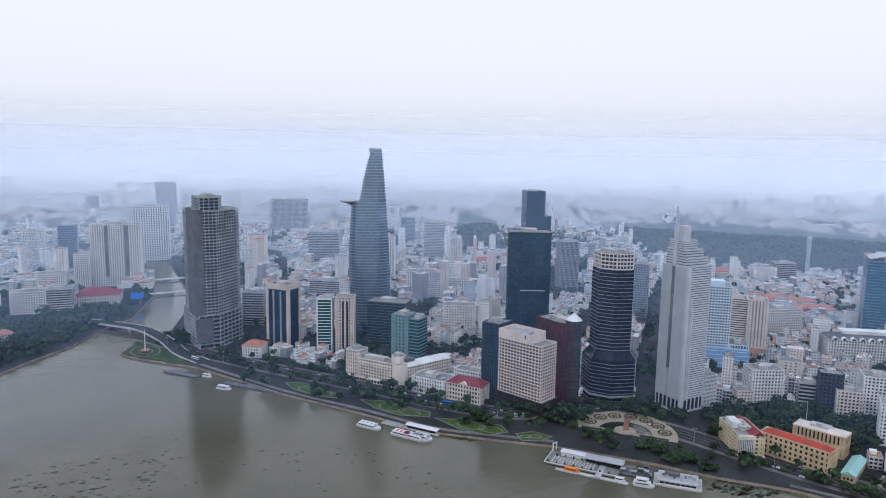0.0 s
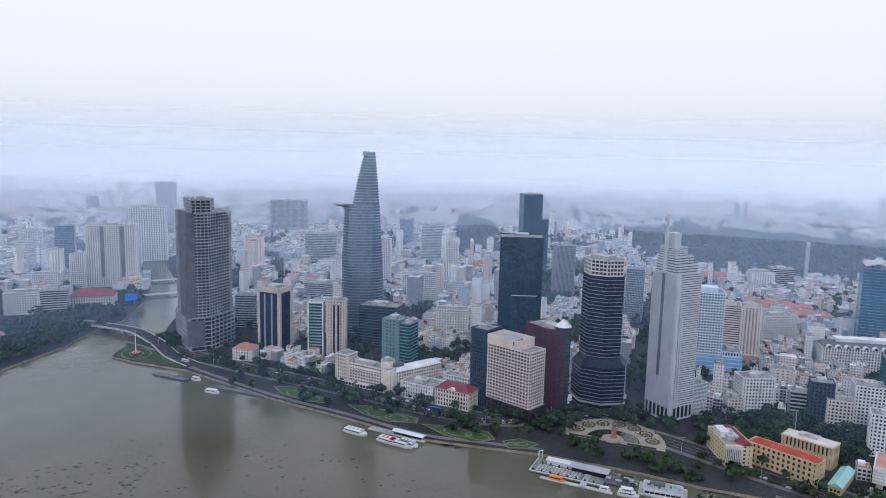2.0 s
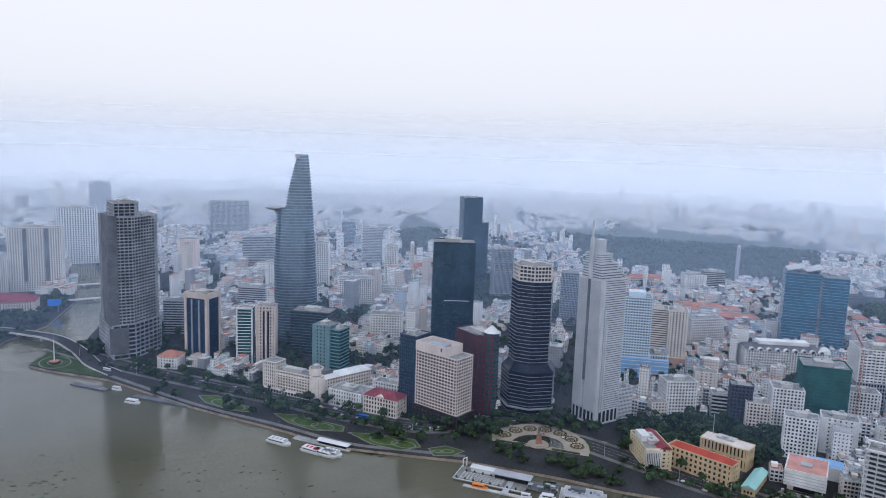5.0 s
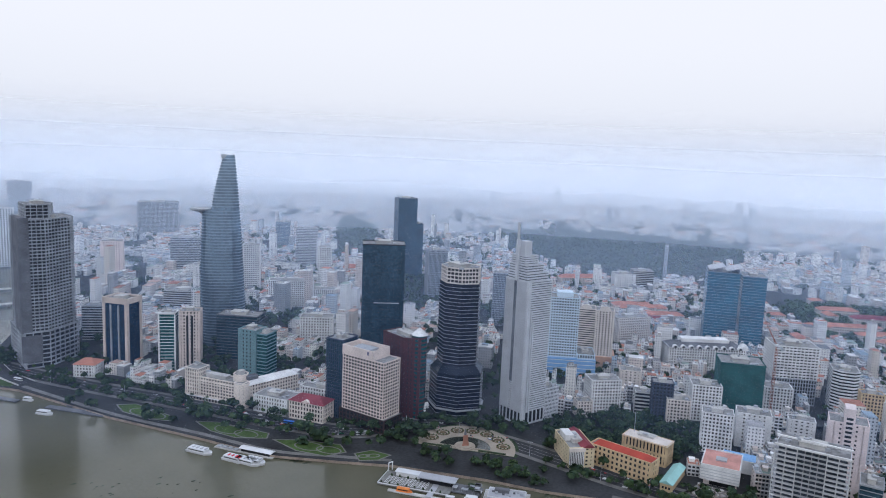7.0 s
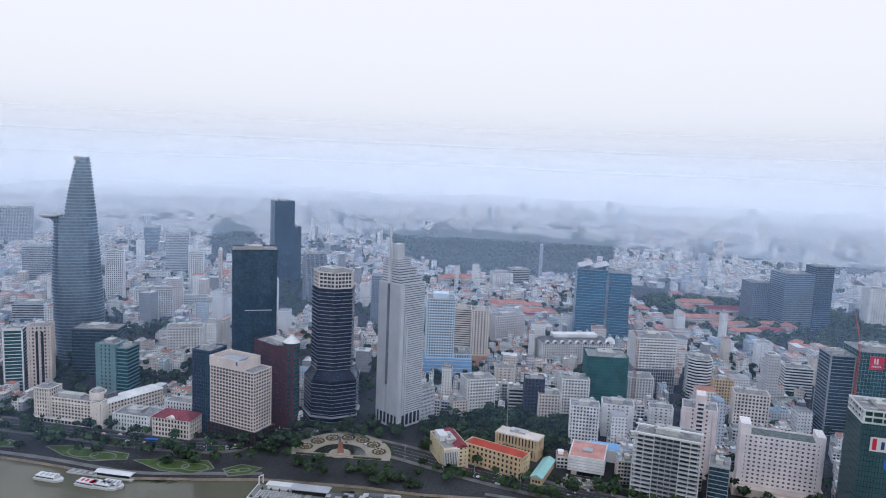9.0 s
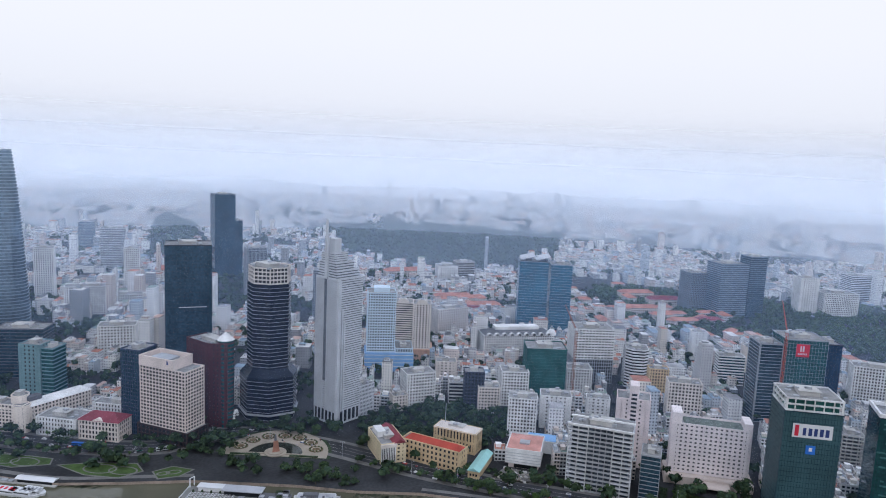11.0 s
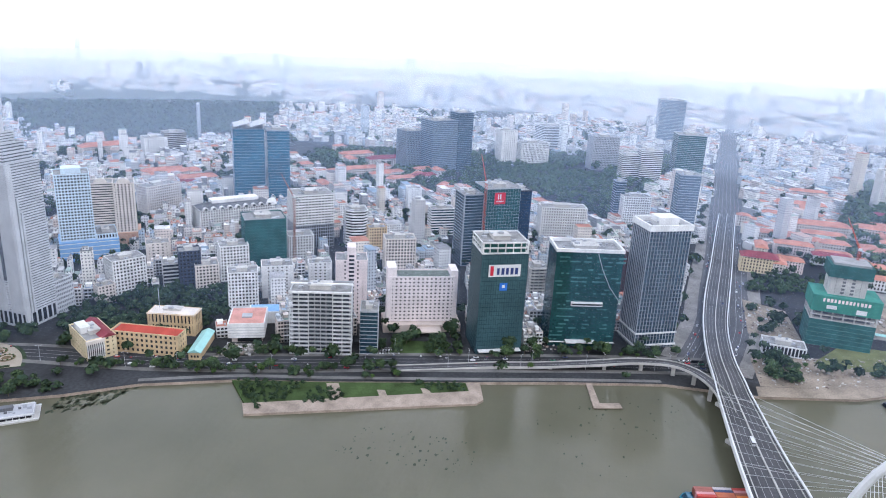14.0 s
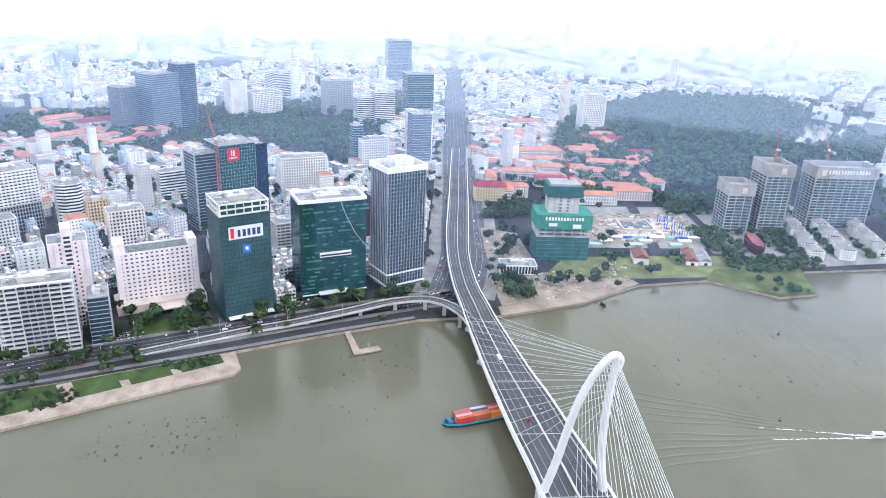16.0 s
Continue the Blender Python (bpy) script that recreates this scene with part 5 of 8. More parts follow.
def block(name, label, x, y, ang, w, d, h, wall, glazing, style, seed):
    floors = max(2, round(h / 3.7))
    kw = {"grid": dict(bay=3.4, pier=1.5, sill=1.5), "bands": dict(sill=1.6), "lines": dict(sill=0.6), "fins": dict(bay=2.4, pier=0.6, sill=0.8), "bandw": dict(bay=4.6, pier=3.0, sill=2.1), "skeleton": dict(bay=6, pier=0.8, sill=0.8, inset=3)}[style]
    return tower(name, label, x, y, ang, rect(w, d), h, floors, wall, glazing, "grid" if style == "bandw" else style, seed=seed, crowd=4, category="office tower" if "tower" in name else "apartment block" if "apart" in name else "office block", **kw)


block("office_block", "white block with a dense grid of dark windows", 717, 373, -50, 31, 25, 39, WHITE, DARKTINT, "grid", 300)
block("office_block", "narrow dark navy block with small panes", 678, 396, -50, 22, 18, 42, NAVYWALL, DARKTINT, "grid", 301)
block("office_block", "grey concrete banded office block", 681, 419, -50, 19, 17, 24, PALECON, DARKTINT, "bands", 302)
block("apartment_block", "cream apartment block with balconies", 681, 379, -50, 24, 19, 28, CREAM, DARKTINT, "grid", 303)
block("apartment_block", "tall white apartment block with stepped front", 651, 322, -58, 29, 20, 39, WHITE, DARKTINT, "grid", 304)
block("apartment_block", "plain white apartment block", 693, 309, -58, 32, 22, 34, WHITE, DARKTINT, "bandw", 305)
block("netted_block", "block wrapped in dark green building net", 745, 359, -52, 46, 37, 63, NET, NET, "lines", 306)
block("office_block", "low white block with square windows", 802, 336, -52, 30, 24, 32, WHITE, DARKTINT, "grid", 307)
t = block("garden_hotel", "large white colonial hotel with arched dormers", 860, 495, -40, 102, 36, 29, WHITE, DARKTINT, "grid", 308)
part("mansard", hip(102, 36, 29.2, 7, 0.3, 0.4).mesh("mansard", DARKCON), t, "dark mansard roof")
for k in range(9):
    part("dormer", Geo().prism([(3.6 * math.cos(math.pi * q / 10), 4.2 * math.sin(math.pi * q / 10)) for q in range(11)], 0, 5.0).mesh("dormer", WHITE), t, "white arched dormer").matrix_basis = pose(8 + k * 10.8, 4.2, 29.2, 90, 0, 0)
    part("dormer_window", Geo().prism([(2.2 * math.cos(math.pi * q / 8), 2.8 * math.sin(math.pi * q / 8)) for q in range(9)], 0, 0.3).mesh("dormer_window", DARKTINT), t).matrix_basis = pose(8 + k * 10.8, -0.75, 29.6, 90, 0, 0)
part("roof_hall", Geo().box(20, 14, 30, 84, 30, 39).mesh("roof_hall", WHITE), t)
part("corner_dome", spun(100, 6, [(7, 29), (6.4, 33), (4, 36), (0, 37.5)], 14).mesh("corner_dome", WHITE), t)
block("apartment_block", "white block with a green stair side", 745, 282, -60, 25, 15, 25, WHITE, DARKTINT, "bandw", 309)
block("apartment_block", "cream block with a plain gable", 721, 470, -50, 25, 20, 28, CREAM, DARKTINT, "bandw", 310)
block("apartment_block", "tall cream apartment tower behind the hotel", 793, 212, -62, 35, 21, 48, CREAM, DARKTINT, "grid", 311)
block("office_block", "ochre yellow plastered office block", 869, 262, -58, 23, 16, 34, YELLOW, DARKTINT, "grid", 312)
block("apartment_block", "slim white tower with few windows", 1068, 278, -58, 21, 17, 40, WHITE, DARKTINT, "bandw", 313)
block("office_block", "white and dark glass office", 981, 215, -58, 33, 20, 37, WHITE, GLASSDEEP, "bands", 314)
block("office_block", "cream plastered corner block", 1061, 203, -58, 28, 22, 35, CREAM, DARKTINT, "bandw", 315)
block("dark_podium", "dark grey office podium below the tall tower", 377, 843, -45, 54, 32, 57, DARKCON, GLASSDEEP, "lines", 316)
block("hotel_block", "long white stepped hotel", 561, 1082, -30, 76, 30, 44, WHITE, DARKTINT, "grid", 317)
block("office_block", "white arcaded government building", 605, 1068, -30, 68, 27, 27, WHITE, DARKTINT, "grid", 318)
block("apartment_block", "slim white apartment tower", 717, 1194, -30, 27, 22, 78, WHITE, DARKTINT, "grid", 319)
block("office_tower", "white tower with a blue glass side", 570, 1209, -30, 30, 27, 89, WHITE, GLASSBLUE, "grid", 320)
block("office_block", "grey concrete banded office block", 397, 1118, -40, 56, 34, 36, PALECON, DARKTINT, "bands", 321)
block("office_tower", "blue-grey tower in the distance", 869, 1697, -30, 38, 30, 70, GREYMET, GLASSBIT, "lines", 322)
block("unfinished_block", "brown unfinished block in the distance", 781, 1410, -30, 48, 38, 88, PALECON, DARKCON, "bands", 323)
block("office_tower", "grey ribbed office tower among trees", 1369, 385, -40, 42, 38, 76, BITBAND, GLASSGREY, "grid", 324)
block("office_tower", "grey apartment tower of a pair", 1369, 332, -40, 58, 46, 100, BITBAND, GLASSBIT, "bands", 325)
block("office_tower", "dark grey apartment tower of a pair", 1411, 294, -40, 35, 32, 114, BITBAND, GLASSDEEP, "lines", 326)
block("apartment_block", "white slab tower among trees", 1519, 228, -50, 36, 28, 72, WHITE, DARKTINT, "bandw", 327)
block("hotel_block", "white hotel with a pitched crown", 1530, 188, -50, 67, 40, 48, WHITE, DARKTINT, "grid", 328)
block("office_block", "white office block with window bands", 1725, 171, -50, 68, 41, 60, WHITE, DARKTINT, "bands", 329)
block("apartment_block", "white curved balcony apartment block", 1015, 70, -70, 63, 25, 49, WHITE, DARKTINT, "grid", 330)
block("office_block", "white office with a grid of windows", 1140, -34, -70, 42, 25, 48, WHITE, DARKTINT, "grid", 331)
block("office_block", "dark slim glass block", 1156, -20, -70, 15, 18, 66, GREYMET, GLASSDEEP, "lines", 332)
block("office_tower", "glass tower with a curved shoulder", 1123, -107, -75, 30, 27, 92, GREYMET, GLASSBIT, "lines", 333)
block("office_tower", "teal glass tower by the long street", 1553, -117, -78, 56, 45, 91, LIGHTMET, GLASSTEAL, "lines", 334)
block("office_block", "white block with dark bands", 1484, -17, -70, 42, 25, 52, WHITE, DARKTINT, "bands", 335)
block("office_block", "white block with dark bands", 1488, -52, -70, 42, 25, 63, WHITE, DARKTINT, "bands", 336)
block("office_tower", "grey block in the distance", 1573, 47, -65, 58, 35, 69, LIGHTMET, GLASSGREY, "grid", 337)
block("office_tower", "slim tall hazy tower", 2023, -85, -80, 64, 51, 114, GREYMET, GLASSBIT, "lines", 338)
block("apartment_block", "brown banded block behind the green hotel", 827, -48, -70, 19, 19, 59, MAROON, DARKTINT, "bands", 339)
block("apartment_block", "pale banded tower by the woods", 1430, -450, -85, 46, 32, 76, WHITE, DARKTINT, "grid", 340)
# open decks round a solid core, its dark colour standing for inner shade
block("parking_frame", "open concrete parking frame", 808, 50, -66, 21, 26, 32, PALECON, DARKCON, "skeleton", 341)
block("apartment_block", "pinkish apartment tower behind the unfinished one", 382, 1448, -20, 40, 32, 74, PINKISH, DARKTINT, "bandw", 342)
block("office_block", "grey podium block behind the striped tower", 256, 1014, -30, 31, 25, 47, PALECON, DARKTINT, "bands", 343)
block("apartment_block", "white balcony tower by the canal", 60, 1408, -10, 27, 22, 60, WHITE, DARKTINT, "grid", 344)
block("office_tower", "dark blue tower by the canal", 46, 1682, -10, 37, 30, 84, GREYMET, GLASSBLUE, "lines", 345)
block("apartment_block", "white apartment block by the canal", 30, 1481, -10, 23, 21, 61, WHITE, DARKTINT, "bandw", 346)
block("apartment_block", "white apartment block by the canal", -21, 1838, -10, 47, 28, 58, WHITE, DARKTINT, "grid", 347)
block("office_block", "white low block by the canal", 0, 1357, -10, 43, 30, 37, WHITE, DARKTINT, "grid", 348)
block("office_block", "grey stone hall by the canal", 10, 1212, -10, 37, 30, 36, PALECON, DARKTINT, "bands", 349)
block("office_block", "white office by the canal", -38, 1228, -10, 49, 29, 33, WHITE, DARKTINT, "grid", 350)
block("office_tower", "hazy tower block in the distance", 628, 2081, -20, 110, 66, 94, GREYMET, GLASSGREY, "grid", 351)
block("office_block", "banded grey block in the distance", 519, 1461, -25, 67, 40, 73, PALECON, DARKTINT, "bands", 352)
block("office_tower", "hazy tower in the distance", 358, 2440, -15, 60, 48, 129, GREYMET, GLASSGREY, "grid", 353)
block("office_block", "white block with roof sign beside the tall tower", 459, 1158, -25, 22, 22, 67, WHITE, DARKTINT, "bandw", 354)
block("office_tower", "dark glass block behind the tall tower", 590, 1212, -25, 11, 16, 83, GREYMET, GLASSDEEP, "lines", 355)
block("office_block", "grey block behind the lined tower", 812, 792, -45, 28, 22, 85, GREYMET, GLASSGREY, "fins", 356)
block("city_block", "white office with a portico beside the grey tower", 640, 446, -30, 34, 24, 36, WHITE, DARKTINT, "grid", 357)
block("city_block", "pale corner house with green awning", 618, 446, -30, 17, 14, 17, CREAM, DARKTINT, "grid", 358)
block("office_block", "white round tower block in the park", 1232, 870, -40, 43, 34, 37, WHITE, DARKTINT, "bandw", 359)
block("office_block", "grey block in the park", 1264, 847, -40, 41, 33, 45, PALECON, DARKTINT, "bands", 360)
block("office_block", "long arcaded cream block behind the hotel", 905, 611, -20, 55, 27, 38, CREAM, DARKTINT, "grid", 361)
# ---- plans of parks and yards that carry no houses ----
PARKS = [
    [(1000, -340), (1060, -470), (1100, -760), (1350, -1050), (1900, -1120), (1950, -820), (1650, -480), (1200, -330)],   # zoo woods
    [(1290, 1010), (1470, 870), (1700, 850), (2200, 1100), (2100, 1340), (1960, 1660), (1690, 1700), (1410, 1370)],   # palace park
    [(910, 1460), (1010, 1420), (1360, 1960), (1440, 2250), (1330, 2150)],   # city park
    [(1190, 350), (1220, 190), (1190, -29), (1812, -151), (1713, 157), (1560, 450), (1580, 790), (1440, 720), (1300, 560), (1230, 470)],   # tree-filled quarter
    [(720, -140), (900, -150), (960, -440), (740, -420)],   # building site
    [(690, -250), (745, -400), (800, -640), (1010, -640), (960, -430), (800, -250)],
    [(120, 1010), (84, 938), (104, 905), (216, 709), (350, 500), (470, 352), (505, 420), (400, 545), (300, 690), (180, 900)],
]
# ---- tile-roofed houses ----
YELLOWC = mat("pale_yellow_render", (0.68, 0.57, 0.38), 0.8, vary=0.13)


def tile_house(x, y, ang, w, d, h, wall, seed):
    lab = "cream colonial building with a hipped terracotta tile roof" if wall != PINKISH else "pale pink colonial building with a hipped terracotta tile roof"
    t = tower("tile_roofed_building", lab, x, y, ang, rect(w, d), h, max(1, round(h / 4.2)), wall, DARKTINT, "grid", bay=3.6, pier=1.9, sill=1.6, seed=seed, crowd=0, category="colonial building", top=False)
    part("tile_roof", hip(w, d, h, min(w, d) * 0.26, 0.42, 1.1).mesh("tile_roof", TERRA if seed % 9 else DARKRED), t, "terracotta tile roof")
    part("eave", Geo().ring(rect(w, d), h - 0.5, h + 0.05, 0.7, 0.3).mesh("eave", WHITE), t)
    return t


tile_house(1007, -187, -92, 44, 22, 20, YELLOWC, 0)
tile_house(1108, -242, -92, 49, 18, 15, PINKISH, 1)
tile_house(1170, -211, -92, 76, 18, 12, CREAM, 2)
tile_house(1217, -284, -88, 79, 22, 20, CREAM, 3)
tile_house(1118, -299, -92, 39, 18, 20, CREAM, 4)
tile_house(1099, -350, -98, 48, 20, 20, CREAM, 5)
tile_house(1155, -385, -98, 63, 18, 20, CREAM, 6)
tile_house(1044, -377, -98, 54, 16, 14, PINKISH, 7)
tile_house(1188, -462, -98, 36, 20, 17, CREAM, 8)
tile_house(1365, -426, -98, 90, 18, 13, CREAM, 9)
tile_house(1102, -442, -98, 30, 18, 12, CREAM, 10)
tile_house(1383, -280, -92, 83, 18, 15, WHITE, 11)
tile_house(1489, -323, -92, 63, 16, 17, PINKISH, 12)
tile_house(1241, -206, -92, 19, 14, 17, CREAM, 13)
tile_house(1235, -369, -98, 56, 20, 20, CREAM, 14)
tile_house(1067, 745, -40, 69, 20, 16, CREAM, 15)
tile_house(1054, 662, -40, 60, 20, 16, CREAM, 16)
tile_house(1379, 523, -45, 69, 20, 17, CREAM, 17)
tile_house(1363, 457, -45, 84, 22, 16, CREAM, 18)
tile_house(1247, 463, -45, 73, 18, 17, CREAM, 19)
tile_house(1252, 553, -45, 28, 16, 16, CREAM, 20)
tile_house(1234, 367, -45, 51, 16, 13, CREAM, 21)
tile_house(1480, 584, -45, 26, 16, 12, CREAM, 22)
tile_house(1175, 965, -30, 95, 26, 19, CREAM, 23)
tile_house(1062, 727, -30, 90, 18, 14, CREAM, 24)
tile_house(1244, 405, -45, 38, 16, 15, CREAM, 25)
tile_house(1226, 480, -45, 43, 16, 16, CREAM, 26)
tile_house(1025, 669, -30, 57, 18, 12, CREAM, 27)
tile_house(49, 1239, -15, 66, 40, 18, CREAM, 36)
tile_house(-60, 1062, 20, 30, 20, 9, PINKISH, 33)
tile_house(213, 856, -40, 25, 22, 15, WHITE, 29)
tile_house(827, 1277, -30, 56, 30, 16, CREAM, 30)

for k, (x, y) in enumerate(((1131, -257), (1086, -291), (1136, -329), (1229, -320), (1287, -400), (1393, -460), (1199, -410), (1240, -480), (1102, -399), (1112, -430), (1044, -310), (1024, -226), (1041, -350), (996, -330), (1185, -290),
                            (1003, -240), (1078, -285), (1018, -385), (1072, -228), (1060, -430), (1150, -262), (1320, -330), (1290, -250), (1160, -440), (1330, -480))):
    if not any(x0 - 4 < c * (x - 8 - px) + s * (y - 18 - py) < x1 + 4 and y0 - 4 < -s * (x - 8 - px) + c * (y - 18 - py) < y1 + 4 for px, py, c, s, x0, y0, x1, y1 in TAKEN):
        tile_house(x, y, -92 if k % 3 else -4, 36 + (k * 7) % 25, 15 + k % 3, 13 + k % 4, (CREAM, WHITE, PINKISH)[k % 3], 101 + k)
rng = random.Random(64)
for k in range(26):
    tile_house(1150 + rng.random() * 330, 250 + rng.random() * 260, -45 + rng.choice((0, 45, 90)), 24 + rng.random() * 34, 13 + rng.random() * 6, 9 + rng.random() * 6, rng.choice((CREAM, WHITE, PINKISH)), 31 + k)

# ---- riverside service buildings ----
t = tower("naval_office", "pale building with black vertical window strips and a wine red roof", 516, 369, -30, rect(24, 42), 18, 5, YELLOWC, DARKTINT, "grid", bay=4.5, pier=2.6, sill=1.9, seed=61, crowd=4, category="office building", top=True)
for k in range(9):
    part("white_fin", Geo().box(0.2 + k * 1.6, -1.4, 2, 0.9 + k * 1.6, -0.1, 15.5).mesh("white_fin", WHITE), t)
part("dark_strip", Geo().box(0.1, -0.5, 2, 14, -0.08, 15.5).mesh("dark_strip", BLACKFR), t)
part("cornice", Geo().box(-0.4, -1.6, 15.5, 14.6, 0.1, 18.6).mesh("cornice", CREAM), t)
part("red_roof", hip(12, 42, 18.4, 3.2, 0.0, 0.5).mesh("red_roof", DARKRED), t, x=12)
part("roof_house", Geo().box(2, 18, 18.1, 10, 34, 23.5).mesh("roof_house", WHITE), t)
t = tower("naval_barracks", "ochre building with arched windows and a bright red roof", 540, 366, -80, rect(60, 16), 18.5, 4, YELLOW, DARKTINT, "grid", bay=4.2, pier=2.2, sill=2.0, seed=62, crowd=0, category="office building")
part("red_roof", hip(56, 13, 18.7, 4.0, 0.35, 0.3).mesh("red_roof", REDROOF), t, "bright red roof", x=2, y=1.5)
t = tower("naval_hall", "ochre hall with tall pilasters and a cream flat roof", 580, 360, -76, rect(43, 18), 19.5, 2, YELLOW, DARKTINT, "grid", bay=3.4, pier=1.9, sill=2.2, seed=63, crowd=2, category="office building", roof=CREAM)
part("roof_slope", hip(43, 18, 20.1, 2.5, 0.3, 0.6).mesh("roof_slope", CREAM), t)
part("radio_mast", Geo().tube([(8, 9, 20), (8, 9, 42)], 0.3, 5).mesh("radio_mast", GREYMET), t)
t = thing("boat_shed", "long ochre shed with a turquoise sheet roof", "shed", 551, 292, 2.6, 18)
take(551, 284, 18, 44, 12)
part("wall", Geo().box(0, -5, 0, 43, 5, 7).mesh("wall", YELLOW), t)
part("roof", hip(43, 10, 7, 3.0, 0.0, 0.8).mesh("roof", TURQ), t, "turquoise roof", y=-5)
for k in range(3):
    part("window", Geo().box(-0.12, -3.6 + k * 2.6, 2.4, 0.1, -2.0 + k * 2.6, 4.4).mesh("window", DARKTINT), t)
t = thing("museum", "white cantilevered museum box with a salmon roof on a pink base", "museum", 589, 284, 2.6, -65)
take(589, 284, -65, 34, 62)
part("base", Geo().box(3, 3, 0, 30, 36, 5).mesh("base", PINKISH), t)
part("glass_front", Geo().box(8, 2.6, 0.4, 29, 3.1, 4.6).mesh("glass_front", DARKTINT), t)
part("upper_box", Geo().box(0, 0, 5, 32, 38, 18).mesh("upper_box", WHITE), t)
for k in range(4):
    part("louvre", Geo().box(-0.2, -0.25, 7 + k * 2.6, 32.2, 0.02, 7.5 + k * 2.6).mesh("louvre", LIGHTMET), t)
part("roof", Geo().box(1, 1, 18, 31, 37, 18.25).mesh("roof", mat("salmon_roof", (0.55, 0.28, 0.24), 0.85, vary=0.2)), t, "salmon roof")
part("parapet", Geo().ring(rect(32, 38), 18, 19, 0.05, 0.6).mesh("parapet", WHITE), t)
part("skylight", Geo().box(11, 14, 18.25, 20, 22, 19.6).mesh("skylight", GREYMET), t)
part("rear_box", Geo().box(14, 42, 0, 44, 60, 12).mesh("rear_box", WHITE), t)
part("blue_roof", Geo().box(15, 43, 12, 43, 59, 12.4).mesh("blue_roof", SKYBLUE), t, "bright blue roof")
patch("forecourt", [(560, 282), (575, 252), (600, 250), (590, 284)], 2.66, PAVING, "pale cluttered paved forecourt", "yard")

# ---- the round square with its monument ----
plaza = thing("round_square", "half-round square with pale paving, flower beds and a dark pool", "square", 467, 455, 2.5, -52.6)
take(430, 470, -52.6, 104, 60)
BEDM = mat("flower_bed", (0.13, 0.095, 0.055), 0.95, vary=0.4, scale=0.5, fine=2)
PALEP = mat("pale_plaza_paving", (0.34, 0.295, 0.24), 0.85, vary=0.15, fine=1.2)


def half(r, ky, n=28, y0=0.0):
    return [(r * math.cos(math.pi * k / n), y0 + ky * r * math.sin(math.pi * k / n)) for k in range(n + 1)]


part("paving", Geo().prism([(48, -6)] + half(48, 1.1) + [(-48, -6)], 0, 0.22).mesh("paving", PALEP), plaza)
part("hedge_ring", Geo().prism([(51, -7)] + half(51, 1.12) + [(-51, -7)], 0, 0.12).mesh("hedge_ring", HEDGE), plaza)
part("pool", Geo().prism(half(25, 1.0, 24, -1), 0.23, 0.5).mesh("pool", mat("pool_water", (0.03, 0.035, 0.03), 0.12, vary=0.2)), plaza, "dark half-round pool")
part("pool_rim", Geo().ring(half(25, 1.0, 24, -1), 0.23, 1.0, 1.2, 0.3).mesh("pool_rim", PALEP), plaza)
part("terrace", Geo().prism(oct_(0, 1, 10, 28), 0.5, 1.4).prism(oct_(0, 1, 7.5, 28), 1.4, 2.0).mesh("terrace", PALEP), plaza)
for k in range(7):
    a = math.pi * (0.1 + 0.8 * k / 6)
    cx, cy = 37 * math.cos(a), 40 * math.sin(a)
    part("flower_bed", Geo().prism(oct_(cx, cy, 7.0, 16), 0.22, 0.4).mesh("flower_bed", BEDM), plaza)
    part("bed_path", Geo().ring(oct_(cx, cy, 4.2, 16), 0.4, 0.55, 0.6, 0.6).mesh("bed_path", PALEP), plaza)
    for q in range(10):
        b = q * 0.628 + k
        part("shrub", spun(0, 0, [(0.2, 0), (0.8, 0.4), (0.6, 1.0), (0, 1.3)], 6).mesh("shrub", HEDGE if q % 2 else LEAFLIGHT), plaza, x=cx + 5.6 * math.cos(b), y=cy + 5.6 * math.sin(b), z=0.4)
for x0, x1 in ((-40, -16), (14, 40)):
    part("hedge", Geo().box(x0, -5.5, 0.2, x1, -3.2, 1.0).mesh("hedge", HEDGE), plaza)
monument = thing("monument", "tall brick pedestal carrying a dark statue", "monument", 467.8, 455.6, 4.4, -52.6)
part("pedestal", spun(0, 0, [(4.2, 0), (3.4, 3), (2.6, 9), (2.9, 10), (0, 10.1)], 3).mesh("pedestal", mat("brick_pedestal", (0.30, 0.15, 0.11), 0.85, vary=0.2)), monument)
statue = new("statue", spun(0, 0, [(1.0, 0), (1.2, 1.5), (0.8, 3.5), (1.0, 4.6), (0.5, 5.2), (0.6, 5.8), (0, 6.4)], 8).mesh("statue", DARKCON))
statue.matrix_world = pose(467.8, 455.6, 14.5)
tagged(statue, "dark stone statue on the brick pedestal", "statue")

# ---- piers and boats ----
pier = thing("ferry_pier", "pale river pier with long sheds, tables and a walkway", "pier", 360, 443, 0, -55.5)
part("deck", Geo().box(0, 0, 0.6, 62, 26, 1.6).mesh("deck", mat("grey_pier_deck", (0.20, 0.20, 0.19), 0.85, vary=0.25, scale=0.15)), pier)
for x, y in ((2, 2), (30, 2), (60, 2), (2, 20), (60, 20)):
    part("pile", Geo().tube([(x, y, -2), (x, y, 0.7)], 0.6, 8).mesh("pile", PALECON), pier)
part("edge_rail", Geo().box(0, 0, 1.6, 62, 0.3, 2.5).box(0, 0.3, 1.6, 0.3, 26, 2.5).mesh("edge_rail", WHITEMET), pier)
part("float", Geo().box(12, -8, 0.2, 72, -4, 1.0).mesh("float", PALECON), pier)
part("walkway", Geo().box(45, -8, 1.05, 50, 26, 1.9).mesh("walkway", LIGHTMET), pier)
part("shed", Geo().box(10, 19, 1.6, 31, 25, 5.0).mesh("shed", WHITE), pier)
part("shed_roof", Geo().box(9, 18, 5.0, 32, 26, 5.5).mesh("shed_roof", WHITEMET), pier)
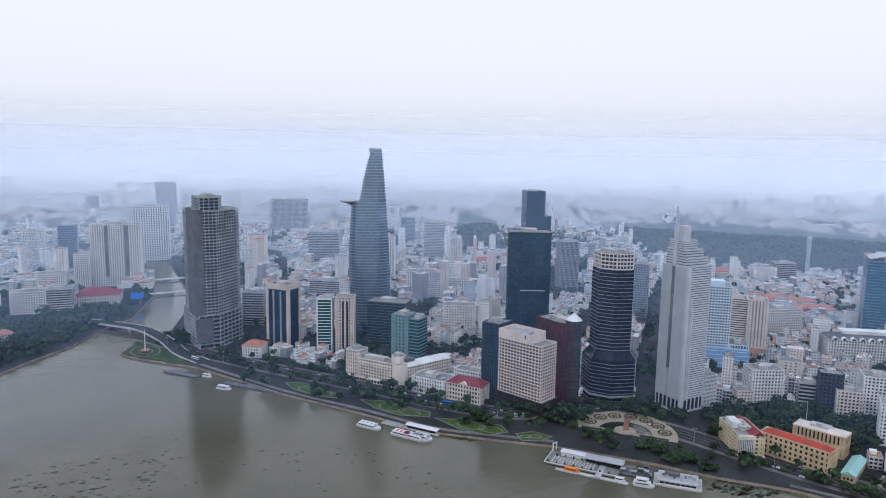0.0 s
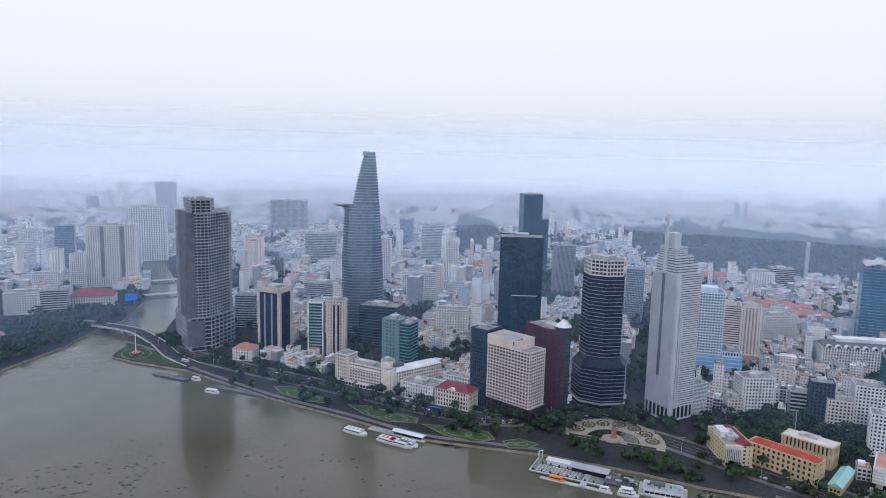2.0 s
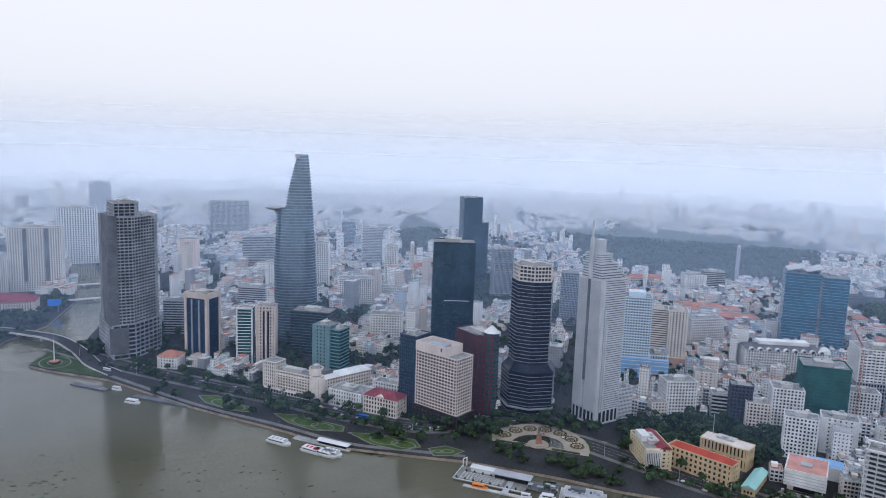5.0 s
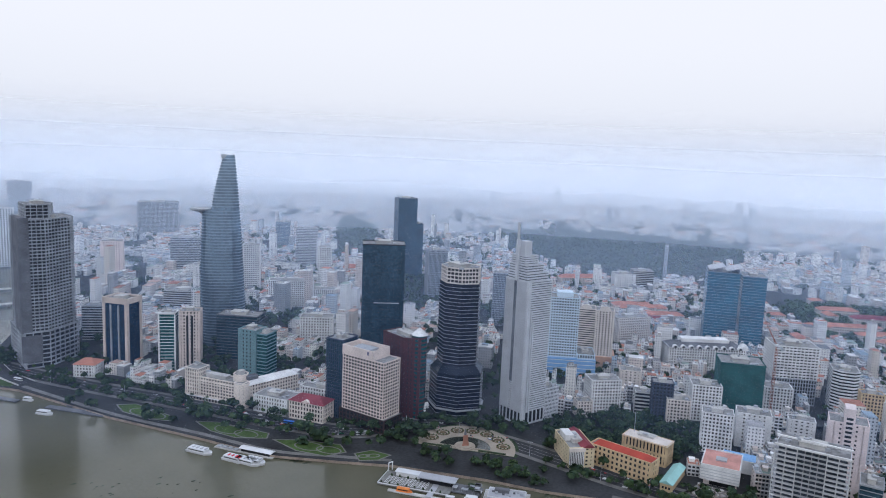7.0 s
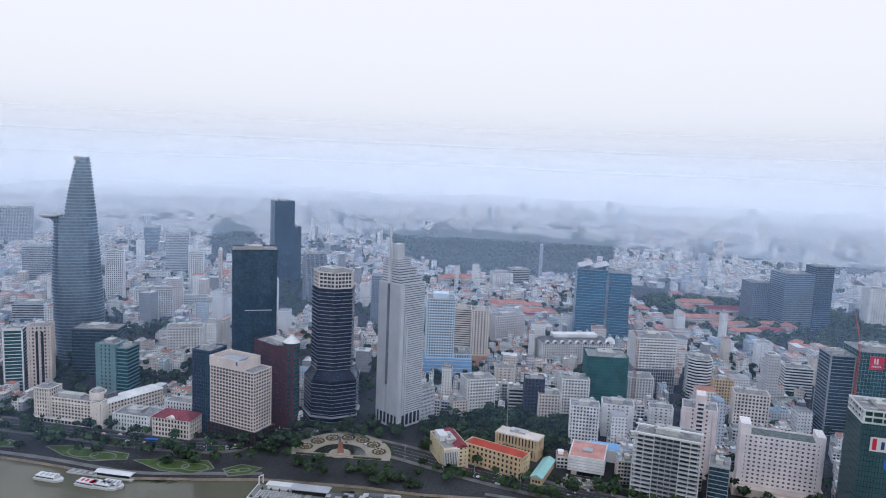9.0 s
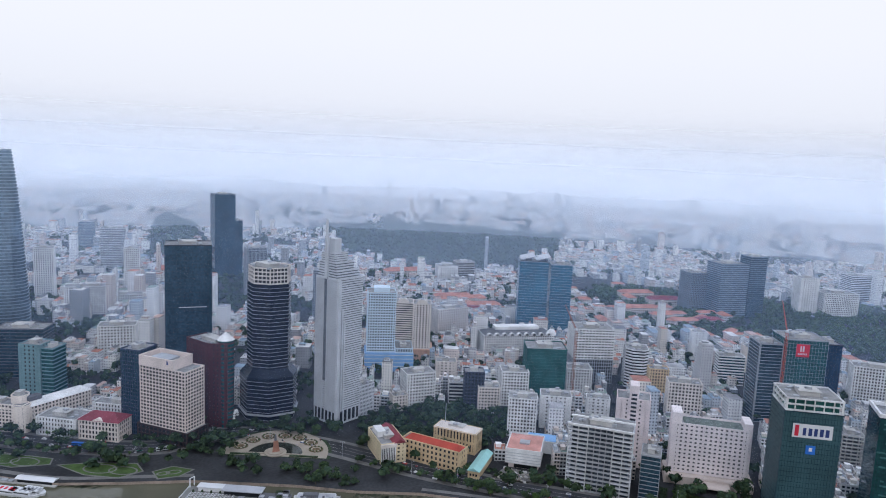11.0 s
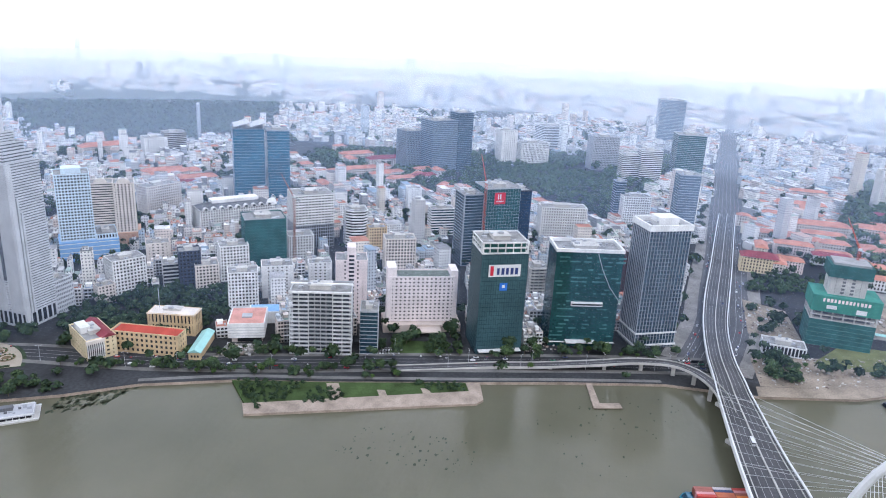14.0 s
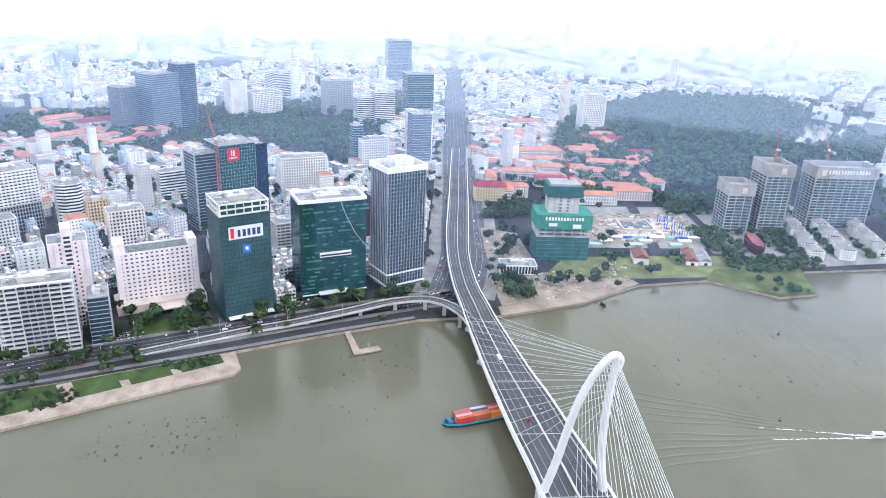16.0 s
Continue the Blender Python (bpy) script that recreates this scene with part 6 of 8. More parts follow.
part("shed", Geo().box(33, 15, 1.6, 62, 23, 5.6).mesh("shed", DARKTINT), pier)
part("shed_roof", Geo().box(31, 13.5, 5.6, 64, 24.5, 6.2).mesh("shed_roof", LIGHTMET), pier)
part("gate_arch", Geo().tube([(1, 24, 1.6), (1, 24, 9), (3, 28, 9), (3, 28, 1.6)], 0.6, 6).mesh("gate_arch", WHITEMET), pier)
part("deck_extension", Geo().box(62, 9, 0.6, 86, 24, 1.5).mesh("deck_extension", DARKCON), pier)
rng = random.Random(15)
for k in range(11):
    x, y = 62 + rng.random() * 20, 9 + rng.random() * 12
    part("awning", Geo().box(0, 0, 2.6, 3.5 + rng.random() * 3, 2.5 + rng.random() * 2, 2.9).box(0.2, 0.2, 0, 0.4, 0.4, 2.6).box(2.8, 1.8, 0, 3.0, 2.0, 2.6).mesh("awning", (DARKCON, LIGHTMET, GREYMET, HEDGE)[k % 4]), pier, x=x, y=y, z=1.5)
for k in range(16):
    part("planter", Geo().box(-0.7, -0.7, 0, 0.7, 0.7, 0.7).prism(oct_(0, 0, 0.9, 7), 0.7, 2.2, oct_(0, 0, 0.5, 7)).mesh("planter", HEDGE), pier, x=3 + k * 3.7, y=17 if k % 2 else 2, z=1.6)
rng = random.Random(5)
table = Geo().box(-0.5, -0.5, 0.7, 0.5, 0.5, 0.78).box(-0.06, -0.06, 0, 0.06, 0.06, 0.7).box(-1.1, -0.3, 0, -0.6, 0.3, 0.45).box(0.6, -0.3, 0, 1.1, 0.3, 0.45).mesh("table", WHITEMET)
tb = thing("cafe_table", "small white cafe table with two stools on the pier", "table", *(Vector((360, 443)) + Matrix.Rotation(radians(-55.5), 2) @ Vector((6, 4))), 1.6, -55.5, group="tables on the pier")
part("table", table, tb)
for i in range(13):
    for j in range(5):
        if i or j:
            p = Vector((360, 443)) + Matrix.Rotation(radians(-55.5), 2) @ Vector((6 + i * 2.9, 4 + j * 2.7))
            copy_thing(tb, pose(p.x, p.y, 1.6, 0, 0, -55.5 + rng.random() * 40))


def boat(name, label, x, y, ang, ln, wd, hull, cabin, decks=1, z=0.0, stripe=None):
    """A vessel with a pointed hull, deck, cabins with window strips and a roof."""
    b = thing(name, label, "boat", x, y, z, ang)
    hw, hl = wd / 2, ln / 2
    top = [(-hl, -hw), (hl * 0.55, -hw), (hl * 0.85, -hw * 0.55), (hl, 0), (hl * 0.85, hw * 0.55), (hl * 0.55, hw), (-hl, hw)]
    low = [(px * 0.94, py * 0.82) for px, py in top]
    fb = 0.1 * wd + 0.9
    part("hull", Geo().prism(low, -0.8, fb, top).mesh("hull", hull), b)
    part("rail", Geo().ring(top, fb, fb + 0.5, 0.05, 0.15).mesh("rail", cabin), b)
    zz, x0, x1, ww = fb, -hl * 0.85, hl * 0.5, hw * 0.8
    for k in range(decks):
        part("cabin", Geo().box(x0, -ww, zz, x1, ww, zz + 2.3).mesh("cabin", cabin), b)
        part("window_strip", Geo().box(x0 + 0.5, -ww - 0.04, zz + 0.9, x1 - 0.5, ww + 0.04, zz + 1.7).mesh("window_strip", DARKTINT), b)
        part("cabin_roof", Geo().prism([(x0 - 0.5, -ww - 0.3), (x1 + 0.4, -ww - 0.3), (x1 + 1.2, 0), (x1 + 0.4, ww + 0.3), (x0 - 0.5, ww + 0.3)], zz + 2.3, zz + 2.55).mesh("cabin_roof", cabin), b)
        zz, x0, x1, ww = zz + 2.55, x0 * 0.8, x1 * 0.6, ww * 0.85
    if stripe:
        for q in range(4):
            part("roof_hatch", Geo().box(-hl * 0.6 + q * ln * 0.17, -hw * 0.4, zz, -hl * 0.6 + q * ln * 0.17 + 1.5, hw * 0.4, zz + 0.5).mesh("roof_hatch", stripe), b)
    return b


deckb = thing("restaurant_boat", "moored white flat-roofed restaurant pontoon at the pier", "boat", 432, 362, 0, -50)
part("hull", Geo().prism([(-17, -9.5), (18, -9.5), (18, 10), (-17, 10)], -0.8, 1.3, [(-18, -10), (19, -10), (19, 10.5), (-18, 10.5)]).mesh("hull", PALECON), deckb)
part("rail", Geo().ring([(-18, -10), (19, -10), (19, 10.5), (-18, 10.5)], 1.3, 2.2, 0.05, 0.15).mesh("rail", WHITEMET), deckb)
part("cabin", Geo().box(-14, -7.5, 1.3, 15, 8, 4.3).mesh("cabin", WHITE), deckb)
part("window_strip", Geo().box(-13.4, -7.6, 2.0, 14.4, 8.1, 3.6).mesh("window_strip", DARKTINT), deckb)
for k in range(8):
    part("mullion", Geo().box(-13.6 + k * 4, -7.75, 1.4, -13.2 + k * 4, 8.2, 4.2).mesh("mullion", WHITE), deckb)
part("cabin_roof", Geo().box(-15.2, -8.6, 4.3, 16.2, 9.1, 4.75).mesh("cabin_roof", LIGHTMET), deckb)
part("upper_rail", Geo().ring(rect(30, 16.5), 0, 0.9, 0, 0.15).mesh("upper_rail", WHITEMET), deckb, z=4.75, x=-14.5, y=-8)
rng = random.Random(52)
for k in range(9):
    part("roof_unit", Geo().box(0, 0, 0, 1.4 + rng.random() * 1.6, 1.2, 1.0 + rng.random()).mesh("roof_unit", GREYMET if k % 3 else DARKCON), deckb, x=-12 + k * 2.9, y=-5 + rng.random() * 9, z=4.75)
part("awning", Geo().box(-10, 1.5, 4.8, 2, 6.5, 7.2).mesh("awning", DARKCON), deckb)
boat("excursion_boat", "small orange excursion boat", 371, 419, -55, 14, 4, ORANGEP, ORANGEP, 1)
boat("motor_yacht", "white two-deck motor yacht", 405, 372, -50, 17, 6, WHITEMET, WHITEMET, 2)
boat("speedboat", "small white speedboat at the pier", 394, 387, -50, 9, 3, WHITEMET, WHITEMET, 1)
for x, y, a, l in ((262, 584, 120, 26), (281, 551, 118, 24), (288, 540, 118, 26), (294, 537, 118, 20)):
    boat("catamaran_ferry", "white catamaran ferry moored at the pontoon", x, y, a + 180, l, 9, WHITEMET, WHITEMET, 1, stripe=RED if l == 24 else GREYMET)
pont = thing("ferry_pontoon", "floating pontoon with a white curved shed roof", "pontoon", 276, 588, 0, -58)
part("float", Geo().box(0, 0, -0.5, 62, 10, 0.9).mesh("float", PALECON), pont)
part("shed", Geo().box(28, 2, 0.9, 58, 8.5, 3.6).mesh("shed", DARKTINT), pont)
part("shed_roof", Geo().add([(26, 1, 3.6), (60, 1, 3.6), (60, 5.2, 5.0), (26, 5.2, 5.0), (60, 9.5, 3.6), (26, 9.5, 3.6), (26, 5.2, 3.5), (60, 5.2, 3.5)], [(0, 1, 2, 3), (3, 2, 4, 5), (0, 3, 6), (3, 5, 6), (1, 7, 2), (2, 7, 4)]).mesh("shed_roof", WHITEMET), pont)
for k in range(4):
    part("gangway", Geo().box(2 + k * 6, 1, 0.9, 6.5 + k * 6, 9, 1.8).mesh("gangway", GREYMET), pont)
part("ramp", Geo().box(20, 10, 0.6, 24, 22, 1.5).mesh("ramp", GREYMET), pont)
for x, y, a, l, w in ((121, 848, -54, 50, 7), (172, 775, -53, 70, 8), (190, 768, -53, 40, 5)):
    p = thing("landing_stage", "old dark concrete landing stage in the river", "pier", x, y, 0, a)
    part("deck", Geo().box(0, -w / 2, 0.5, l, w / 2, 1.5).mesh("deck", DARKCON), p)
    for k in range(4):
        part("pile", Geo().tube([(4 + k * (l - 8) / 3, 0, -2), (4 + k * (l - 8) / 3, 0, 0.6)], 0.7, 8).mesh("pile", QUAY), p)
boat("tour_boat", "white and blue tour boat beside the landing stage", 167, 756, -50, 18, 6, WHITEMET, WHITEMET, 1)
boat("tour_boat", "small white tour boat beside the landing stage", 160, 806, -50, 12, 4, WHITEMET, WHITEMET, 1)
boat("small_boat", "small dark wooden boat on the river", 690, -270, 20, 8, 2, BLACKFR, BLACKFR, 1, z=-0.2)

boat("speedboat", "small white speedboat under way with a foaming wake", 482, -405, -94, 10, 3.2, WHITEMET, WHITEMET, 1)
FOAM = mat("river_foam", (0.74, 0.75, 0.74), 0.9, vary=0.2, scale=0.5)
rng = random.Random(33)
foam, swell = Geo(), Geo()
for side in (-1, 1):
    for k in range(70):
        b_ = 5 + k * 1.5
        if rng.random() < 0.95 - k * 0.011:
            ln_, wd_ = 2.2 + rng.random() * 2.5, (0.9 - k * 0.009) * (0.5 + 0.6 * rng.random())
            u_ = side * (0.8 + b_ * (0.045 if side < 0 else 0.10)) + rng.gauss(0, 0.25)
            foam.add([(b_, u_ - wd_, 0.05), (b_ + ln_ * 0.6, u_ - wd_ * 0.5, 0.06), (b_ + ln_, u_, 0.05), (b_ + ln_ * 0.5, u_ + wd_ * 0.6, 0.06), (b_, u_ + wd_, 0.05), (b_ + ln_ * 0.4, u_, 0.22)], [(0, 1, 5), (1, 2, 5), (2, 3, 5), (3, 4, 5), (4, 0, 5)])
    for q in range(5):
        a_ = 0.05 + 0.055 * q
        pts_ = [(20 + 12 * q + m_ * 8, side * ((20 + 12 * q + m_ * 8) * a_ + 0.8 * math.sin(m_ * 0.7 + q)), 0.02) for m_ in range(20)]
        h_ = [0.55 * math.sin(math.pi * (m_ + 0.5) / 20) for m_ in range(20)]
        for m_ in range(19):
            (xa, ya, _), (xb, yb, _) = pts_[m_], pts_[m_ + 1]
            swell.add([(xa, ya - 1.6, 0.01), (xb, yb - 1.6, 0.01), (xb, yb, h_[m_ + 1] * 0.6), (xa, ya, h_[m_] * 0.6), (xa, ya + 1.6, 0.01), (xb, yb + 1.6, 0.01)], [(0, 1, 2, 3), (3, 2, 5, 4)])
for nm, g_, m_, lab in (("wake_foam", foam, FOAM, "white foam streaks behind the speedboat"), ("wake_swell", swell, WATER, "low swell lines of the speedboat's wake")):
    ob_ = new(nm, g_.mesh(nm, m_))
    ob_.matrix_world = pose(482, -405, 0, 0, 0, 84)
    tagged(ob_, lab, "wake", kind="stuff")
for x, y in ((631, -414), (503, -344)):
    by_ = thing("channel_marker", "dark steel channel marker standing in the river", "buoy", x, y, 0)
    part("float", spun(0, 0, [(1.2, -0.5), (1.3, 0.4), (0.6, 0.9), (0, 1.0)], 10).mesh("float", BLACKFR), by_)
    part("pole", Geo().tube([(0, 0, 0.9), (0, 0, 4.2)], [0.35, 0.15], 6).mesh("pole", DARKCON), by_)

# ---- container barge ----
barge = thing("container_barge", "blue river barge loaded with orange and red containers", "barge", 512, -132, 0, -74)
HB = [(-32, -6), (20, -6), (30, -3.5), (33, 0), (30, 3.5), (20, 6), (-32, 6)]
HBf = [(-x, y) for x, y in HB][::-1]
part("hull", Geo().prism([(x * 0.97, y * 0.9) for x, y in HBf], -1, 1.8, HBf).mesh("hull", mat("barge_blue", (0.02, 0.05, 0.09), 0.5)), barge)
part("bulwark", Geo().ring(HBf, 1.8, 2.7, 0.1, 0.3).mesh("bulwark", mat("barge_trim", (0.03, 0.28, 0.38), 0.5)), barge)
part("wheelhouse", Geo().box(-29, -3, 1.8, -26, 3, 4.2).mesh("wheelhouse", mat("barge_house", (0.05, 0.14, 0.20), 0.5)), barge)
rng = random.Random(9)
CONT = [ORANGEP, mat("container_rust", (0.42, 0.12, 0.06), 0.5), mat("container_brown", (0.30, 0.10, 0.08), 0.5), mat("container_red", (0.45, 0.06, 0.05), 0.5), mat("container_pink", (0.55, 0.26, 0.27), 0.5), mat("container_grey", (0.42, 0.38, 0.38), 0.5), mat("container_navy", (0.03, 0.05, 0.12), 0.5)]
for i in range(4):
    for j in range(4):
        c = thing("shipping_container", "corrugated steel shipping container on the barge", "container", *(Vector((512, -132)) + Matrix.Rotation(radians(-74), 2) @ Vector((-23.5 + i * 12.6, -5.2 + j * 2.62))), 1.9, -74, group="containers on the barge")
        m = CONT[rng.randrange(len(CONT))]
        for q in range(2):
            g = Geo().prism([(0, 0)] + [(0.3 + r * 0.4, (0.0, 0.07)[r % 2]) for r in range(30)] + [(12.2, 0), (12.2, 2.5)] + [(11.9 - r * 0.4, 2.5 - (0.0, 0.07)[r % 2]) for r in range(30)] + [(0, 2.5)], q * 2.6, q * 2.6 + 2.55)
            part("box", g.mesh("box", m), c)

# ---- villas, site, sheds by the far bank ----
VILLAROOF = mat("grey_slate_roof", (0.24, 0.235, 0.23), 0.85, vary=0.2)


def villa(x, y, ang, w, d, h, seed):
    t = tower("terrace_villa", "white terraced villa with a grey hipped roof", x, y, ang, rect(w, d), h, 4, WHITE, DARKTINT, "grid", bay=3.0, pier=1.5, sill=1.5, seed=seed, crowd=0, category="villa", top=False)
    tagged(t, group="villas by the river")
    part("hipped_roof", hip(w, d, h, 3.0, 0.4, 0.6).mesh("hipped_roof", VILLAROOF), t)
    part("chimney", Geo().box(w * 0.3, d * 0.4, h, w * 0.3 + 1.2, d * 0.4 + 1.2, h + 3.6).mesh("chimney", WHITE), t)
    tower("side_wing", "", 0, 0, 0, [(w * 0.2, -3), (w * 0.7, -3), (w * 0.7, 0.4), (w * 0.2, 0.4)], h - 3, 3, WHITE, DARKTINT, "grid", bay=3.0, pier=1.4, sill=1.4, ob=t, crowd=0)


for k in range(5):
    o = 2.2 * (k % 2)
    villa(798 + k * 24, -558 - k * 7 + o, -17, 19, 15, 12 + k % 2, 70 + k)
    villa(800 + k * 23, -598 - k * 6 - o, -15, 18.5, 16, 13 - k % 2, 80 + k)
    villa(806 + k * 23, -648 - k * 6 + o, -15, 18.5, 16, 12 + k % 2, 90 + k)
ship = thing("ship_hall", "dark red ship-shaped timber hall", "hall", 838, -497, 2.6, -13)
take(813, -500, -13, 52, 20)
SH = [(-25, -5), (-13, -9), (13, -9), (25, -4.5), (25, 4.5), (13, 9), (-13, 9), (-25, 5)]
part("hull", Geo().prism([(x * 0.92, y * 0.85) for x, y in SH], 0, 9, SH).mesh("hull", MAROON), ship)
part("roof", Geo().prism([(x * 0.9, y * 0.7) for x, y in SH], 10.5, 11.2).mesh("roof", mat("faded_red_roof", (0.24, 0.085, 0.09), 0.8, vary=0.2)), ship)
part("gallery", Geo().prism([(x * 0.8, y * 0.6) for x, y in SH], 9, 10.5).mesh("gallery", DARKTINT), ship)
FADED = mat("faded_brown_red_tile", (0.21, 0.085, 0.07), 0.85, vary=0.3, fine=2.5)
for x, y, a, w, d, h, m, lab in ((785, -350, -10, 26, 16, 7, FADED, "house with a dark red tile roof by the building site"), (782, -405, -12, 34, 13, 5, FADED, "old shed with a faded red roof"), (782, -420, -12, 34, 13, 5, ROOFGREY, "old shed with a grey roof")):
    t = thing("gabled_shed", lab, "shed", x, y, 2.6, a)
    take(x, y, a, w, d)
    part("wall", Geo().box(0, 0, 0, w, d, h).mesh("wall", WHITE), t)
    part("roof", hip(w, d, h, d * 0.35, 0.0, 0.8).mesh("roof", m), t)
    part("door", Geo().box(-0.1, d * 0.35, 0, 0.05, d * 0.6, 3).mesh("door", DARKTINT), t)
t = tower("site_office", "low pale colonnaded site office", 757, -182, -92, rect(38, 20), 9, 1, WHITE, DARKTINT, "grid", bay=3.2, pier=0.9, sill=1.0, seed=95, crowd=6, category="office building")
for k in range(9):
    s = thing("site_shed", "white sheet-roofed site shed", "shed", 838 + (k % 3) * 12, -300 - k * 16, 2.6, -92, group="sheds on the building site")
    part("wall", Geo().box(0, 0, 0, 14, 7, 3).mesh("wall", PALECON), s)
    part("roof", hip(14, 7, 3, 1.3, 0.0, 0.5).mesh("roof", WHITEMET if k % 3 else TURQ), s)
pit = thing("excavation", "concrete basement rim with columns and blue scaffolds", "building site", 905, -395, 2.6, -92)
part("floor_slab", Geo().box(-45, -34, 0.05, 45, 34, 0.3).mesh("floor_slab", mat("sandy_concrete", (0.50, 0.41, 0.32), 0.9, vary=0.25)), pit)
part("basement_rim", Geo().ring([(-36, -14), (2, -14), (2, 22), (-36, 22)], 0.3, 3.4, 1.5, 0.4).mesh("basement_rim", PALECON), pit)
part("basement_floor", Geo().box(-34, -12, 0.31, 0, 20, 0.4).mesh("basement_floor", DARKCON), pit)
for k in range(26):
    part("column", Geo().box(0, 0, 0.3, 1.0, 1.0, 7 + (k % 4)).mesh("column", BLUEP if k % 3 else GREYMET), pit, x=14 + (k % 9) * 3.2, y=-30 + (k // 9) * 26)
for k in range(8):
    part("material_pile", Geo().box(0, 0, 0.3, 5, 3, 1.5).mesh("material_pile", BLUEP if k % 2 else CONCRETE), pit, x=-40 + k * 10, y=26 if k % 2 else -24, rz=k * 20)
for k in range(6):
    part("hoarding", Geo().box(-50 + k * 17, -40, 0, -34 + k * 17, -39.6, 3).mesh("hoarding", TURQ if k % 2 else BLUEP), pit)
sign = thing("billboard", "large bright blue roadside billboard", "billboard", 130, 1222, 2.6, -20)
part("panel", Geo().box(0, 0, 9, 20, 0.6, 20).mesh("panel", mat("billboard_blue", (0.02, 0.20, 0.75), 0.5, vary=0.05)), sign, "bright blue panel")
part("post", Geo().tube([(5, 0.3, 0), (5, 0.3, 9)], 0.4, 6).tube([(15, 0.3, 0), (15, 0.3, 9)], 0.4, 6).mesh("post", GREYMET), sign)
mast = thing("flag_mast", "white mast on a pink lotus-shaped base", "mast", 111, 931, 2.6)
part("pole", Geo().tube([(0, 0, 2), (0, 0, 30)], [0.8, 0.3], 8).mesh("pole", WHITEMET), mast)
for k in range(8):
    part("petal", Geo().add([(1, -1.2, 0.2), (5.5, -1.6, 3.4), (5.5, 1.6, 3.4), (1, 1.2, 0.2), (1, -1.2, 1.2), (5, -1.4, 4.0), (5, 1.4, 4.0), (1, 1.2, 1.2)], BOXF).mesh("petal", mat("pink_petal", (0.62, 0.25, 0.22), 0.7)), mast, rz=k * 45)


def crane(x, y, z, h, ang, up, col, name="tower_crane"):
    c = thing(name, "red lattice tower crane", "crane", x, y, z, ang)
    g = Geo()
    for sx, sy in ((-1, -1), (1, -1), (1, 1), (-1, 1)):
        g.tube([(sx, sy, 0), (sx, sy, h)], 0.18, 4)
    for k in range(int(h / 3)):
        g.tube([(-1, -1, k * 3), (1, -1, k * 3 + 3)], 0.12, 4).tube([(1, 1, k * 3), (-1, 1, k * 3 + 3)], 0.12, 4).tube([(1, -1, k * 3), (1, 1, k * 3 + 3)], 0.12, 4)
    part("mast", g.mesh("mast", col), c)
    e = (34 * math.cos(radians(up)), 0, h + 34 * math.sin(radians(up)))
    part("jib", Geo().tube([(0, -0.7, h), e], 0.25, 4).tube([(0, 0.7, h), e], 0.25, 4).tube([(0, 0, h + 2.0), e], 0.2, 4).mesh("jib", col), c)
    part("counter_jib", Geo().box(-10, -0.8, h - 0.5, 0, 0.8, h + 0.5).box(-10, -1, h - 2.5, -7, 1, h - 0.5).mesh("counter_jib", GREYMET), c)
    part("cab", Geo().box(-1, -1, h, 1.2, 1.2, h + 2.4).mesh("cab", WHITEMET), c)


REDM = mat("crane_red", (0.48, 0.09, 0.05), 0.5)
crane(868, 118, 2.6, 108, 60, 72, REDM)
crane(820, -262, 86, 10, 40, 55, REDM)
crane(930, -556, 2.6, 96, 130, 68, REDM)
crane(952, -640, 2.6, 92, 20, 60, REDM)
crane(790, 322, 2.6, 84, 70, 50, mat("crane_rust", (0.30, 0.10, 0.06), 0.6))
# ---- vehicles, lamps, rubble, drifting weed ----
def car(x, y, z, ang, paint, kind="car"):
    c = thing(kind, {"car": "small parked or driving city car", "bus": "white and blue city bus on the boulevard", "lorry": "white box lorry on the road"}[kind], kind, x, y, z, ang, group="vehicles on the road")
    ln, wd, h = {"car": (4.5, 1.8, 1.5), "bus": (11.5, 2.5, 3.2), "lorry": (8, 2.4, 3.0)}[kind]
    if kind == "car":
        part("body", Geo().box(-ln / 2, -wd / 2, 0.3, ln / 2, wd / 2, 0.9).mesh("body", paint), c)
        part("cabin", Geo().prism([(-ln * 0.35, -wd * 0.47), (ln * 0.25, -wd * 0.47), (ln * 0.25, wd * 0.47), (-ln * 0.35, wd * 0.47)], 0.9, 1.5, [(-ln * 0.28, -wd * 0.4), (ln * 0.1, -wd * 0.4), (ln * 0.1, wd * 0.4), (-ln * 0.28, wd * 0.4)]).mesh("cabin", DARKTINT), c)
    else:
        part("body", Geo().box(-ln / 2, -wd / 2, 0.5, ln / 2, wd / 2, h).mesh("body", paint), c)
        part("window_strip", Geo().box(-ln / 2 - 0.03, -wd / 2 - 0.03, 1.6, ln / 2 + 0.03, wd / 2 + 0.03, 2.5).mesh("window_strip", DARKTINT), c)
    for sx in (-0.3, 0.3):
        part("wheel", Geo().box(sx * ln - 0.33, -wd / 2 - 0.02, 0, sx * ln + 0.33, wd / 2 + 0.02, 0.66).mesh("wheel", BLACKFR), c)
    return c


PAINTS = [WHITEMET, WHITEMET, mat("silver_paint", (0.35, 0.36, 0.38), 0.3, 0.5), BLACKFR, RED, mat("taxi_green", (0.03, 0.22, 0.12), 0.4), NAVYP]
CARS = [car(405, 532, 2.56, -60, PAINTS[k]) for k in range(len(PAINTS))]
rng = random.Random(44)


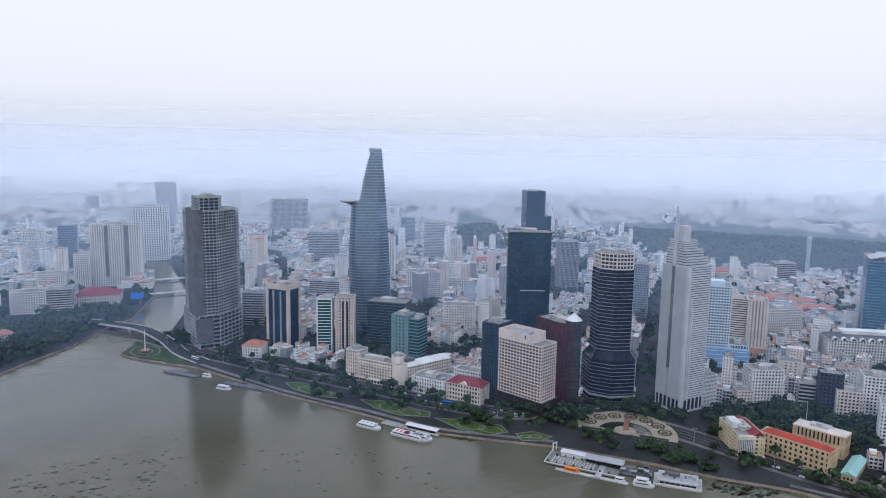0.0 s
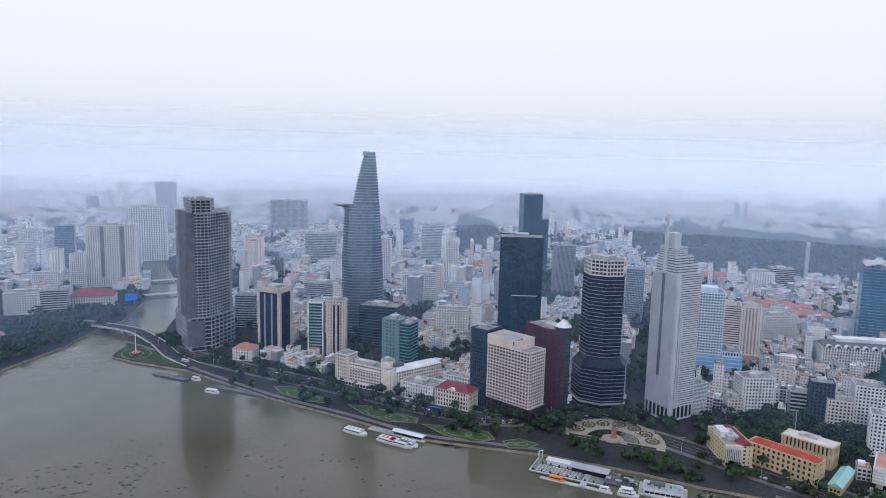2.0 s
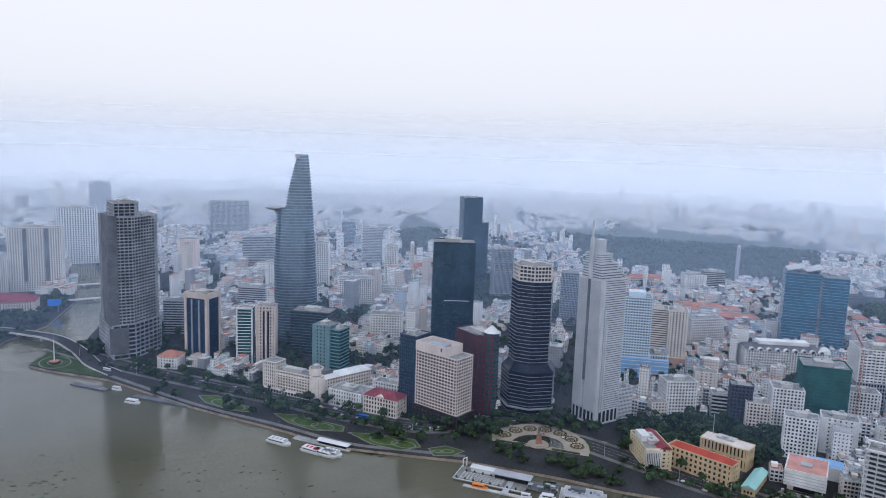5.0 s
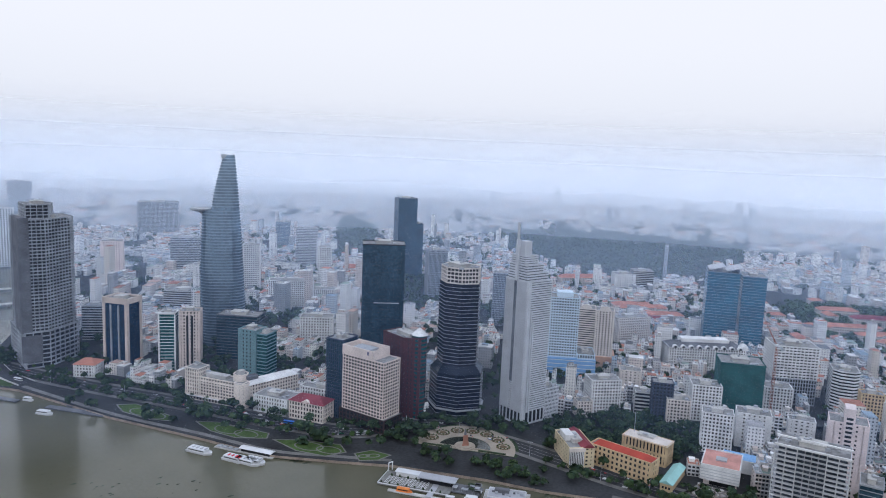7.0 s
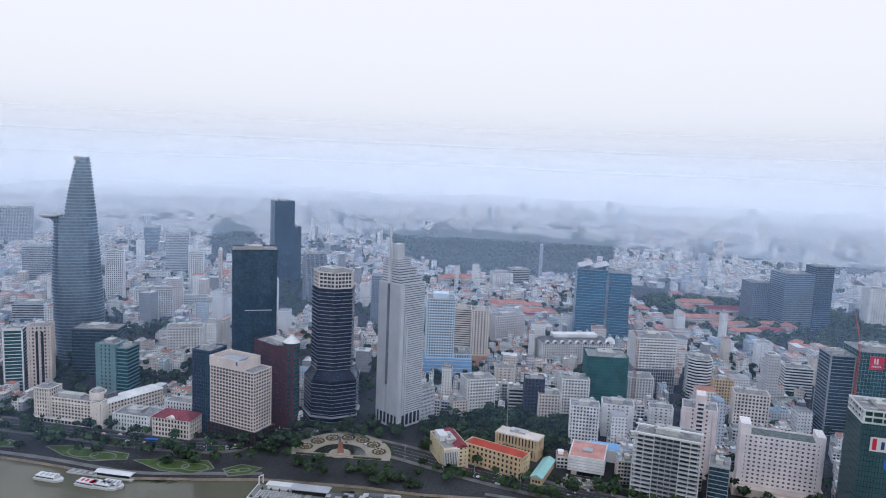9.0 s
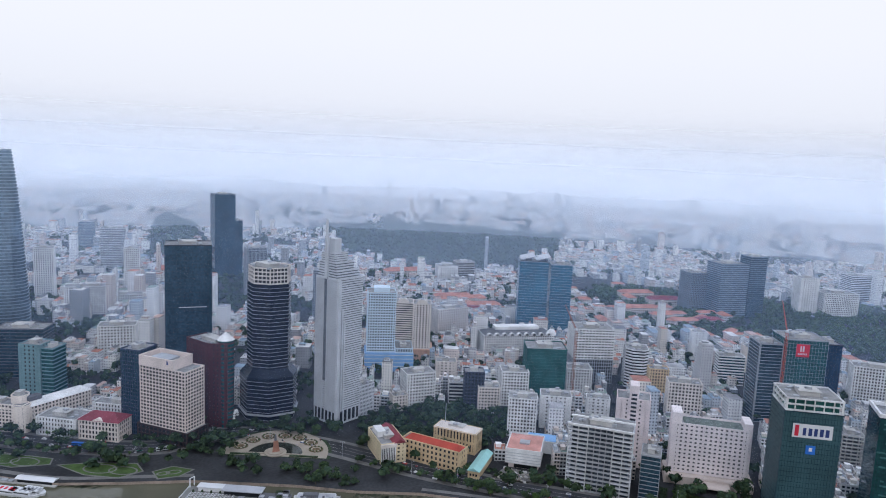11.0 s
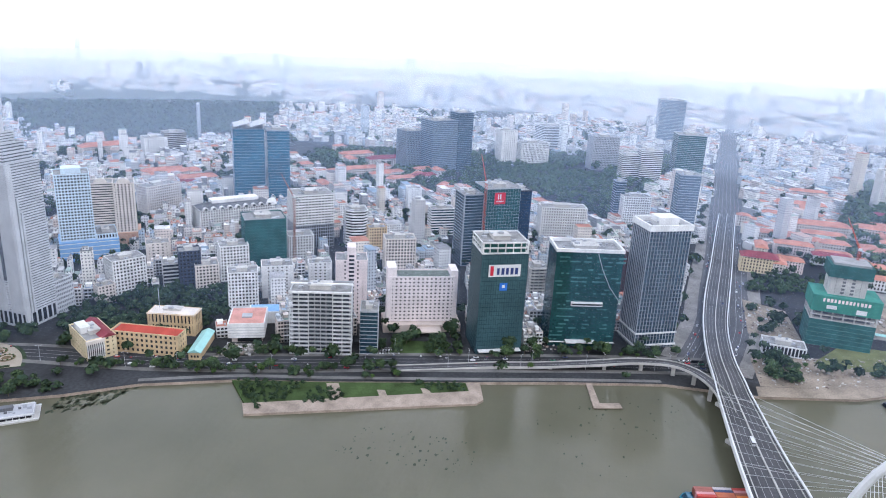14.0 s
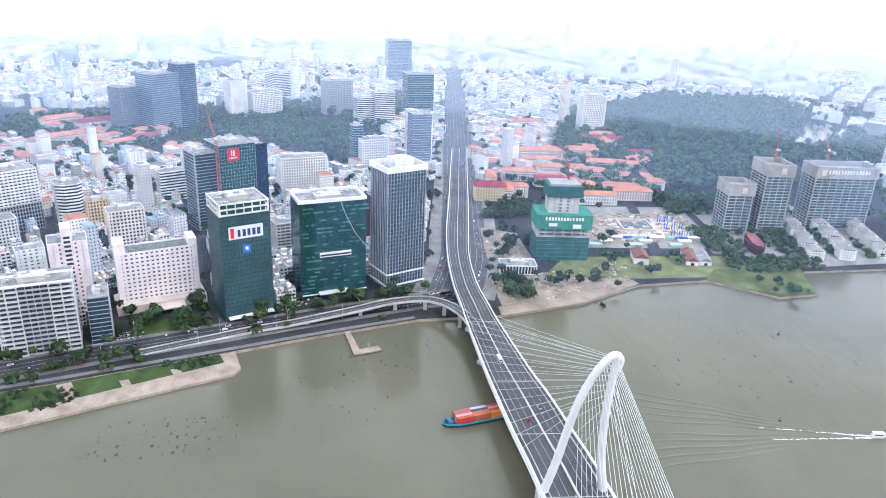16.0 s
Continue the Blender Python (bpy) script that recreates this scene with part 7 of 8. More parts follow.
def along(line, offs, n, z=None):
    for k in range(n):
        i = rng.randrange(1, len(line) - 1)
        o = rng.choice(offs)
        p = sides(line, o)[i]
        q = line[i + 1]
        a = math.degrees(math.atan2(q[1] - line[i][1], q[0] - line[i][0]))
        zz = (line[i][2] + 0.02) if len(line[i]) > 2 else 2.57
        yield p[0] + rng.gauss(0, 2) * math.cos(radians(a)), p[1] + rng.gauss(0, 2) * math.sin(radians(a)), zz, a + (180 if o < 0 else 0)


MIDDECK = between(DECK_L, DECK_R, 0.5)
for spot in list(along(BOULEVARD, (-9, -5, 5, 9), 34)) + list(along(MIDDECK, (-6, 6), 9)) + list(along(STREET, (-20, -17, 17, 20), 22)) + list(along(CANALBR, (-4, 4), 5)):
    k = rng.randrange(len(CARS))
    if k < len(CARS) and CARS[k]["label"] and not CARS[k].get("placed"):
        CARS[k].matrix_basis = pose(spot[0], spot[1], spot[2], 0, 0, spot[3])
        CARS[k]["placed"] = 1
    else:
        copy_thing(CARS[k], pose(spot[0], spot[1], spot[2], 0, 0, spot[3]))
for k, c_ in enumerate(CARS):
    if not c_.get("placed"):
        c_.matrix_basis = pose(412 + 7 * k, 528 - 2 * k, 2.57, 0, 0, -15)
car(402, 533, 2.57, -20, WHITEMET, "bus")
car(428, 522, 2.57, 15, PAINTS[2], "bus")
car(356, 596, 2.57, -52, BLUEP, "bus")
car(160, 872, 3.2, -60, WHITEMET, "bus")
car(560, -148, 17.9, -172, WHITEMET, "lorry")
# parked cars beside the apartments
for k in range(14):
    copy_thing(CARS[k % 3], pose(622 + (k // 7) * 7 + k % 7 * 1.0, 152 - (k % 7) * 2.6, 2.6, 0, 0, 25))


rng = random.Random(91)
dots = Geo()
for line, offs, n_, zz in ((STREET, (-22, -18, -15, 15, 18, 22), 150, 2.58), (BOULEVARD, (-10, -7, -4, 4, 7, 10), 110, 2.58)):
    pts_ = [p for p in smooth([(*q[:2], 0) for q in line], 4)]
    for k in range(n_):
        i = rng.randrange(1, len(pts_) - 1)
        (ax, ay, _), (bx, by, _) = pts_[i], pts_[i + 1]
        u_, o = rng.random(), rng.choice(offs) + rng.gauss(0, 0.7)
        d_ = Vector((bx - ax, by - ay)).normalized()
        x, y = ax + (bx - ax) * u_ - d_.y * o, ay + (by - ay) * u_ + d_.x * o
        ln_ = rng.choice((0.95, 0.95, 0.95, 2.2))
        wd_ = 0.35 if ln_ < 1 else 0.9
        a_ = math.degrees(math.atan2(d_.y, d_.x))
        dots.box(-ln_, -wd_, zz + 0.15, ln_, wd_, zz + 0.85, a_, (x, y)).box(-ln_ * 0.55, -wd_ * 0.85, zz + 0.85, ln_ * 0.35, wd_ * 0.85, zz + 1.5, a_, (x, y))
tagged(new("distant_traffic", dots.mesh("distant_traffic", mat("traffic_paint", (0, 0, 0), 0.4, random_hue=("island", [(0.6, 0.6, 0.6), (0.05, 0.05, 0.06), (0.3, 0.3, 0.32), (0.42, 0.05, 0.05), (0.7, 0.7, 0.7), (0.08, 0.10, 0.2)])))), "many small motorbikes and cars on the roads", "traffic", kind="stuff")


def lamp(x, y, z, h, ang):
    l_ = thing("street_lamp", "tall grey steel street lamp", "street lamp", x, y, z, ang, group="street lamps")
    part("pole", Geo().tube([(0, 0, 0), (0, 0, h)], [0.18, 0.09], 6).mesh("pole", LIGHTMET), l_)
    part("arm", Geo().tube([(-1.6, 0, h - 0.1), (0, 0, h), (1.6, 0, h - 0.1)], 0.08, 5).mesh("arm", LIGHTMET), l_)
    part("head", Geo().box(-2.3, -0.2, h - 0.25, -1.5, 0.2, h - 0.05).box(1.5, -0.2, h - 0.25, 2.3, 0.2, h - 0.05).mesh("head", WHITEMET), l_)
    return l_


base_lamp = lamp(625, 139, 2.6, 14, 20)
for i in range(4, len(BOULEVARD) - 2, 5):
    x, y = sides(BOULEVARD, -12.6)[i]
    copy_thing(base_lamp, pose(x, y, 2.6, 0, 0, i * 7))
for x, y in ((631, 73), (648, 20), (668, -40), (688, -96)):
    copy_thing(base_lamp, pose(x, y, 2.6, 0, 0, 25))


def bits(name, poly, n, smin, smax, material, label, category, seed, z=2.62, flat=False):
    """Loose pieces past counting inside a plan."""
    rng_ = random.Random(seed)
    xs, ys = [p[0] for p in poly], [p[1] for p in poly]
    g = Geo()
    k = 0
    while k < n:
        x, y = min(xs) + rng_.random() * (max(xs) - min(xs)), min(ys) + rng_.random() * (max(ys) - min(ys))
        if not inside(poly, x, y):
            continue
        k += 1
        s = smin + (smax - smin) * rng_.random() ** 2
        if flat:
            m_ = 7
            a0 = rng_.random() * 6.28
            g.prism([(x + s * (0.5 + 0.8 * rng_.random()) * math.cos(a0 + 6.283 * q / m_) * 1.6, y + s * (0.5 + 0.8 * rng_.random()) * math.sin(a0 + 6.283 * q / m_)) for q in range(m_)], z, z + 0.12)
        else:
            g.box(-s, -s * (0.4 + 0.5 * rng_.random()), z - 0.1, s, s * 0.6, z + s * (0.3 + 0.6 * rng_.random()), rng_.random() * 180, (x, y))
    return tagged(new(name, g.mesh(name, material)), label, category, kind="stuff")


RUBBLE = mat("rubble", (0, 0, 0), 0.9, vary=0.2, random_hue=("island", [(0.34, 0.32, 0.30), (0.45, 0.42, 0.38), (0.25, 0.20, 0.17), (0.50, 0.49, 0.48), (0.30, 0.26, 0.22)]))
WEED = mat("water_weed", (0.035, 0.045, 0.025), 0.9, vary=0.3, scale=0.4)
bits("site_rubble", [(684, -172), (705, -243), (746, -316), (800, -330), (760, -224), (740, -170)], 300, 0.3, 1.5, RUBBLE, "grey and brown rubble on the yard", "rubble", 1)
bits("site_rubble", [(806, -178), (806, -222), (876, -220), (890, -182)], 200, 0.3, 1.6, RUBBLE, "scattered rubble on the bare plot", "rubble", 2)
bits("site_materials", [(850, -300), (848, -356), (874, -458), (968, -452), (946, -300)], 420, 0.6, 3.0, RUBBLE, "stacked building materials on the site", "building materials", 3, z=2.9)
bits("yard_clutter", [(672, 30), (690, -8), (740, 20), (715, 60)], 160, 0.5, 2.0, RUBBLE, "rubble in a narrow cleared plot", "rubble", 4)
bits("yard_clutter", [(560, 282), (575, 252), (600, 250), (590, 284)], 90, 0.5, 2.2, RUBBLE, "pale clutter on the museum forecourt", "clutter", 5, z=2.7)
bits("drifting_weed", [(-40, 560), (60, 540), (90, 600), (40, 640), (-30, 630)], 130, 0.4, 1.7, WEED, "dark drifting water weed", "water weed", 6, z=0.02, flat=True)
bits("drifting_weed", [(470, 130), (480, 40), (520, 20), (515, 120)], 90, 0.3, 1.2, WEED, "dark drifting water weed", "water weed", 7, z=0.02, flat=True)
bits("drifting_weed", [(30, 700), (200, 600), (330, 380), (200, 400), (60, 560)], 90, 0.3, 1.5, WEED, "dark drifting water weed", "water weed", 8, z=0.02, flat=True)
bits("drifting_weed", [(480, -60), (640, -110), (620, -40), (560, 10)], 60, 0.3, 1.1, WEED, "dark drifting water weed", "water weed", 9, z=0.02, flat=True)
bits("drifting_weed", [(560, -230), (700, -440), (640, -560), (520, -380)], 90, 0.3, 1.8, WEED, "dark drifting water weed", "water weed", 10, z=0.02, flat=True)
bits("bank_weed", [(318, 540), (352, 502), (330, 512), (312, 534)], 160, 0.5, 1.8, WEED, "dark weed at the river bank", "water weed", 11, z=0.05, flat=True)
bits("bank_weed", [(442, 345), (470, 350), (500, 308), (470, 315)], 160, 0.5, 2.0, WEED, "dark weed at the river bank", "water weed", 12, z=0.05, flat=True)
# ---- trees ----
def near_deck(x, y):
    """Whether a place lies on or under the bridge road or on the street beyond it."""
    for line, half in ((MIDDECK, 27), (STREET, 28)):
        for (ax, ay, *_), (bx, by, *_) in zip(line, line[1:]):
            dx, dy = bx - ax, by - ay
            t = max(0, min(1, ((x - ax) * dx + (y - ay) * dy) / (dx * dx + dy * dy)))
            if (x - ax - t * dx) ** 2 + (y - ay - t * dy) ** 2 < half * half:
                return True
    return False


def leaf_cloud(rng, lobes, count, size):
    """Leaf clumps: small tilted blades laid over several overlapping lobes."""
    v, f = [], []
    for i in range(count):
        cx, cy, cz, r = lobes[rng.randrange(len(lobes))]
        d = Vector((rng.gauss(0, 1), rng.gauss(0, 1), rng.gauss(0.25, 1))).normalized()
        p = Vector((cx, cy, cz)) + d * r * (0.72 + 0.36 * rng.random())
        nrm = (d + Vector((rng.gauss(0, 0.45), rng.gauss(0, 0.45), rng.gauss(0.3, 0.45)))).normalized()
        a = nrm.orthogonal().normalized()
        a = (Matrix.Rotation(rng.random() * 6.28, 3, nrm) @ a)
        b = nrm.cross(a)
        s = size * (0.6 + 0.8 * rng.random())
        k = len(v)
        v += [tuple(p + a * s), tuple(p + b * s * 0.7 + nrm * s * 0.2), tuple(p - a * s), tuple(p - b * s * 0.7 - nrm * s * 0.15)]
        f.append((k, k + 1, k + 2, k + 3))
    for cx, cy, cz, r in lobes:
        k = len(v)
        q = r * 0.74
        v += [(cx + q, cy, cz), (cx, cy + q, cz), (cx - q, cy, cz), (cx, cy - q, cz), (cx, cy, cz + q), (cx, cy, cz - q)]
        f += [(k, k + 1, k + 4), (k + 1, k + 2, k + 4), (k + 2, k + 3, k + 4), (k + 3, k, k + 4), (k + 1, k, k + 5), (k + 2, k + 1, k + 5), (k + 3, k + 2, k + 5), (k, k + 3, k + 5)]
    return v, f


def tree(x, y, h, r, seed, leaf, label, z=2.6):
    rng = random.Random(seed)
    t = thing("tree", label, "tree", x, y, z, group="street trees")
    g = Geo().tube([(0, 0, 0), (0.1, 0, h * 0.3), (0.0, 0.1, h * 0.55)], [0.35, 0.26, 0.16], 6)
    lobes = [(0, 0, h * 0.68, r * 0.72)]
    for k in range(5):
        a = k * 1.257 + rng.random()
        e = (math.cos(a) * r * 0.5, math.sin(a) * r * 0.5, h * (0.55 + 0.25 * rng.random()))
        g.tube([(0, 0, h * (0.28 + 0.05 * k)), e], [0.16, 0.06], 5)
        lobes.append((*e, r * (0.42 + 0.2 * rng.random())))
    part("trunk", g.mesh("trunk", BARK), t)
    v, f = leaf_cloud(rng, lobes, 300, r * 0.17)
    part("crown", mesh_of("crown", v, f, leaf), t)
    return t


PROTO = [tree(655, 44, 12, 6.0, 11, LEAFMID, "broad dark green street tree"), tree(668, 30, 9, 4.2, 12, LEAF, "dark green street tree with a loose crown"), tree(640, 20, 7, 3.2, 13, LEAFLIGHT, "young light green street tree"),
         tree(560, 262, 13, 7.0, 14, LEAF, "wide dark green rain tree"), tree(552, 230, 8, 3.6, 15, LEAFLIGHT, "light green street tree")]
rng = random.Random(21)
SPOTS = []
for o, step in ((-14.5, 11), (14.5, 12), (21, 15)):
    side = sides(BOULEVARD, o)
    acc = 0.0
    for i in range(len(side) - 1):
        acc += math.dist(side[i], side[i + 1])
        if acc > step * (0.7 + 0.6 * rng.random()):
            SPOTS.append((side[i][0] + rng.gauss(0, 1.6), side[i][1] + rng.gauss(0, 1.6)))
            acc = 0.0
for cx, cy, n, sp in ((640, 148, 10, 9), (648, 100, 8, 7), (662, 50, 5, 8), (679, 58, 3, 3), (362, 565, 3, 8), (440, 520, 7, 7), (462, 395, 7, 7), (520, 205, 22, 14), (535, 175, 16, 10), (545, 265, 10, 12), (572, 195, 9, 9), (585, 130, 6, 8), (730, -190, 10, 10), (722, -182, 5, 6), (700, -66, 6, 8), (690, 20, 6, 8), (720, -470, 12, 10), (790, -470, 14, 16),
                      (850, -545, 12, 16), (892, -498, 6, 9), (885, -541, 6, 8), (800, -448, 7, 7), (799, -388, 5, 7), (794, -480, 6, 7), (826, -541, 6, 6), (818, -583, 5, 6), (1015, -201, 5, 7), (994, -249, 6, 8), (939, -190, 5, 7), (742, -190, 6, 5), (712, -183, 3, 4), (834, -425, 6, 8), (784, -430, 4, 6), (836, -480, 6, 7), (960, -215, 5, 8), (545, 345, 10, 8), (600, 330, 16, 14), (565, 400, 14, 14), (505, 490, 8, 8), (440, 540, 10, 8), (215, 800, 5, 16), (150, 985, 10, 10), (245, 850, 10, 10), (820, -420, 10, 10), (1010, -255, 10, 12), (820, -200, 10, 12), (812, -345, 6, 8)):
    for k in range(n):
        SPOTS.append((cx + rng.gauss(0, sp), cy + rng.gauss(0, sp)))
kept = 0
for x, y in SPOTS:
    hit_thing = False
    for px, py, c, s, x0, y0, x1, y1 in TAKEN:
        u, v = c * (x - px) + s * (y - py), -s * (x - px) + c * (y - py)
        hit_thing = hit_thing or (x0 + 3 < u < x1 - 3 and y0 + 3 < v < y1 - 3)
    on_road = near_deck(x, y) or any((x - ax) ** 2 + (y - ay) ** 2 < 100 for ax, ay, *_ in BOULEVARD + RAMP)
    if hit_thing or on_road or not inside(CITY, x, y) or kept >= 300:
        continue
    kept += 1
    q = rng.random()
    src = PROTO[2 if q < 0.14 else 4 if q < 0.28 else 1 if q < 0.55 else 0 if q < 0.85 else 3]
    c_ = copy_thing(src, pose(x, y, 2.6, 0, 0, rng.random() * 360))
    k_ = 0.48 + 0.42 * rng.random()
    c_.scale = (k_, k_, k_ * (0.85 + 0.3 * rng.random()))


for x, y in ((668, 60), (669, 46), (677, 102), (645, 106)):
    big = copy_thing(PROTO[3], pose(x, y, 2.6, 0, 0, x))
    big.scale = (1.15, 1.15, 1.35)


def woods(name, spots, label, leaf, blades, rng_seed):
    """Crowns past counting, as one mesh: x, y, height, radius."""
    R = np.array(spots, float)
    g = np.random.default_rng(rng_seed)
    n, m = len(R), blades
    d = g.normal(size=(n, m, 3))
    d[..., 2] = np.abs(d[..., 2]) * 0.9 - 0.15
    d /= np.linalg.norm(d, axis=-1, keepdims=True)
    lob = 1 + 0.28 * np.sin(d[..., 0] * 4 + R[:, None, 0]) * np.cos(d[..., 1] * 5 + R[:, None, 1])
    rad = R[:, None, 3] * lob * (0.8 + 0.3 * g.random((n, m)))
    c = np.stack([R[:, None, 0] + d[..., 0] * rad, R[:, None, 1] + d[..., 1] * rad, 2.4 + R[:, None, 2] - R[:, None, 3] * 0.8 + d[..., 2] * rad * 0.8], -1)
    nr = d + g.normal(scale=0.45, size=(n, m, 3)) + np.array([0, 0, 0.35])
    nr /= np.linalg.norm(nr, axis=-1, keepdims=True)
    a = np.cross(nr, g.normal(size=(n, m, 3)))
    a /= np.linalg.norm(a, axis=-1, keepdims=True)
    b = np.cross(nr, a)
    s = R[:, None, None, 3].reshape(n, 1, 1) * (0.26 + 0.22 * g.random((n, m, 1))) * (1.0 if m > 30 else 1.35)
    V = np.stack([c + a * s, c + b * s * 0.75 + nr * s * 0.2, c - a * s, c - b * s * 0.75 - nr * s * 0.15], 2).reshape(-1, 3)
    # inner dark cores, so that no crown is hollow
    core = np.array([(1, 0, 0), (0, 1, 0), (-1, 0, 0), (0, -1, 0), (0, 0, 1), (0, 0, -1.6)]) * 0.74
    W = np.stack([R[:, 0], R[:, 1], 2.4 + R[:, 2] - R[:, 3] * 0.8], -1)[:, None] + core[None] * R[:, 3][:, None, None] * np.array([1, 1, 0.8])
    me = bpy.data.meshes.new(name)
    k0 = len(V)
    allv = np.concatenate([V, W.reshape(-1, 3)])
    tri = np.array([(0, 1, 4), (1, 2, 4), (2, 3, 4), (3, 0, 4), (1, 0, 5), (2, 1, 5), (3, 2, 5), (0, 3, 5)])
    T = (tri[None] + 6 * np.arange(n)[:, None, None]).reshape(-1) + k0
    nq, nt = n * m, n * 8
    me.vertices.add(len(allv))
    me.vertices.foreach_set("co", allv.reshape(-1))
    me.loops.add(nq * 4 + nt * 3)
    me.loops.foreach_set("vertex_index", np.concatenate([np.arange(nq * 4), T]).astype(np.int32))
    me.polygons.add(nq + nt)
    me.polygons.foreach_set("loop_start", np.concatenate([np.arange(nq) * 4, nq * 4 + np.arange(nt) * 3]).astype(np.int32))
    me.update(calc_edges=True)
    me.materials.append(leaf)
    return tagged(new(name, me), label, "trees", kind="stuff")


def scatter(poly, step, hmin, hmax, seed, holes=True):
    r_ = random.Random(seed)
    xs, ys = [p[0] for p in poly], [p[1] for p in poly]
    out, x = [], min(xs)
    while x < max(xs):
        y = min(ys)
        while y < max(ys):
            px, py = x + r_.gauss(0, step * 0.3), y + r_.gauss(0, step * 0.3)
            if inside(poly, px, py) and not hit_plan(px, py) and (not holes or noise.noise(Vector((px * 0.012, py * 0.012, seed))) > -0.28):
                h = hmin + (hmax - hmin) * r_.random()
                out.append((px, py, h, step * (0.30 + 0.36 * r_.random() ** 1.3)))
            y += step
        x += step
    return out


def hit_plan(x, y, pad=2.0):
    for px, py, c, s, x0, y0, x1, y1 in TAKEN:
        u, v = c * (x - px) + s * (y - py), -s * (x - px) + c * (y - py)
        if x0 + pad < u < x1 - pad and y0 + pad < v < y1 - pad:
            return True
    return False


POND = [(1377, -877), (1470, -890), (1597, -1000), (1682, -1085), (1560, -1090), (1400, -960)]
tagged(new("water_pond", Geo().prism(POND[::-1], 2.0, 2.62).mesh("water_pond", WATER)), "pale pond in the wooded park", "pond", kind="structure")
wood_spots = [s_ for s_ in scatter(PARKS[0], 14.5, 9, 26, 31, False) if not inside(POND, s_[0], s_[1])]
woods("zoo_woods", wood_spots, "dense dark green park woods", LEAFMID, 46, 1)
woods("palace_woods", scatter(PARKS[1], 17, 9, 27, 32) + scatter(PARKS[2], 17, 9, 26, 37), "dense dark green palace park woods in haze", LEAF, 26, 2)
woods("quarter_trees", [q for q in scatter(PARKS[3], 13, 7, 15, 33) if noise.noise(Vector((q[0] * 0.009, q[1] * 0.009, 1.7))) > -0.30], "dark green trees between villas", LEAFMID, 34, 3)
BELTS = [[(766, -435), (800, -440), (806, -555), (772, -545)], [(810, -440), (900, -440), (905, -480), (815, -486)], [(815, -520), (960, -515), (960, -560), (900, -575), (800, -545)], [(795, -575), (905, -600), (905, -612), (795, -590)],
         [(798, -618), (910, -640), (910, -655), (798, -635)], [(930, -172), (1000, -176), (990, -290), (945, -270)], [(960, -440), (1050, -440), (1060, -620), (965, -640)], [(780, -322), (812, -300), (815, -345), (785, -345)], [(700, -180), (745, -182), (735, -215), (700, -205)]]
woods("belt_trees", [q for i, p in enumerate(BELTS) for q in scatter(p, 7.5, 5, 9, 50 + i, i > 0) if not near_deck(q[0], q[1])], "green garden trees between villas and sheds", LEAFMID, 40, 4)
QUAYBED = [[(500, 206), (534, 243), (553, 190), (522, 190)], [(530, 205), (548, 205), (598, 70), (586, 64)], [(520, 180), (548, 180), (552, 150), (534, 150)]]
woods("quay_shrubs", [(x, y, h * 0.8 - 0.6, r * 0.75) for i, p in enumerate(QUAYBED) for x, y, h, r in scatter(p, 4.6, 2.5, 5.0 - i * 0.8, 80 + i)], "dark green shrubs and small trees on the quay lawn", LEAF, 40, 6)
rows_ = []
rng = random.Random(77)
for o, gap in ((-13.8, 7.5), (13.8, 8.0), (19.5, 11.0)):
    line_ = sides(BOULEVARD, o)
    walked = 0.0
    for (ax, ay), (bx, by) in zip(line_, line_[1:]):
        seg = math.dist((ax, ay), (bx, by))
        while walked < seg:
            u_ = walked / seg
            x, y = ax + (bx - ax) * u_ + rng.gauss(0, 0.8), ay + (by - ay) * u_ + rng.gauss(0, 0.8)
            if y > 215 and y < 900 and rng.random() < 0.72 and not hit_plan(x, y, 0.0) and inside(CITY, x, y):
                rows_.append((x, y, 5 + 3 * rng.random(), 1.8 + 1.5 * rng.random()))
            walked += gap * (0.8 + 0.4 * rng.random())
        walked -= seg
for cx, cy, n_, sp in ((427, 510, 7, 6), (426, 487, 6, 5), (429, 457, 4, 4), (453, 418, 7, 6), (459, 403, 6, 5), (472, 377, 7, 6), (471, 361, 4, 5), (410, 549, 5, 5), (605, 444, 7, 6), (622, 403, 8, 9), (531, 481, 7, 6), (546, 462, 5, 5), (574, 435, 9, 8), (600, 430, 8, 8), (478, 529, 8, 6), (445, 525, 8, 6),
                       (510, 500, 6, 5), (500, 410, 6, 6), (520, 425, 6, 7)):
    for k in range(n_):
        x, y = cx + rng.gauss(0, sp), cy + rng.gauss(0, sp)
        if not hit_plan(x, y, 0.0) and inside(CITY, x, y):
            rows_.append((x, y, 5.5 + 3.5 * rng.random(), 2.2 + 1.8 * rng.random()))
woods("boulevard_trees", rows_, "dark green rows of trees along the boulevard", LEAF, 46, 17)
BANK = [(-900, 800), (-45, 900), (66, 1050), (135, 1150), (160, 1290), (120, 1300), (40, 1215), (-60, 1180), (-300, 1150), (-900, 1250)]
BANKIN = [(-880, 885), (-560, 865), (-50, 935), (-12, 980), (34, 1028), (64, 1084), (118, 1150), (150, 1262), (128, 1262), (40, 1215), (-60, 1165), (-300, 1090), (-880, 1080)]
NAVALYARD = [(545, 385), (575, 440), (640, 446), (684, 404), (684, 345), (640, 300), (600, 318)]
woods("bank_trees", scatter(BANKIN, 13, 6, 11, 91), "dark green trees along the far bank", LEAF, 34, 12)
woods("yard_grove", scatter(NAVALYARD, 9, 7, 12, 92), "dark green trees behind the barracks", LEAF, 40, 13)
# ---- the low city: nobody could count it ----
ROADS.append((SHORE, 38)), ROADS.append((BOULEVARD, 30))
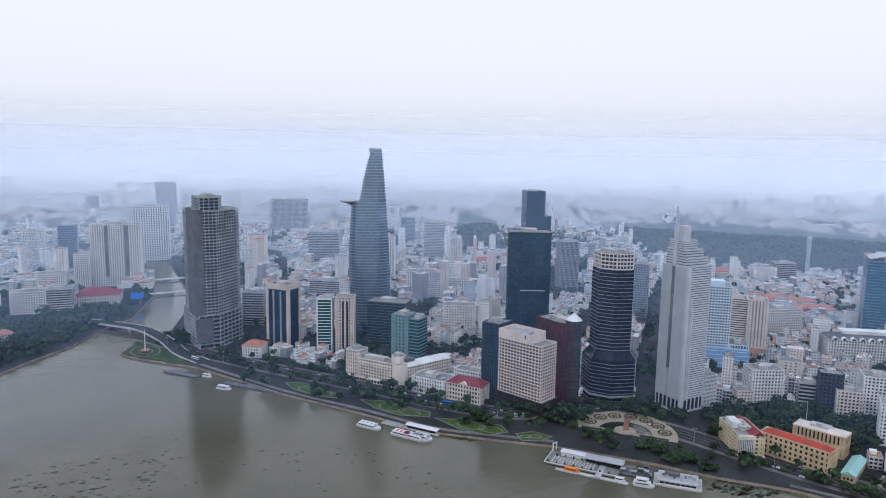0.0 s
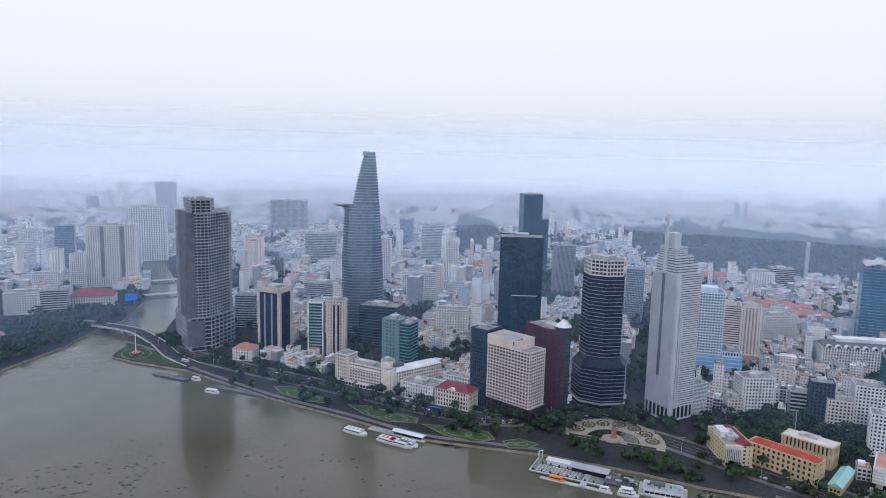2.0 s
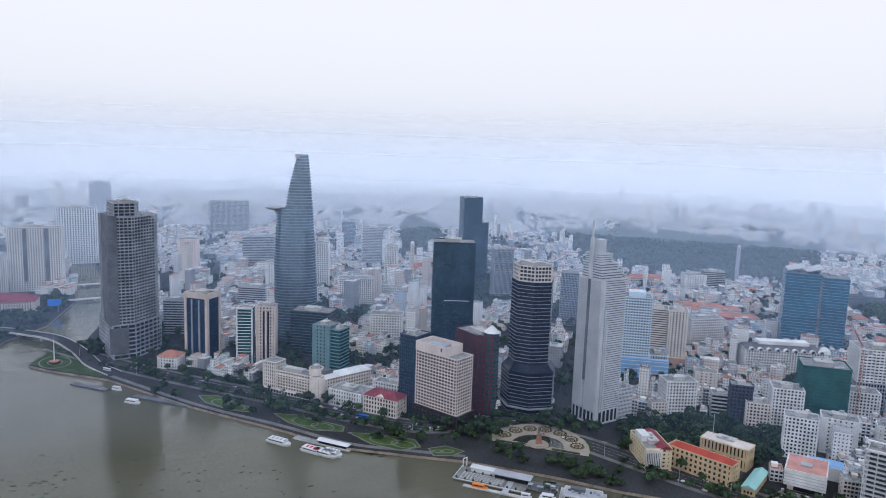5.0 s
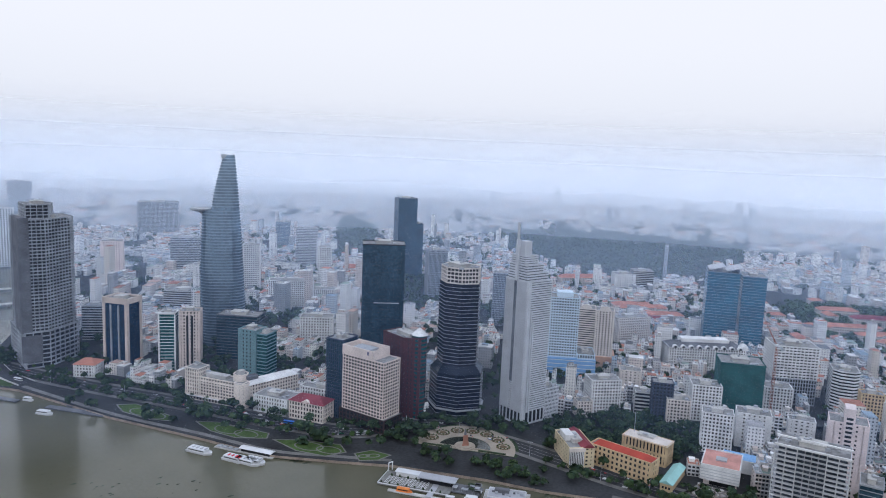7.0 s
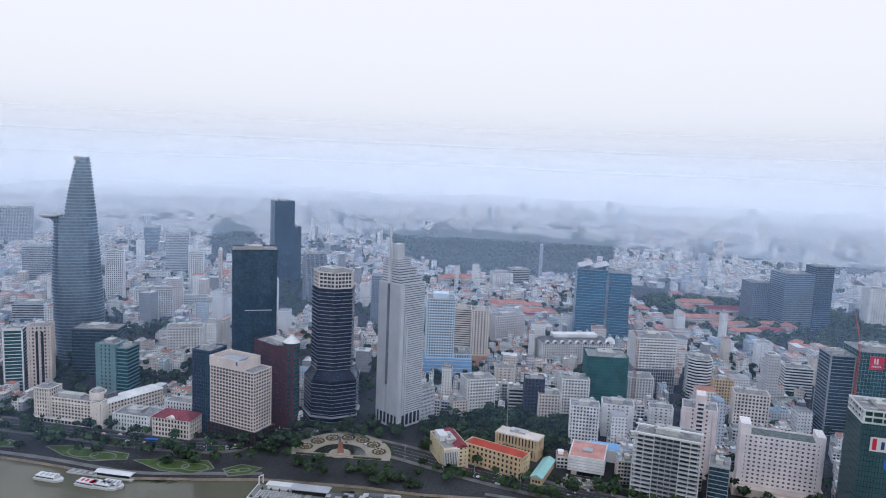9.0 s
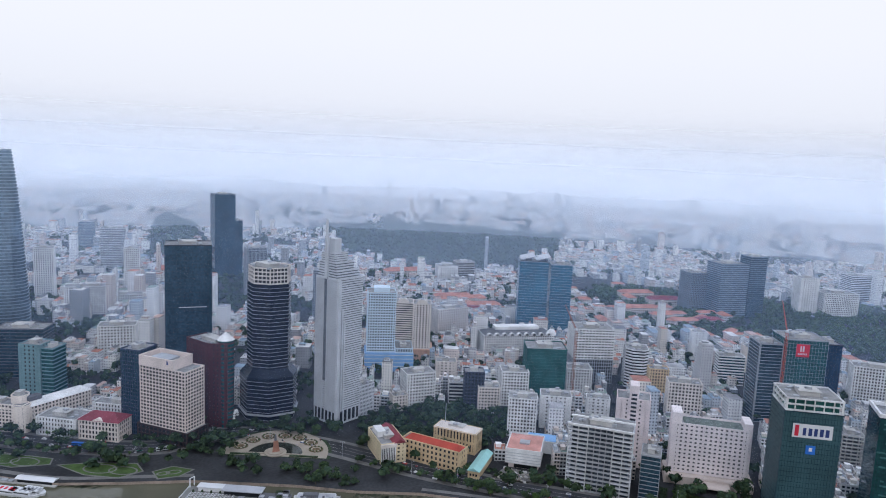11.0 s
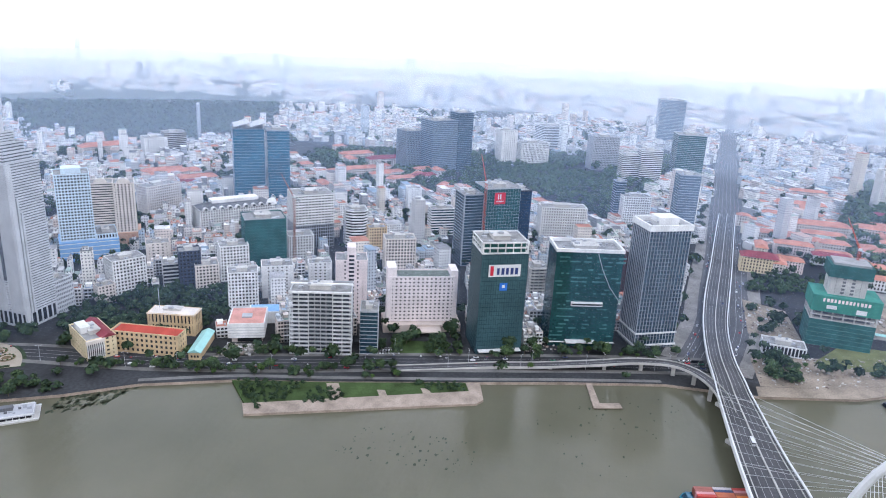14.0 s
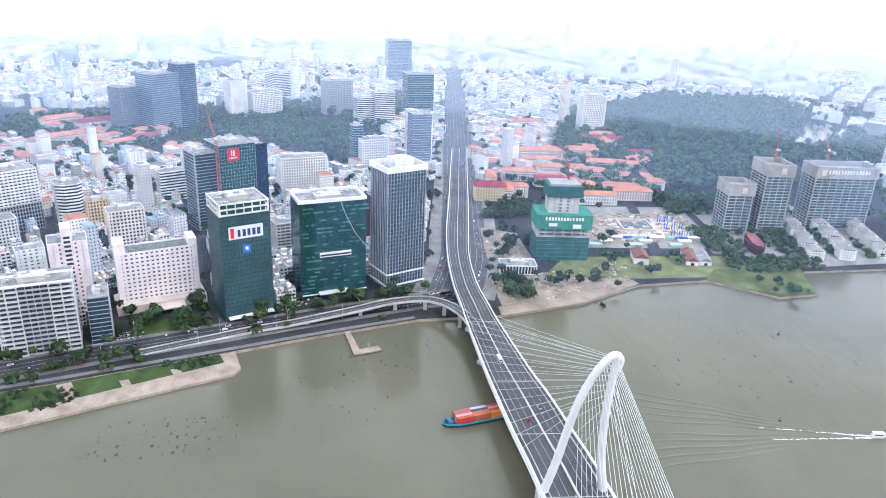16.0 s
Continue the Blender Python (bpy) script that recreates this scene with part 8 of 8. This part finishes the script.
PARKS += [BANK, NAVALYARD, [(420, 470), (440, 400), (560, 400), (610, 440), (610, 540), (480, 545)], [(606, 70), (700, 60), (720, 190), (640, 190)]]


def blocked(x, y, r=0.0):
    for px, py, c, s, x0, y0, x1, y1 in TAKEN:
        dx, dy = x - px, y - py
        u, v = c * dx + s * dy, -s * dx + c * dy
        if x0 - r < u < x1 + r and y0 - r < v < y1 + r:
            return True
    for line, half in ROADS:
        for i in range(len(line) - 1):
            ax, ay, bx, by = line[i][0], line[i][1], line[i + 1][0], line[i + 1][1]
            dx, dy = bx - ax, by - ay
            t = max(0, min(1, ((x - ax) * dx + (y - ay) * dy) / (dx * dx + dy * dy)))
            if (x - ax - t * dx) ** 2 + (y - ay - t * dy) ** 2 < (half + r) ** 2:
                return True
    return any(inside(p, x, y) for p in PARKS)


def boxes_mesh(name, rows, materials):
    """rows: x, y, angle, w, d, z0, h, roof kind. One mesh of plain house bodies with wall lengths in its UV map."""
    R = np.array(rows, float)
    n = len(R)
    c, s = np.cos(R[:, 2]), np.sin(R[:, 2])
    hx, hy = R[:, 3] / 2, R[:, 4] / 2
    V = np.zeros((n, 12, 3))
    for k, (sx, sy) in enumerate(((-1, -1), (1, -1), (1, 1), (-1, 1))):
        px, py = R[:, 0] + c * hx * sx - s * hy * sy, R[:, 1] + s * hx * sx + c * hy * sy
        for q, z in ((k, R[:, 5]), (k + 4, R[:, 5] + R[:, 6]), (k + 8, R[:, 5] + R[:, 6])):
            V[:, q, 0], V[:, q, 1], V[:, q, 2] = px, py, z
    pitched = R[:, 7] > 0.5
    for a, b, k0, k1 in ((8, 11, 8, 11), (9, 10, 9, 10)):
        mid = (V[:, a] + V[:, b]) / 2
        V[pitched, k0, :2], V[pitched, k1, :2] = mid[pitched, :2], mid[pitched, :2]
    V[:, 8:, 2] += np.where(pitched, 2.2, 0.25)[:, None]
    F = np.array([(0, 1, 5, 4), (1, 2, 6, 5), (2, 3, 7, 6), (3, 0, 4, 7), (4, 5, 9, 8), (5, 6, 10, 9), (6, 7, 11, 10), (7, 4, 8, 11), (8, 9, 10, 11)])
    allf = (F[None] + 12 * np.arange(n)[:, None, None]).reshape(-1, 4)
    me = bpy.data.meshes.new(name)
    me.from_pydata(V.reshape(-1, 3).tolist(), [], allf.tolist())
    uv = me.uv_layers.new(name="UVMap")
    U = np.zeros((n, 9, 4, 2))
    for k in range(4):
        ln = hx * 2 if k % 2 == 0 else np.where(R[:, 6] < 17, 0.0, hy * 2)
        U[:, k, 1, 0] = U[:, k, 2, 0] = ln
        U[:, k, 2, 1] = U[:, k, 3, 1] = R[:, 6]
    uv.data.foreach_set("uv", U.reshape(-1))
    for m in materials:
        me.materials.append(m)
    me.polygons.foreach_set("material_index", np.tile([0, 0, 0, 0, 1, 1, 1, 1, 1], n))
    me.update()
    return me


def spread(x0, y0, x1, y1, step, ang, keep, hmin, hmax, tall, seed, far=False):
    """Rows of narrow houses back to back along small lanes."""
    rng = random.Random(seed)
    c, s = math.cos(radians(ang)), math.sin(radians(ang))
    rows = []
    cx, cy = (x0 + x1) / 2, (y0 + y1) / 2
    half = max(x1 - x0, y1 - y0) * 0.75
    v, k = -half, 0
    while v < half:
        depth = step * (1.1 + 0.7 * rng.random())
        u = -half
        while u < half:
            w = step * (0.45 + 0.75 * rng.random() ** 1.5)
            x, y = cx + c * (u + w / 2) - s * v, cy + s * (u + w / 2) + c * v
            u += w + (0.2 if rng.random() > 0.04 else step * 0.8)
            if not (x0 < x < x1 and y0 < y < y1) or rng.random() > keep or not ok_land(x, y):
                continue
            if (noise.noise(Vector((x * 0.011, y * 0.011, 5.5))) > 0.22 and not (600 < x < 1000 and -60 < y < 420)) or blocked(x, y, 4 if not far else 2):
                continue
            h = hmin + (hmax - hmin) * rng.random() ** 1.6
            if rng.random() < tall:
                h *= 1.8 + 2.2 * rng.random()
                w, dd = w * (1.9 if not far else 0.9), depth * (1.2 if not far else 0.7)
            else:
                dd = depth * (0.8 + 0.25 * rng.random())
            rows.append((x, y, radians(ang + (rng.random() - 0.5) * 5), w * 0.97, dd, 2.4, h, 1.0 if h < 13 and rng.random() < 0.35 else 0.0))
            if rng.random() < 0.55 and h > 8:
                ww = w * (0.35 + 0.3 * rng.random())
                rows.append((x + (rng.random() - 0.5) * w * 0.3, y + (rng.random() - 0.5) * 4, radians(ang), ww, dd * 0.35, 2.4 + h, 2.0 + 1.8 * rng.random(), 0.0))
        v += depth + (0.6 if k % 2 == 0 else step * 0.7)
        k += 1
    return rows


def ok_land(x, y):
    if inside(CITY, x, y) or inside(FARSIDE, x, y):
        return min(math.hypot(x - a, y - b) for a, b in SHORE) > 26
    return False


near_rows = spread(150, 150, 1100, 1150, 9.5, -53, 0.93, 7, 21, 0.035, 1)
near_rows += spread(560, -120, 1100, 150, 9, -66, 0.93, 6, 18, 0.02, 2)


# the nearest houses are things of their own
def house_kind(w, floors, seed):
    """One terraced town house with its parts, kept out of sight under the name it is copied from."""
    rng = random.Random(seed)
    d, fh = 16.0, 3.5
    h = floors * fh
    t = thing("town_house", "narrow plastered town house with a flat cluttered roof", "house", 0, 0, 2.5, group="town houses")
    part("wall", Geo().box(-w / 2, -d / 2, 0, w / 2, d / 2, h).mesh("wall", HOUSEWALL), t)
    n = max(1, round(w / 3.0))
    g = Geo()
    for q in range(n):
        u = -w / 2 + (q + 0.5) * w / n
        g.box(u - w / n * 0.33, -d / 2 - 0.12, 0.8, u + w / n * 0.33, -d / 2 + 0.1, 2.6).box(u - w / n * 0.3, d / 2 - 0.1, 0.9, u + w / n * 0.3, d / 2 + 0.1, 2.4)
    for q in range(3):
        if rng.random() < 0.6:
            v = -d / 3 + q * d / 3
            g.box(-w / 2 - 0.08, v - 0.7, 1.0, -w / 2 + 0.1, v + 0.7, 2.3).box(w / 2 - 0.1, v - 0.7, 1.0, w / 2 + 0.08, v + 0.7, 2.3)
    base, g = g, Geo()
    for k in range(floors):
        g.add([(vx, vy, vz + k * fh) for vx, vy, vz in base.v], base.f)
    part("fenestration", g.mesh("fenestration", DARKTINT), t)["kind"] = "stuff"
    sl = Geo().box(-w / 2 - 0.1, -d / 2 - 0.9, -0.15, w / 2 + 0.1, -d / 2 + 0.05, 0.15).mesh("balcony", HOUSEWALL)
    for k in range(1, floors):
        if rng.random() < 0.6:
            part("balcony", sl, t, z=k * fh)
    part("roof", Geo().box(-w / 2 + 0.25, -d / 2 + 0.25, h, w / 2 - 0.25, d / 2 - 0.25, h + 0.12).mesh("roof", HOUSEROOF), t)
    part("parapet", Geo().ring([(-w / 2, -d / 2), (w / 2, -d / 2), (w / 2, d / 2), (-w / 2, d / 2)], h, h + 0.9, 0.03, 0.2).mesh("parapet", HOUSEWALL), t)
    part("stair_head", Geo().box(-w * 0.36, -1, h + 0.12, w * 0.1, d * 0.3, h + 3.0).box(-w * 0.4, -1.3, h + 3.0, w * 0.14, d * 0.33, h + 3.2).mesh("stair_head", HOUSEWALL), t)
    part("water_tank", Geo().tube([(w * 0.28, -d * 0.25, h + 0.12), (w * 0.28, -d * 0.25, h + 1.9)], 0.75, 10).mesh("water_tank", LIGHTMET), t)
    if rng.random() < 0.6:
        part("sheet_roof", Geo().add([(-w / 2, d * 0.32, h + 2.6), (w / 2, d * 0.32, h + 2.6), (w / 2, d / 2, h + 2.0), (-w / 2, d / 2, h + 2.0), (-w / 2, d * 0.32, h + 2.7), (w / 2, d * 0.32, h + 2.7), (w / 2, d / 2, h + 2.1), (-w / 2, d / 2, h + 2.1)], BOXF).box(-w / 2 + 0.1, d / 2 - 0.3, h, -w / 2 + 0.3, d / 2 - 0.1, h + 2.0).box(w / 2 - 0.3, d / 2 - 0.3, h, w / 2 - 0.1, d / 2 - 0.1, h + 2.0).mesh("sheet_roof", HOUSEROOF), t)
    return t


singles = [r for r in near_rows if r[5] < 2.6 and r[6] < 24 and 560 < r[0] < 960 and -70 < r[1] < 470]
singles.sort(key=lambda r: r[0] * 0.9 + abs(r[1] - 200) * 0.25)
singles = singles[:225]
chosen = {(r[0], r[1]) for r in singles}
near_rows = [r for r in near_rows if not any(abs(r[0] - x) < 7 and abs(r[1] - y) < 7 for x, y in chosen) or (r[5] < 2.6 and (r[0], r[1]) not in chosen)]
KINDS = {}
for r in singles:
    w_ = min((5.0, 7.0, 9.5, 13.0), key=lambda q: abs(q - r[3]))
    fl = min((3, 4, 5, 6), key=lambda q: abs(q * 3.5 - r[6]))
    m_ = pose(r[0], r[1], 2.5, 0, 0, math.degrees(r[2]))
    if (w_, fl) not in KINDS:
        KINDS[(w_, fl)] = house_kind(w_, fl, int(w_ * 10 + fl))
        KINDS[(w_, fl)].matrix_basis = m_
        ob_ = KINDS[(w_, fl)]
    else:
        ob_ = copy_thing(KINDS[(w_, fl)], m_)
    ob_.scale = (r[3] / w_, min(1.25, max(0.75, r[4] / 16)), 1)
city_near = new("low_houses", boxes_mesh("low_houses", near_rows, [FARWALL, FARROOF]))
tagged(city_near, "dense pale low houses with flat and tiled roofs", "houses", kind="stuff")
far_rows = spread(1100, -900, 2300, 2300, 16, -50, 0.82, 8, 24, 0.05, 3, True) + spread(-900, 950, 1100, 2300, 16, -40, 0.82, 8, 24, 0.05, 4, True)
far_rows += spread(2300, -3200, 4600, 4600, 30, -45, 0.74, 10, 28, 0.05, 5, True) + spread(-2400, 2300, 2300, 4700, 30, -40, 0.74, 10, 28, 0.05, 6, True) + spread(1000, -3600, 2300, -900, 26, -40, 0.6, 10, 28, 0.06, 7, True)
tagged(new("far_houses", boxes_mesh("far_houses", far_rows, [FARWALL, FARROOF])), "far pale city of low houses and blocks in haze", "houses", kind="stuff")

# trees in yards and along the lanes
yard = []
rng = random.Random(8)
for k in range(9000):
    x, y = 150 + rng.random() * 1250, -350 + rng.random() * 1650
    if not ok_land(x, y) or hit_plan(x, y, 0.0) or near_deck(x, y):
        continue
    if (noise.noise(Vector((x * 0.011, y * 0.011, 5.5))) < 0.2 or (600 < x < 1000 and -60 < y < 420)) and rng.random() < 0.58:
        continue
    yard.append((x, y, 7 + 9 * rng.random(), 2.8 + 2.6 * rng.random()))
woods("yard_trees", yard[:5000], "dark green trees in yards and lanes", LEAF, 30, 9)
far_green = []
for k in range(9000):
    x, y = -800 + rng.random() * 4400, -1600 + rng.random() * 4800
    if (1100 < math.hypot(x, y) < 3600) and ok_land(x, y) and not hit_plan(x, y, 0.0) and not near_deck(x, y) and noise.noise(Vector((x * 0.0035, y * 0.0035, 7.7))) > -0.22:
        far_green.append((x, y, 11 + 9 * rng.random(), 6 + 4 * rng.random()))
woods("far_trees", far_green, "far dark green trees among houses", LEAF, 16, 10)
# ---- translucent sheets standing in for haze, in arcs round the camera path ----
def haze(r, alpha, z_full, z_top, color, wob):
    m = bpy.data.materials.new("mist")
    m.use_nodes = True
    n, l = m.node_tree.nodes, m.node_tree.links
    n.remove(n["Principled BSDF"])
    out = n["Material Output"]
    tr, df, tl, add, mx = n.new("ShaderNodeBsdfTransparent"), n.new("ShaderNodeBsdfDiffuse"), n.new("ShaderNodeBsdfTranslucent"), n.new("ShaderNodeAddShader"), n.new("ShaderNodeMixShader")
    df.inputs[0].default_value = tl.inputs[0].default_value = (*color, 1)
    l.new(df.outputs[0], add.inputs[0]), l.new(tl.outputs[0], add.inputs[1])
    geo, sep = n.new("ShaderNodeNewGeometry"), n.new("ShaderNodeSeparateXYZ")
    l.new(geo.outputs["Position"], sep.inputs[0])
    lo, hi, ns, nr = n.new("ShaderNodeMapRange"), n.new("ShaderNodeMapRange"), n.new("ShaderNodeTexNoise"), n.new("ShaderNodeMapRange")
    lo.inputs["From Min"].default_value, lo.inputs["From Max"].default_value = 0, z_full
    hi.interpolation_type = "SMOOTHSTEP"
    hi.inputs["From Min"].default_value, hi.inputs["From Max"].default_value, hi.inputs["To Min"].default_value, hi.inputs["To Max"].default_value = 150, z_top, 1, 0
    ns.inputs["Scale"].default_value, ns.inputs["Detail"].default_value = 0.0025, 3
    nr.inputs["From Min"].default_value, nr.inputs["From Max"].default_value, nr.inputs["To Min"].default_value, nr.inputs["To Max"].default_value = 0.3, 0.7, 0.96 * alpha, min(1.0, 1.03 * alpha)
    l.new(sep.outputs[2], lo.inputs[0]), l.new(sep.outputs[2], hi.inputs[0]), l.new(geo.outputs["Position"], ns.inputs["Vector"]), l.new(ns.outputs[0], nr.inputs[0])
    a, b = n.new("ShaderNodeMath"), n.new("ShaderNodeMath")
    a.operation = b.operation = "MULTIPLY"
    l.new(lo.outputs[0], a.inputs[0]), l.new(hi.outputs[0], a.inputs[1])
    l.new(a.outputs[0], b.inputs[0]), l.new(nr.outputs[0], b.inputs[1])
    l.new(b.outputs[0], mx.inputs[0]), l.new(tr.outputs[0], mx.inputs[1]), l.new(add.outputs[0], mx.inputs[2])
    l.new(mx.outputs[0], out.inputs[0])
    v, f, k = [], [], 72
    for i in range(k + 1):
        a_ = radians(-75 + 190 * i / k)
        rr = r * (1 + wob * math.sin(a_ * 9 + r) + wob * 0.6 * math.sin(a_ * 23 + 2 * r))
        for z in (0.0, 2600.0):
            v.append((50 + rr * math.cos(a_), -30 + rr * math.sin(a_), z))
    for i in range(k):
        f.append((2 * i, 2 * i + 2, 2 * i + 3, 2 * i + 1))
    me = mesh_of("haze_sheet", v, f, m)
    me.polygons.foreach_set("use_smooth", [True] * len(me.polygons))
    ob = new("haze_sheet", me)
    return tagged(ob, "translucent tinted sheet standing in for haze in the air", "mist", kind="structure")


# seven tinted haze sheets from 650 m outwards, standing through the city itself
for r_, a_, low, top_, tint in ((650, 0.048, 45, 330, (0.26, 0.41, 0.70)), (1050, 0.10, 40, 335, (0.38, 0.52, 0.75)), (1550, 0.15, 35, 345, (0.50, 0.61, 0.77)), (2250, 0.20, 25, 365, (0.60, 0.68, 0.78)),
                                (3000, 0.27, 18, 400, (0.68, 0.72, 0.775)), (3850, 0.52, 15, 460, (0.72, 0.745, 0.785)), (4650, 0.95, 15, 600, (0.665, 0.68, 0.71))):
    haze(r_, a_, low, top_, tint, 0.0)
